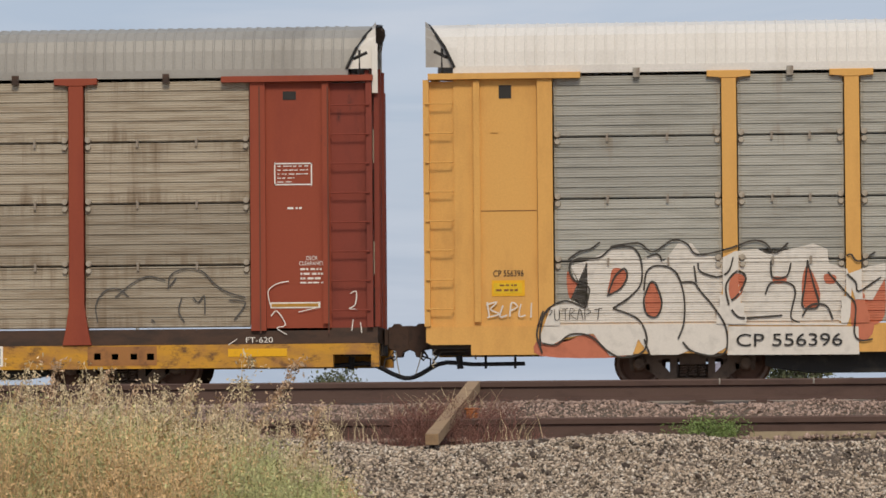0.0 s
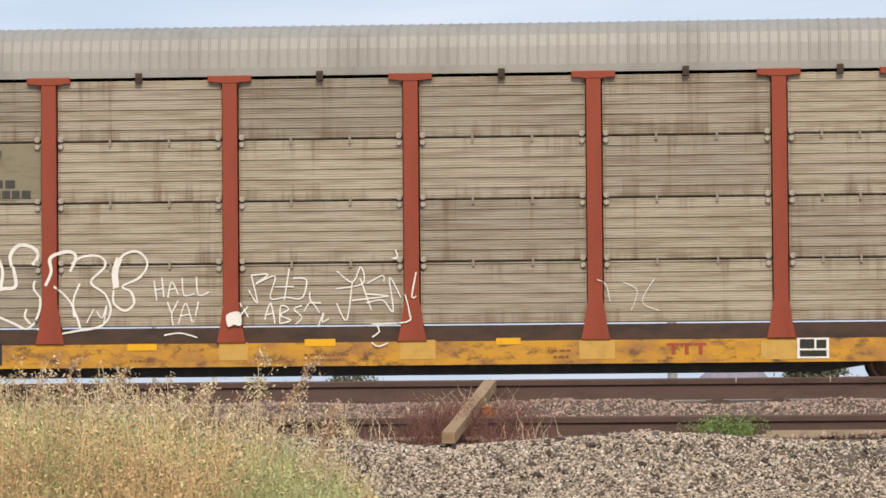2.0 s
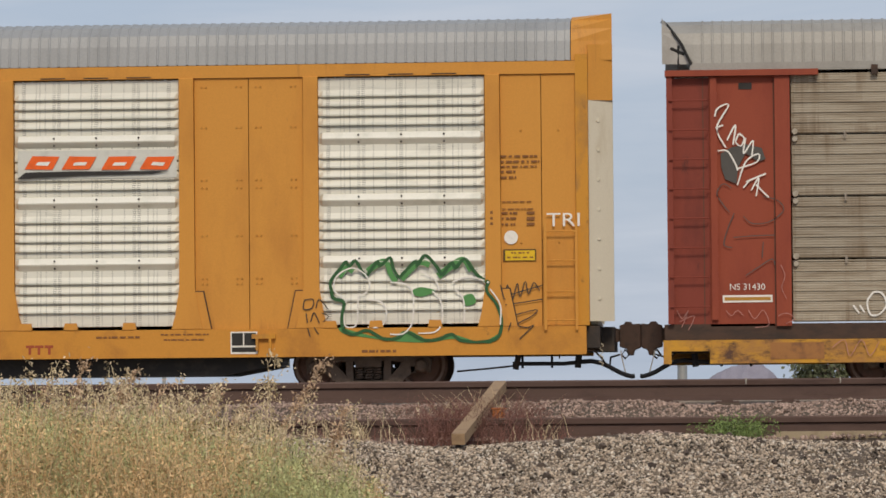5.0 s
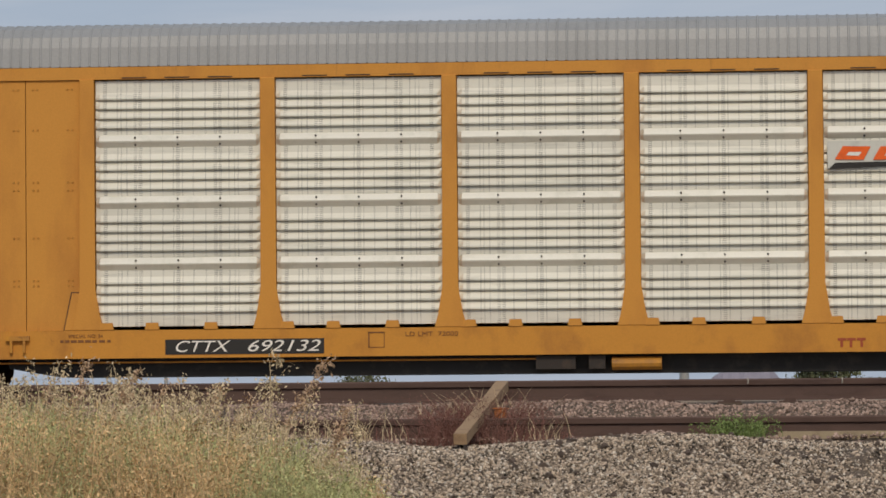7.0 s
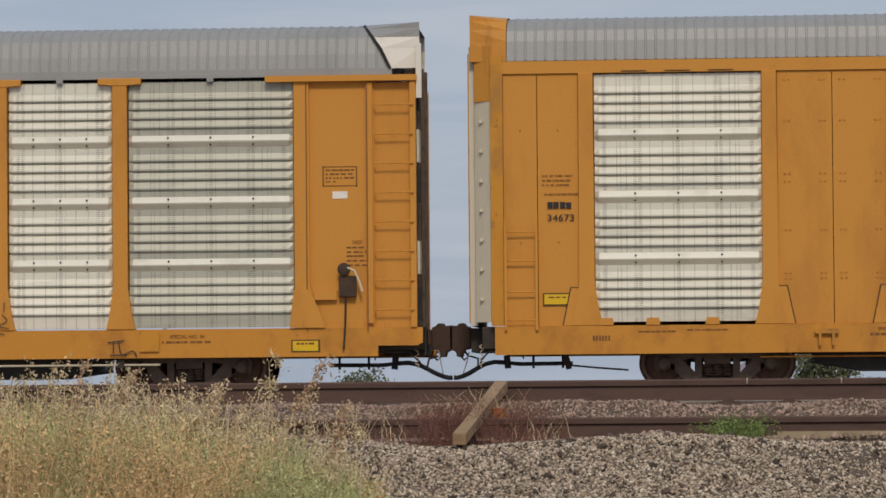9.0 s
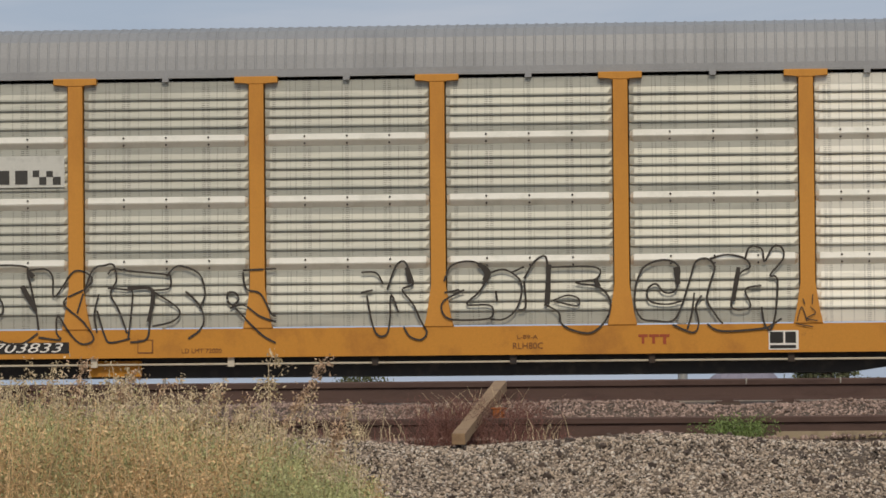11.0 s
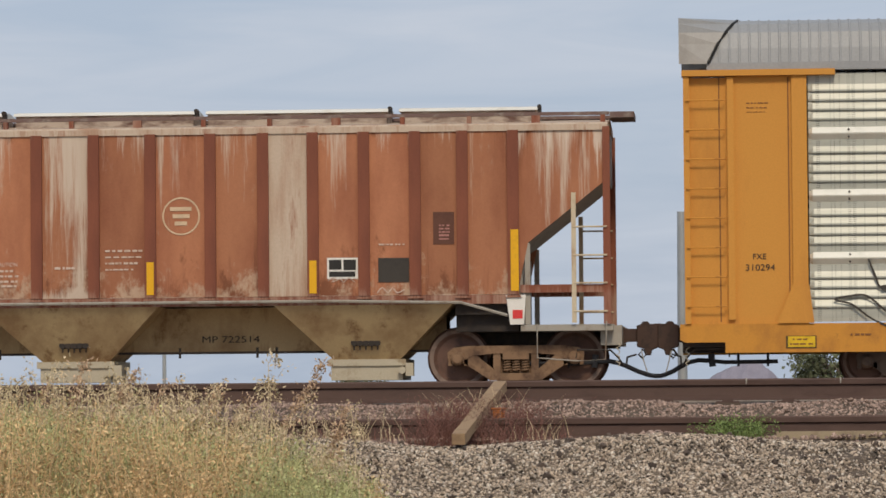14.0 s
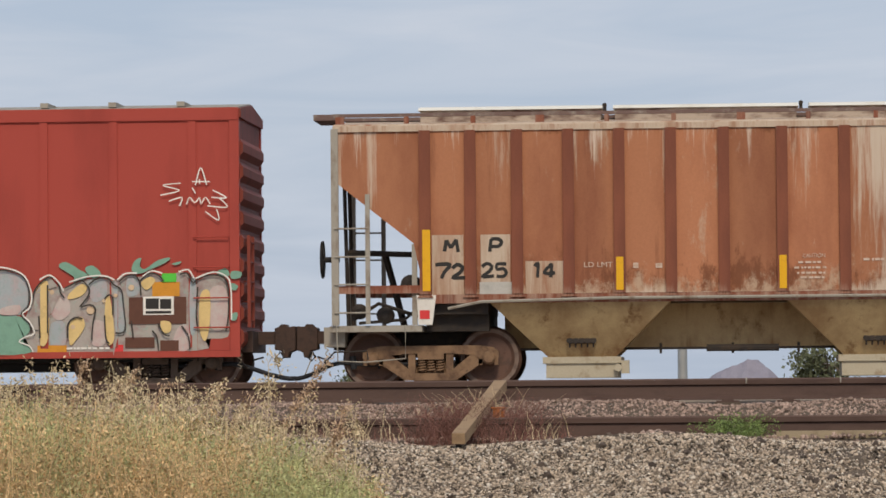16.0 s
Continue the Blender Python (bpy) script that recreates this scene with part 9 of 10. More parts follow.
    stroke(b, 0.024, [(7.09, 1.62), (7.20, 1.71), (7.40, 1.75), (7.56, 1.70), (7.63, 1.53), (7.63, 1.15), (7.59, 0.89)])
    stroke(b, 0.024, [(7.16, 1.57), (7.14, 1.15), (7.16, 0.94)])
    stroke(b, 0.024, [(6.55, 1.02), (6.64, 0.85), (6.73, 0.83)])
    stroke(b, 0.024, [(6.46, 0.91), (6.53, 0.81), (6.56, 0.60)])
    stroke(b, 0.024, [(6.14, 1.06), (6.17, 0.81)])
    stroke(b, 0.024, [(6.91, 0.98), (7.02, 0.81), (7.04, 0.62)])
    stroke(b, 0.024, [(4.72, 1.15), (4.74, 0.81)])
    b.done()
    b = Marking(C6, "C6", PAINT_CHALK, "graffiti_outline", "white graffiti halo line")
    stroke(b, 0.022, [(4.01, 1.91), (4.29, 1.87), (4.51, 1.75), (4.61, 1.49), (4.58, 1.28), (4.47, 1.18), (4.58, 1.06), (4.65, 0.89), (4.51, 0.83), (4.42, 0.76), (4.58, 0.69), (4.63, 0.60)])
    stroke(b, 0.022, [(4.74, 1.70), (4.89, 1.77), (5.03, 1.66), (5.10, 1.53)])
    stroke(b, 0.022, [(5.19, 1.66), (5.46, 1.74), (5.73, 1.75), (5.89, 1.69)])
    stroke(b, 0.022, [(5.93, 1.69), (6.05, 1.78), (6.23, 1.79)])
    stroke(b, 0.022, [(6.32, 1.74), (6.46, 1.82), (6.62, 1.78)])
    stroke(b, 0.022, [(6.87, 1.80), (7.02, 1.83), (7.11, 1.70)])
    stroke(b, 0.022, [(7.13, 1.70), (7.40, 1.79), (7.59, 1.73), (7.67, 1.57), (7.68, 1.06)])
    b.done()
    b = Marking(C6, "C6", PAINT_CHALK, "graffiti_tag", "white star-shaped spray tag")
    stroke(b, 0.018, [(6.91, 3.15), (6.64, 3.12), (6.89, 3.04), (6.60, 2.97)])
    stroke(b, 0.018, [(7.14, 3.12), (7.22, 3.38), (7.31, 3.12)])
    stroke(b, 0.018, [(6.73, 2.88), (6.93, 2.93), (6.89, 2.80)])
    stroke(b, 0.018, [(7.09, 3.08), (7.14, 2.99)])
    stroke(b, 0.018, [(7.00, 2.83), (7.05, 2.93), (7.13, 2.85), (7.20, 2.93), (7.22, 2.83), (7.29, 2.93), (7.36, 2.83)])
    stroke(b, 0.018, [(7.20, 3.21), (7.20, 3.14)])
    stroke(b, 0.018, [(7.09, 3.17), (7.36, 3.17)])
    stroke(b, 0.018, [(7.40, 3.04), (7.61, 2.92), (7.38, 2.93)])
    stroke(b, 0.018, [(7.50, 2.92), (7.62, 2.78), (7.32, 2.80)])
    stroke(b, 0.018, [(7.29, 2.71), (7.49, 2.58), (7.46, 2.75)])
    b.done()
    for x, z, r in ((6.14, 1.57, 0.045), (5.24, 0.98, 0.035), (4.92, 1.51, 0.035), (5.51, 1.23, 0.06), (5.72, 1.37, 0.03), (5.9, 1.45, 0.03)):
        disc(C6, "C6", PAINT_CREAM, x, z, r, "paint_dot")
    bar(C6, "C6", PAINT_ORANGE2, 6.46, 6.88, 1.43, 1.65, "paint_patch")
    bar(C6, "C6", PAINT_LIME, 6.61, 6.83, 1.64, 1.78, "sticker")
    bar(C6, "C6", PAINT_MAROON, 6.1, 6.98, 1.01, 1.42, "paint_patch", -0.002)
    bar(C6, "C6", PAINT_CHALK, 6.32, 6.79, 1.15, 1.43, "data_plate", 0.004)
    bar(C6, "C6", PAINT_BLACK, 6.36, 6.56, 1.24, 1.4, "data_plate", 0.008)
    bar(C6, "C6", PAINT_BLACK, 6.58, 6.75, 1.24, 1.39, "data_plate", 0.008)
    bar(C6, "C6", PAINT_BLACK, 6.36, 6.75, 1.17, 1.21, "data_plate", 0.008)
    bar(C6, "C6", PAINT_ORANGE2, 4.69, 5.14, 0.58, 0.7, "reflector")
    bar(C6, "C6", STICKER_RED, 5.87, 6.01, 0.58, 0.7, "sticker")
    bar(C6, "C6", PAINT_MAROON, 6.04, 6.49, 0.65, 0.81, "paint_patch")
    bar(C6, "C6", PAINT_MAROON, 6.58, 6.86, 0.6, 0.76, "paint_patch")
    bar(C6, "C6", PAINT_CHALK, 5.14, 5.83, 0.63, 0.67, "small_print")

marks_yellow_car()
marks_red_car()
marks_mustard_full_car()
marks_mustard_bi_level_car()
marks_hopper()
marks_boxcar()


# ---- ground, ballast and rails ----
def ground_profile(y):
    pts = [(-3000, -1.75), (20, -1.70), (28, -1.50), (30.6, -1.15), (31.6, -0.95), (33.3, -0.50), (34.0, -0.47), (35.0, -0.50), (35.6, -0.42), (36.3, -0.215), (37.0, -0.20), (60, -0.26),
           (70, -0.26), (73, -0.9), (90, -1.2), (400, -2.0), (4500, -3.0)]
    for (a, za), (b, zb) in zip(pts, pts[1:]):
        if a <= y <= b:
            return za + (zb - za) * (y - a) / (b - a)
    return pts[-1][1]


def crest(x, y):
    """The stone bank's crown rises and dips along the track."""
    if not 31.5 < y < 34.6:
        return 0
    return 0.04 * math.exp(-((x + 0.75) / 0.55) ** 2) - 0.075 * math.exp(-((x + 2.35) / 0.55) ** 2) - 0.06 * math.exp(-((x - 1.0) / 0.7) ** 2) - 0.02


def ground():
    ys = [-3000, -300, -20, 5, 15, 22] + [24 + 0.25 * k for k in range(58)] + [40, 45, 55, 60, 70, 71, 73, 80, 90, 150, 400, 1200, 4500]
    xs = [-3500, -400, -60, -20] + [-9 + 0.25 * k for k in range(61)] + [12, 20, 60, 400, 3500]
    verts, faces = [], []
    for y in ys:
        for x in xs:
            z = ground_profile(y)
            if 24 < y < 38 and -10 < x < 7:
                z += 0.05 * noise.noise((x * 0.9, y * 0.9, 1.7)) + 0.02 * noise.noise((x * 3, y * 3, 0))
                z += crest(x, y)
            verts.append((x, y, z))
    n = len(xs)
    for j in range(len(ys) - 1):
        for i in range(n - 1):
            faces.append((j * n + i, j * n + i + 1, (j + 1) * n + i + 1, (j + 1) * n + i))
    me = bpy.data.meshes.new("ground")
    me.from_pydata(verts, [], faces)
    me.materials.append(DIRT)
    for p in me.polygons:
        p.use_smooth = True
    return tagged(new("ground", me), "dry gravelly dirt ground rising to the track bed", "ground", kind="structure")


def rail(name, y, ztop, x0, x1, label, scale=1.0):
    """Flat-bottomed rail: head, web and foot in one section."""
    h = 0.186 * scale
    sec = [(-0.070, -h), (0.070, -h), (0.070, -h + 0.012), (0.012, -h + 0.035), (0.009, -0.055), (0.034, -0.042), (0.037, -0.012), (0.028, 0.0), (-0.028, 0.0), (-0.037, -0.012),
           (-0.034, -0.052), (-0.009, -0.062), (-0.012, -h + 0.035), (-0.070, -h + 0.012)]
    bm = bmesh.new()
    along_x(bm, [(y + a, ztop + b) for a, b in sec], x0, x1)
    ob = new(name, finish(name, bm, RAIL))
    return tagged(ob, label, "rail", kind="structure")


ground()
TRACK_BED = material("pale_track_ballast", (0.33, 0.28, 0.23), (0.22, 0.18, 0.15), 0.5, 0.95, 0, 2.0, 1, 45, 0.5, (0.15, 0.12, 0.10), 0.4)
tagged(new("track_bed", finish_box("track_bed", -200, 200, 37.6, 70.0, -0.40, -0.19, TRACK_BED)), "pale crushed-stone bed under the tracks", "track bed", kind="structure")
MID_Y, NEAR_Y = 36.7, 34.9
for y in (TRACK_Y - 0.72, TRACK_Y + 0.72):
    rail("rail", y, 0.0, -160, 160, "rusty steel rail under the train")
rail("rail", MID_Y, 0.0, -60, 60, "rusty brown rail of the raised empty track")
rail("rail", MID_Y + 1.5, 0.0, -60, 60, "rusty brown rail of the raised empty track")
rail("rail", NEAR_Y, -0.314, -60, 60, "rusty rail half buried in the ballast")



# ---- stones, ties and the fallen timber ----
ICO = [(0, 0, 1)] + [(0.894 * math.cos(a), 0.894 * math.sin(a), 0.447) for a in np.arange(5) * 1.25664] + [(0.894 * math.cos(a), 0.894 * math.sin(a), -0.447) for a in np.arange(5) * 1.25664 + 0.62832] + [(0, 0, -1)]
ICO_F = [(0, 1 + k, 1 + (k + 1) % 5) for k in range(5)] + [(1 + k, 6 + k, 1 + (k + 1) % 5) for k in range(5)] + \
        [(6 + k, 6 + (k + 1) % 5, 1 + (k + 1) % 5) for k in range(5)] + [(11, 6 + (k + 1) % 5, 6 + k) for k in range(5)]


def stones(name, mat, label, count, x0, x1, y0, y1, r0, r1, seed, dense=None):
    """Broken stone lying on the ground: every stone a lump of its own."""
    rs = np.random.RandomState(seed)
    base = np.array(ICO)
    verts, faces = [], []
    k = 0
    while k < count:
        x, y = rs.uniform(x0, x1), rs.uniform(y0, y1)
        if dense and rs.rand() > dense(x, y):
            k += 1
            continue
        r = r0 * (r1 / r0) ** (rs.rand() ** 1.6)
        v = base * (1 + rs.uniform(-0.36, 0.36, (12, 1))) * (r * rs.uniform(0.7, 1.25, 3))
        a, b, c = rs.uniform(0, 6.28, 3)
        m = np.array(Euler((a, b, c)).to_matrix())
        v = v @ m.T + (x, y, bed(x, y) + r * rs.uniform(-0.1, 0.55))
        n = len(verts)
        verts += v.tolist()
        faces += [(f[0] + n, f[1] + n, f[2] + n) for f in ICO_F]
        k += 1
    me = bpy.data.meshes.new(name)
    me.from_pydata(verts, [], faces)
    me.materials.append(mat)
    return tagged(new(name, me), label, "gravel", kind="stuff")


def bed(x, y):
    z = ground_profile(y)
    if 24 < y < 38 and -10 < x < 7:
        z += 0.05 * noise.noise((x * 0.9, y * 0.9, 1.7)) + 0.02 * noise.noise((x * 3, y * 3, 0))
        z += crest(x, y)
    return z


def bank_density(x, y):
    # thinner over the dark earthy patch
    d = 1.0 - 0.88 * math.exp(-((x - 1.1) / 0.95) ** 2 - ((y - 33.3) / 0.6) ** 2) - 0.6 * math.exp(-((x + 0.45) / 0.28) ** 2 - ((y - 32.9) / 0.3) ** 2)
    return d


stones("ballast_gravel", BALLAST, "loose pale broken stone on the sloping bank", 72000, -4.3, 1.7, 31.1, 34.5, 0.006, 0.0155, 3, bank_density)
stones("ballast_gravel", BALLAST_WHITE, "chalky white broken stone scattered on the bank", 10000, -4.3, 1.7, 31.1, 34.5, 0.007, 0.015, 13, bank_density)
stones("ballast_gravel", BALLAST_DARK, "dark brown broken stone scattered on the bank", 420, -4.0, 1.9, 31.1, 34.5, 0.014, 0.036, 14)
stones("ballast_gravel", BALLAST_BROWN, "rust-stained broken stone between the rails", 19000, -5.9, 1.8, 35.0, 36.6, 0.007, 0.018, 5)
stones("ballast_gravel", BALLAST_BROWN, "dark scattered stone beside the buried rail", 2500, -6.0, 2.2, 34.3, 34.85, 0.012, 0.028, 6)

# tie ends under the raised rail, with their clips
tie_me = finish_box("tie", -0.11, 0.11, -0.15, 2.05, -0.16, 0.0, TIE)
clip = bmesh.new()
box(clip, -0.10, 0.10, -0.13, 0.13, -0.004, 0.014)
box(clip, -0.05, 0.05, -0.12, -0.05, 0.014, 0.035)
clip_me = finish("tie_plate", clip, RAIL)
for k in range(34):
    x = -9.5 + 0.52 * k
    t = new("tie", tie_me)
    t.location = (x, MID_Y, -0.205)
    tagged(t, "dark weathered wooden tie under the raised rail", "railway tie", "ties under the raised rail")
    c = new("tie_plate", clip_me)
    c.parent = t
for x in (0.02, 0.83):
    bm = bmesh.new()
    tube(bm, [(x, MID_Y - 0.04, -0.045), (x + 0.002, MID_Y - 0.044, -0.02), (x, MID_Y - 0.03, 0.004)], 0.007, 6)
    tagged(new("rail_bond", finish("rail_bond", bm, GREY_STEEL)), "small grey bond clip on the rail head", "rail clip")


def timber():
    ob = new("timber")
    a, b = Vector((-2.275, 33.75, -0.475)), Vector((-2.10, 36.62, -0.045))
    d = (b - a).normalized()
    side = d.cross(Vector((0, 0, 1))).normalized()
    up = side.cross(d)
    bm = bmesh.new()
    n = 12
    rings = []
    for i in range(n + 1):
        p = a + (b - a) * i / n
        j = 0.004 * noise.noise((i * 0.7, 0, 0))
        rings.append([bm.verts.new(p + side * (sx * (0.054 + j)) + up * (sz * (0.046 + j))) for sx, sz in ((-1, -1), (1, -1), (1, 1), (-1, 1))])
    for r, q in zip(rings, rings[1:]):
        for k in range(4):
            bm.faces.new((r[k], r[(k + 1) % 4], q[(k + 1) % 4], q[k]))
    bm.faces.new(rings[0])
    bm.faces.new(rings[-1])
    bmesh.ops.bevel(bm, geom=list(bm.edges), offset=0.004, segments=1, affect="EDGES")
    me = finish("timber", bm, TIMBER)
    bpy.data.objects.remove(ob)
    return tagged(new("timber", me), "bare weathered square timber leaning on the rail", "timber")


timber()
bm = bmesh.new()
box(bm, -0.05, 0.05, -0.05, 0.05, 0, 0.10)
box(bm, -0.065, 0.065, -0.06, 0.06, 0.10, 0.115)
bmesh.ops.bevel(bm, geom=list(bm.edges), offset=0.005, segments=1, affect="EDGES")
MARKER = material("faded_orange_block", (0.50, 0.17, 0.05), (0.30, 0.12, 0.06), 0.5, 0.7, 0, 20, 1, 90, 0.1)
block = tagged(new("marker_block", finish("marker_block", bm, MARKER)), "faded orange marker block beside the timber", "marker")
block.location = (-2.05, 35.5, -0.345)
# added strip whose pale colour stands for the lit, dusty web of the buried rail
web_strip = tagged(new("rail_web_strip", finish_box("rail_web_strip", 0.62, 4.5, -0.02, 0.02, -0.1, 0.0, material("dusty_pale_web", (0.36, 0.29, 0.19), (0.2, 0.15, 0.1), 0.5, 0.9, 0, 3, 1, 60, 0.2))),
                  "pale dusty strip added for the lit web of the buried rail", "board")
web_strip.location = (-0.36, 34.72, -0.44)


# ---- plants ----
def strands(name, mat, label, roots, seed, kind="stuff", category="weeds", spread=None):
    """Thin bent stems with small leaves. roots: (x, y, z, height, lean, leaves, stem width, leaf length)."""
    rs = np.random.RandomState(seed)
    verts, faces = [], []
    for x, y, z, h, lean, leaves, w, ll in roots:
        a = rs.normal(0, spread) if spread else rs.uniform(0, 6.28)
        dx, dy = math.cos(a) * lean * h, math.sin(a) * lean * h * 0.6
        pts = []
        for i in range(5):
            u = i / 4
            pts.append(np.array((x + dx * u ** 1.7 + rs.normal(0, 0.006), y + dy * u ** 1.7, z + h * u * (1 - 0.18 * lean * u))))
        n = len(verts)
        for i, p in enumerate(pts):
            ww = w * (1 - 0.6 * i / 4)
            verts += [(p[0] - ww, p[1], p[2]), (p[0] + ww, p[1] + ww, p[2])]
        faces += [(n + 2 * i, n + 2 * i + 1, n + 2 * i + 3, n + 2 * i + 2) for i in range(4)]
        for k in range(leaves):
            u = rs.uniform(0.25, 1.0)
            i = min(3, int(u * 4))
            p = pts[i] + (pts[i + 1] - pts[i]) * (u * 4 - i) + rs.normal(0, ll * 0.7, 3)
            d = rs.normal(0, 1, 3)
            d /= np.linalg.norm(d)
            e = np.cross(d, rs.normal(0, 1, 3))
            e /= np.linalg.norm(e) + 1e-6
            l2, wv = ll * rs.uniform(0.5, 1.3), ll * 0.22
            n = len(verts)
            verts += [tuple(p - e * wv * 0.3), tuple(p + d * l2 * 0.5 + e * wv), tuple(p + d * l2), tuple(p + d * l2 * 0.5 - e * wv)]
            faces.append((n, n + 1, n + 2, n + 3))
    me = bpy.data.meshes.new(name)
    me.from_pydata(verts, [], faces)
    me.materials.append(mat)
    return tagged(new(name, me), label, category, kind=kind)


DRY = material("dry_straw", (0.68, 0.485, 0.26), (0.49, 0.34, 0.18), 0.5, 0.85, 0, 4, 1, 60, 0, value_jitter=0.4, island=True)
OLIVE = material("olive_leaf", (0.47, 0.47, 0.225), (0.33, 0.35, 0.165), 0.5, 0.8, 0, 4, 1, 60, 0, value_jitter=0.4, island=True)
PALE_STALK = material("pale_stalk", (0.60, 0.48, 0.31), (0.46, 0.39, 0.22), 0.5, 0.85, 0, 6, 1, 60, 0, value_jitter=0.3, island=True)
PLUME = material("brown_seed_plume", (0.54, 0.38, 0.25), (0.40, 0.28, 0.19), 0.5, 0.85, 0, 6, 1, 60, 0, value_jitter=0.35, island=True)
RED_TWIG = material("reddish_dead_twig", (0.20, 0.095, 0.075), (0.13, 0.07, 0.055), 0.5, 0.9, 0, 6, 1, 60, 0, value_jitter=0.4, island=True)
FRESH = material("fresh_green_leaf", (0.17, 0.23, 0.07), (0.11, 0.17, 0.05), 0.5, 0.7, 0, 6, 1, 60, 0, value_jitter=0.4, island=True)


def thicket_top(x):
    """Height of the weeds' crown along the bank."""
    pts = [(-7.5, -0.06), (-5.3, -0.06), (-4.6, -0.08), (-4.0, -0.14), (-3.55, -0.23), (-3.15, -0.36), (-2.75, -0.60), (-2.45, -0.86), (-2.2, -1.05)]
    for (a, za), (b, zb) in zip(pts, pts[1:]):
        if a <= x <= b:
            return za + (zb - za) * (x - a) / (b - a)
    return -1.1


def sprigs(x, y, z, h, rs, leaves, ll):
    """Side branches of one bushy plant, as short strands set along its height."""
    out = []
    for k in range(9):
        u = rs.uniform(0.45, 1.0)
        out.append((x + rs.normal(0, 0.07), y + rs.normal(0, 0.05), z + h * (u - 0.2), h * 0.22 * rs.uniform(0.5, 1.2), rs.uniform(0.5, 1.6), leaves, 0.0018, ll))
    return out


def weeds():
    rs = np.random.RandomState(11)
    dry, green, stalk = [], [], []
    for k in range(3000):
        x, y = rs.uniform(-7.0, -2.3), rs.uniform(27.2, 30.6)
        top = thicket_top(x + (y - 29) * 0.075) + 0.07 * noise.noise((x * 2.4, y * 2.4, 5))
        z = ground_profile(y) - 0.02
        h = (top - z) * (1 - 0.6 * rs.rand() ** 1.6)
        if h < 0.1:
            continue
        g = 1.3 * noise.noise((x * 1.3, y * 0.9, 2.0)) + 0.5 * noise.noise((x * 4, y * 3, 2.0)) - 0.10 + 0.22 * min(1, abs(x + 4.2)) ** 2
        bunch = green if g > -0.04 else dry
        bunch.append((x, y, z, h, rs.uniform(0.05, 0.35), 3, 0.0024, 0.024))
        bunch += sprigs(x, y, z, h, rs, 6, 0.032)
    for k in range(190):
        x, y = rs.uniform(-6.6, -2.5), rs.uniform(27.4, 30.4)
        z = ground_profile(y)
        top = thicket_top(x + (y - 29) * 0.075) + abs(rs.normal(0, 0.075))
        lean = rs.uniform(0.03, 0.30)
        stalk.append((x, y, z, top - z, lean, 14, 0.0042, 0.028))
        for q in range(5):
            u = rs.uniform(0.80, 0.98)
            stalk.append((x + rs.normal(0, 0.025), y, z + (top - z) * u, rs.uniform(0.03, 0.10), rs.uniform(0.5, 1.4), 7, 0.0026, 0.028))
    # a few tall seeded stems
    for x, y, top in ((-4.72, 29.0, 0.10), (-4.42, 29.2, 0.07), (-4.30, 29.4, 0.03), (-3.90, 29.2, 0.00), (-3.62, 29.0, -0.04), (-3.24, 29.2, 0.14), (-3.30, 29.1, 0.02), (-5.0, 29.0, 0.02), (-2.72, 29.5, -0.20), (-3.05, 29.6, -0.10)):
        z = ground_profile(y)
        stalk.append((x, y, z, top - z, 0.05, 12, 0.0045, 0.028))
        for q in range(12):
            u = rs.uniform(0.72, 1.0)
            stalk.append((x + rs.normal(0, 0.03), y, z + (top - z) * u, rs.uniform(0.03, 0.09), rs.uniform(0.5, 1.4), 9, 0.0028, 0.034))
    strands("dry_weeds", DRY, "dense straw-coloured dry weeds on the bank", dry, 1)
    strands("green_weeds", OLIVE, "olive-green weeds among the dry ones", green, 2)
    # coarse plumed stems that lean over
    plume = []
    for x, y, top, lean in ((-4.75, 28.9, 0.15, 0.14), (-4.68, 29.1, 0.14, 0.32), (-4.30, 29.0, 0.02, 0.22), (-4.15, 29.2, 0.02, 0.38), (-3.43, 28.8, 0.24, 0.36), (-5.1, 29.2, 0.05, 0.2), (-3.75, 29.3, -0.06, 0.25), (-3.0, 29.4, -0.18, 0.2)):
        z = ground_profile(y)
        h = top - z
        plume.append((x, y, z, h, lean, 6, 0.0062, 0.03))
        for q in range(34):
            u = rs.uniform(0.55, 1.0)
            plume.append((x + lean * h * u ** 1.7 + rs.normal(0, 0.012), y, z + h * u * (1 - 0.18 * lean * u) - 0.02, rs.uniform(0.03, 0.085), rs.uniform(0.3, 1.3), 9, 0.003, 0.034))
    strands("plumed_weeds", PLUME, "coarse leaning weeds with seeded plumes", plume, 8, spread=0.12)
    strands("weed_stalks", PALE_STALK, "pale seeded stalks above the weeds", stalk, 3)
    twigs = []
    for k in range(1050):
        c = rs.choice((0, 0, 1))
        x = rs.normal(-2.42, 0.16) if c == 0 else rs.normal(-1.86, 0.16)
        y = rs.uniform(34.3, 35.6)
        twigs.append((x, y, bed(x, y), rs.uniform(0.10, 0.40), rs.uniform(0.3, 1.0), 8, 0.002, 0.016))
    for k in range(240):
        x, y = rs.uniform(-3.6, -1.4), rs.uniform(34.2, 35.4)
        twigs.append((x, y, bed(x, y), rs.uniform(0.06, 0.22), rs.uniform(0.2, 0.8), 5, 0.002, 0.016))
    strands("dead_brush", RED_TWIG, "reddish dead brush around the fallen timber", twigs, 4)
    pale = [(rs.normal(-2.3, 0.22), rs.uniform(35.2, 36.4), -0.32, rs.uniform(0.12, 0.30), rs.uniform(0.3, 0.9), 0, 0.003, 0.01) for k in range(46)]
    pale += [(rs.normal(-1.65, 0.12), rs.uniform(34.3, 34.8), -0.49, rs.uniform(0.08, 0.25), rs.uniform(0.3, 0.9), 0, 0.003, 0.01) for k in range(22)]
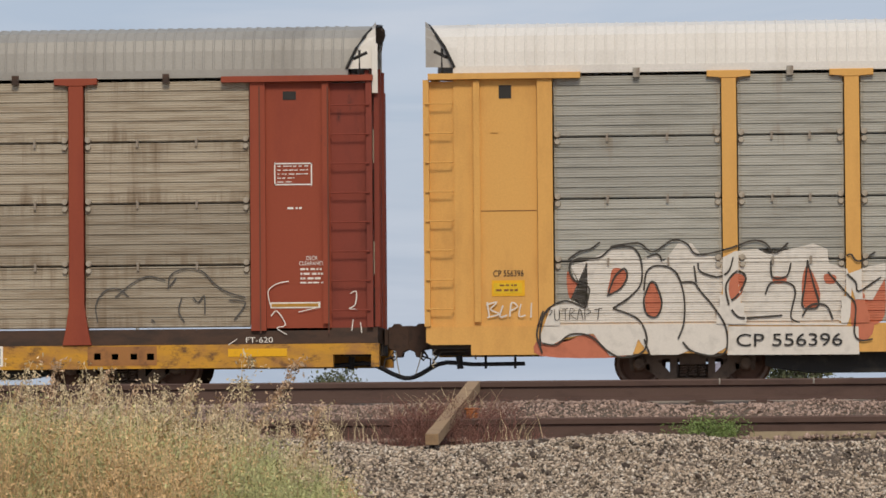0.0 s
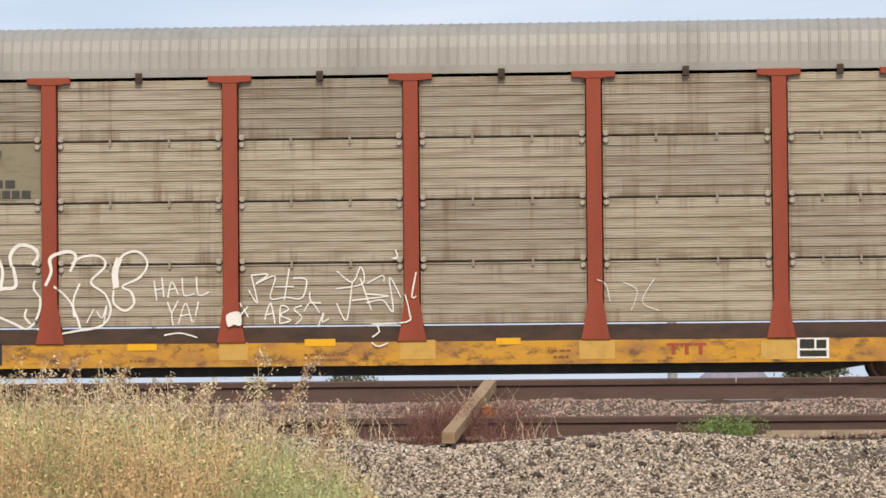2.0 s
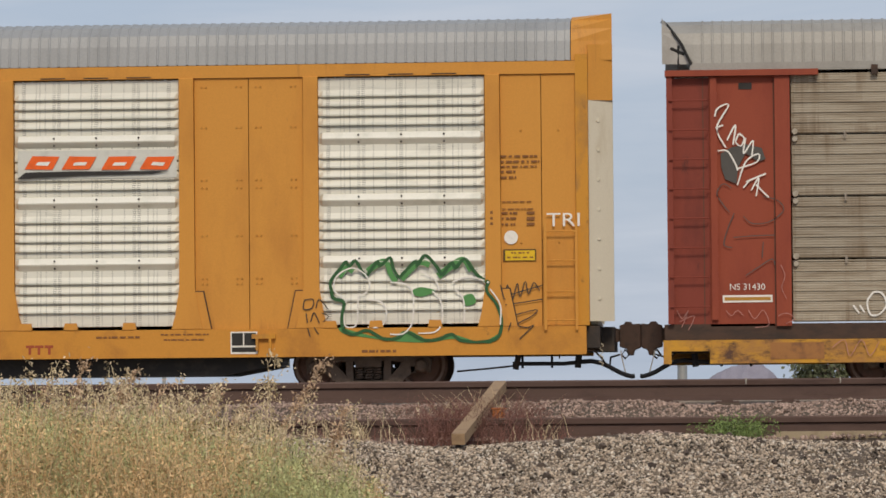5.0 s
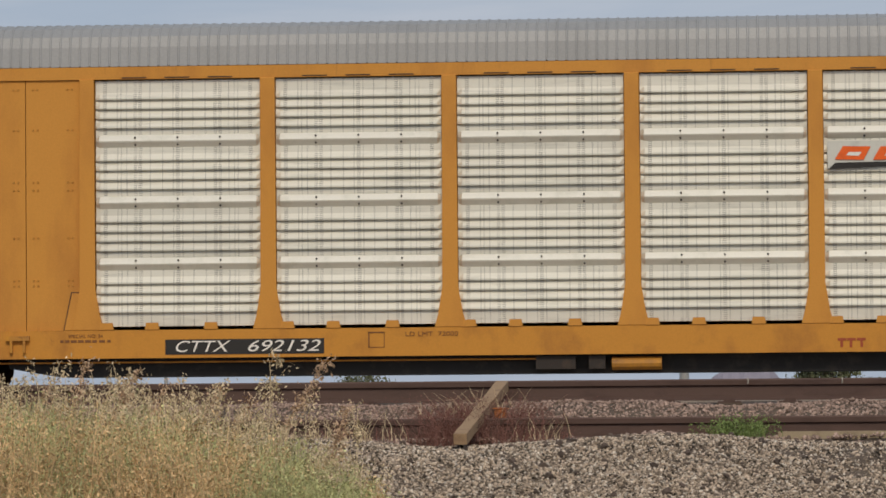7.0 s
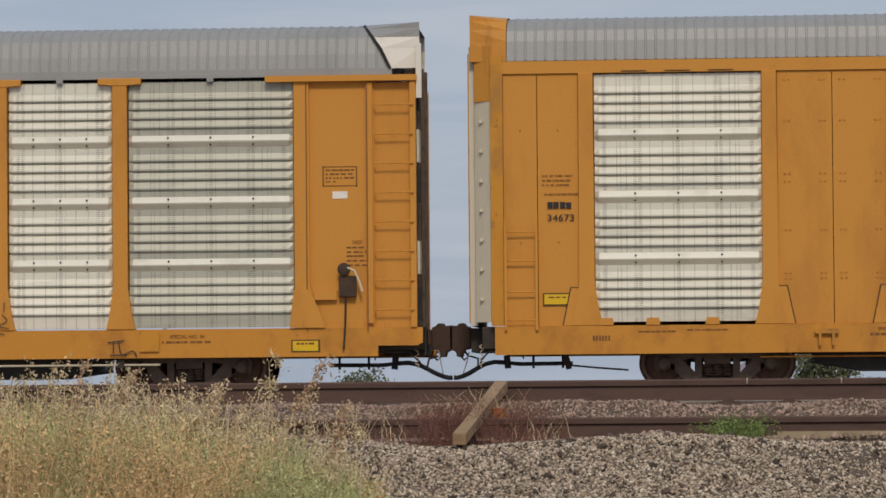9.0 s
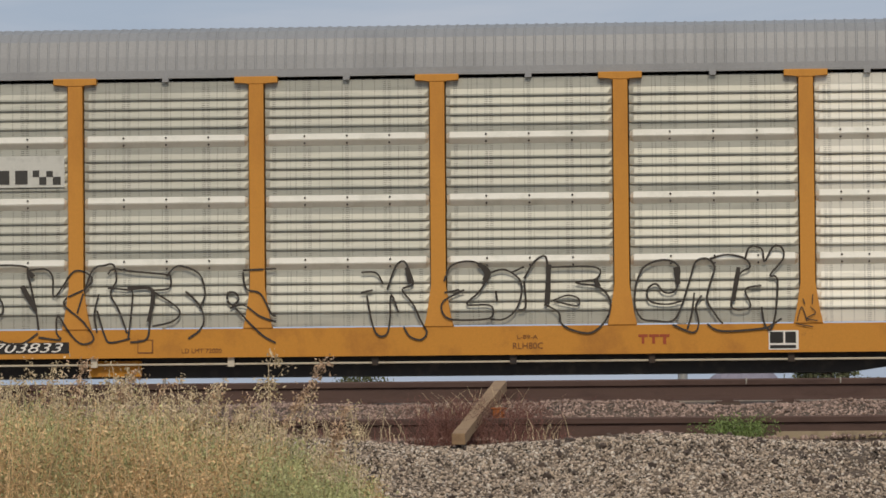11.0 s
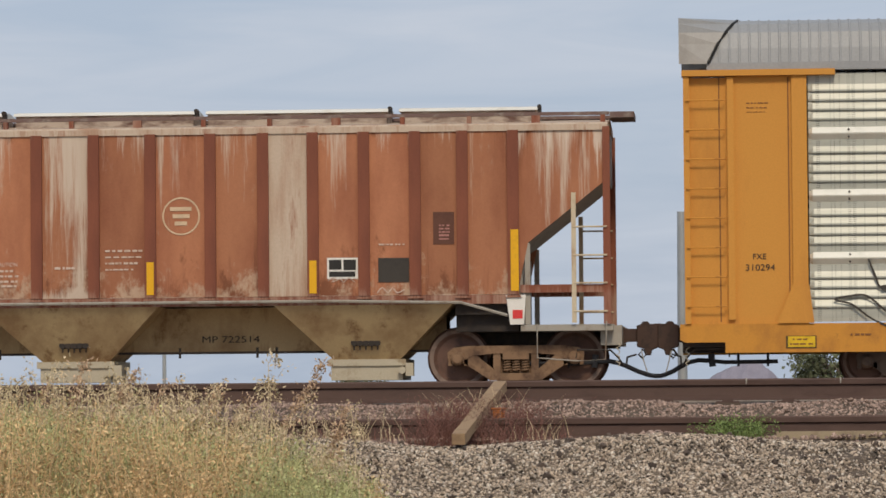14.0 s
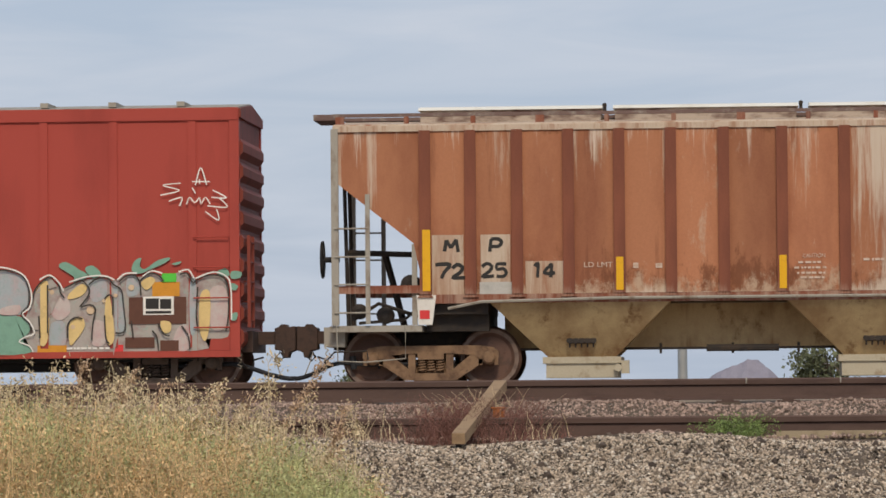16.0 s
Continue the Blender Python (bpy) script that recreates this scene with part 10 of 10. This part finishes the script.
    pale += [(rs.normal(-3.3, 0.25), rs.uniform(34.0, 34.8), -0.49, rs.uniform(0.08, 0.3), rs.uniform(0.3, 0.9), 6, 0.003, 0.014) for k in range(60)]
    strands("dry_grass_blades", PALE_STALK, "bleached grass blades beside the timber", pale, 5)
    tuft = [(rs.normal(-0.08, 0.15), rs.uniform(34.2, 34.6), -0.48, rs.uniform(0.06, 0.19), rs.uniform(0.3, 0.8), 14, 0.002, 0.028) for k in range(110)]
    strands("weed_tuft", FRESH, "fresh green weeds growing by the buried rail", tuft, 6)


weeds()


# ---- distance ----
def tree(name, x, y, z0, h, w, seed, label):
    """Trunk with limbs and a crown of many small leaf cards in uneven clumps."""
    rs = np.random.RandomState(seed)
    root = new(name)
    root.location = (x, y, z0)
    bm = bmesh.new()
    tube(bm, [(0, 0, 0), (0.05 * w, 0, h * 0.3), (0, 0, h * 0.6)], 0.03 * w, 7)
    tips = []
    for k in range(16):
        a, u = rs.uniform(0, 6.28), rs.uniform(0.25, 0.6)
        r = w * 0.5 * rs.uniform(0.3, 0.95)
        tip = (math.cos(a) * r, math.sin(a) * r, h * rs.uniform(0.35, 0.92) - 0.2 * r)
        tube(bm, [(0, 0, h * u), (tip[0] * 0.5, tip[1] * 0.5, (h * u + tip[2]) / 2 + 0.1 * h), tip], 0.011 * w, 5)
        tips.append(tip)
    part("trunk", bm, BARK, root)
    verts, faces = [], []
    for tip in tips:
        for k in range(170):
            p = np.array(tip) + rs.normal(0, 1, 3) * (w * 0.11, w * 0.11, h * 0.07)
            d, e = rs.normal(0, 1, 3), rs.normal(0, 1, 3)
            s = 0.018 * w + 0.03
            n = len(verts)
            verts += [tuple(p), tuple(p + d * s), tuple(p + (d + e) * s * 0.8), tuple(p + e * s)]
            faces.append((n, n + 1, n + 2, n + 3))
    me = bpy.data.meshes.new("crown")
    me.from_pydata(verts, [], faces)
    me.materials.append(FAR_LEAF)
    crown = new("crown", me)
    crown.parent = root
    return tagged(root, label, "tree")


BARK = material("grey_bark", (0.14, 0.11, 0.085), (0.08, 0.06, 0.05), 0.5, 0.9, 0, 6, 3, 40, 0.3)
FAR_LEAF = material("dusty_far_leaf", (0.13, 0.14, 0.075), (0.09, 0.10, 0.05), 0.5, 0.85, 0, 2, 1, 20, 0, value_jitter=0.45, island=True)
tree("tree", 5.0, 250, -1.7, 5.6, 4.4, 3, "dusty olive tree beyond the railway")
tree("shrub_tree", -22.5, 250, -1.7, 3.35, 2.8, 4, "low dusty desert tree beyond the railway")
tree("shrub_tree", 7.9, 262, -1.7, 2.6, 3.0, 6, "low dusty desert tree beyond the railway")


def mountain():
    bm = bmesh.new()
    n = 60
    rows = []
    for j in range(14):
        row = []
        for i in range(n + 1):
            u = i / n * 2 - 1
            x = u * 150
            v = j / 13
            prof = 40 * max(0, 1 - abs(u - 0.02) * 3.0) + 15 * max(0, 1 - abs(u - 0.14) * 6) + 13 * max(0, 1 - abs(u + 0.15) * 6) + 10 * max(0, 1 - abs(u + 0.02) * 1.3)
            z = prof * (1 - abs(v * 2 - 1)) * (1 + 0.18 * noise.noise((u * 14, v * 5, 3))) * 0.72
            row.append(bm.verts.new((x, (v - 0.5) * 160, z - 3.2)))
        rows.append(row)
    for a, b in zip(rows, rows[1:]):
        for k in range(n):
            bm.faces.new((a[k], a[k + 1], b[k + 1], b[k]))
    # the distance haze is painted into the rock's mauve colour
    me = finish("mountain", bm, material("haze_tinted_rock", (0.27, 0.25, 0.29), (0.22, 0.20, 0.24), 0.5, 1.0, 0, 0.05, 1, 0.4, 0.0))
    ob = tagged(new("mountain", me), "hazy mauve desert mountain on the horizon", "mountain", kind="structure")
    ob.location = (MOUNT_X, 4100, 0)
    return ob


MOUNT_X = -1.5
mountain()
GALV = material("galvanised_pole", (0.42, 0.43, 0.42), (0.33, 0.34, 0.33), 0.5, 0.5, 0.4, 4, 3, 50, 0.03)


def signal_pole(x, y, zt, r, arm, label):
    root = tagged(new("signal_pole"), label, "pole")
    root.location = (x, y, -1.3)
    bm = bmesh.new()
    lathe_z(bm, [(r * 1.9, 0), (r * 1.9, 0.05), (r, 0.06), (r, 0.5), (r * 0.75, zt + 1.3)], 0, 0, 16)
    part("shaft", bm, GALV, root)
    if arm:
        bm = bmesh.new()
        pts = [(0, 0, zt + 1.2), (0.37, 0, zt + 1.37), (1.4, 0, zt + 1.86), (2.55, 0, zt + 2.42), (3.7, 0, zt + 2.80), (5.0, 0, zt + 3.0)]
        tube(bm, pts, r * 0.42, 10)
        part("mast_arm", bm, GALV, root)
    return root


signal_pole(-1.22, 85, 3.55, 0.105, True, "galvanised mast pole with a curved arm behind the train")
signal_pole(-15.1, 110, 4.5, 0.055, False, "thin grey pole behind the train")


def motions():
    for ob, x in CARS:
        walk(ob, [(t, pose(x + SPEED * t, TRACK_Y, 0)) for t in (0, 2, 4, 6, 8, 10, 12, 14, 16)])
    for ob, (x, y, z), r in SPIN:
        step = 1 / 15
        rows = []
        for k in range(241):
            rows.append((k * step, pose(x, y, z, 0, math.degrees(SPEED * k * step / r), 0)))
        walk(ob, rows)


motions()
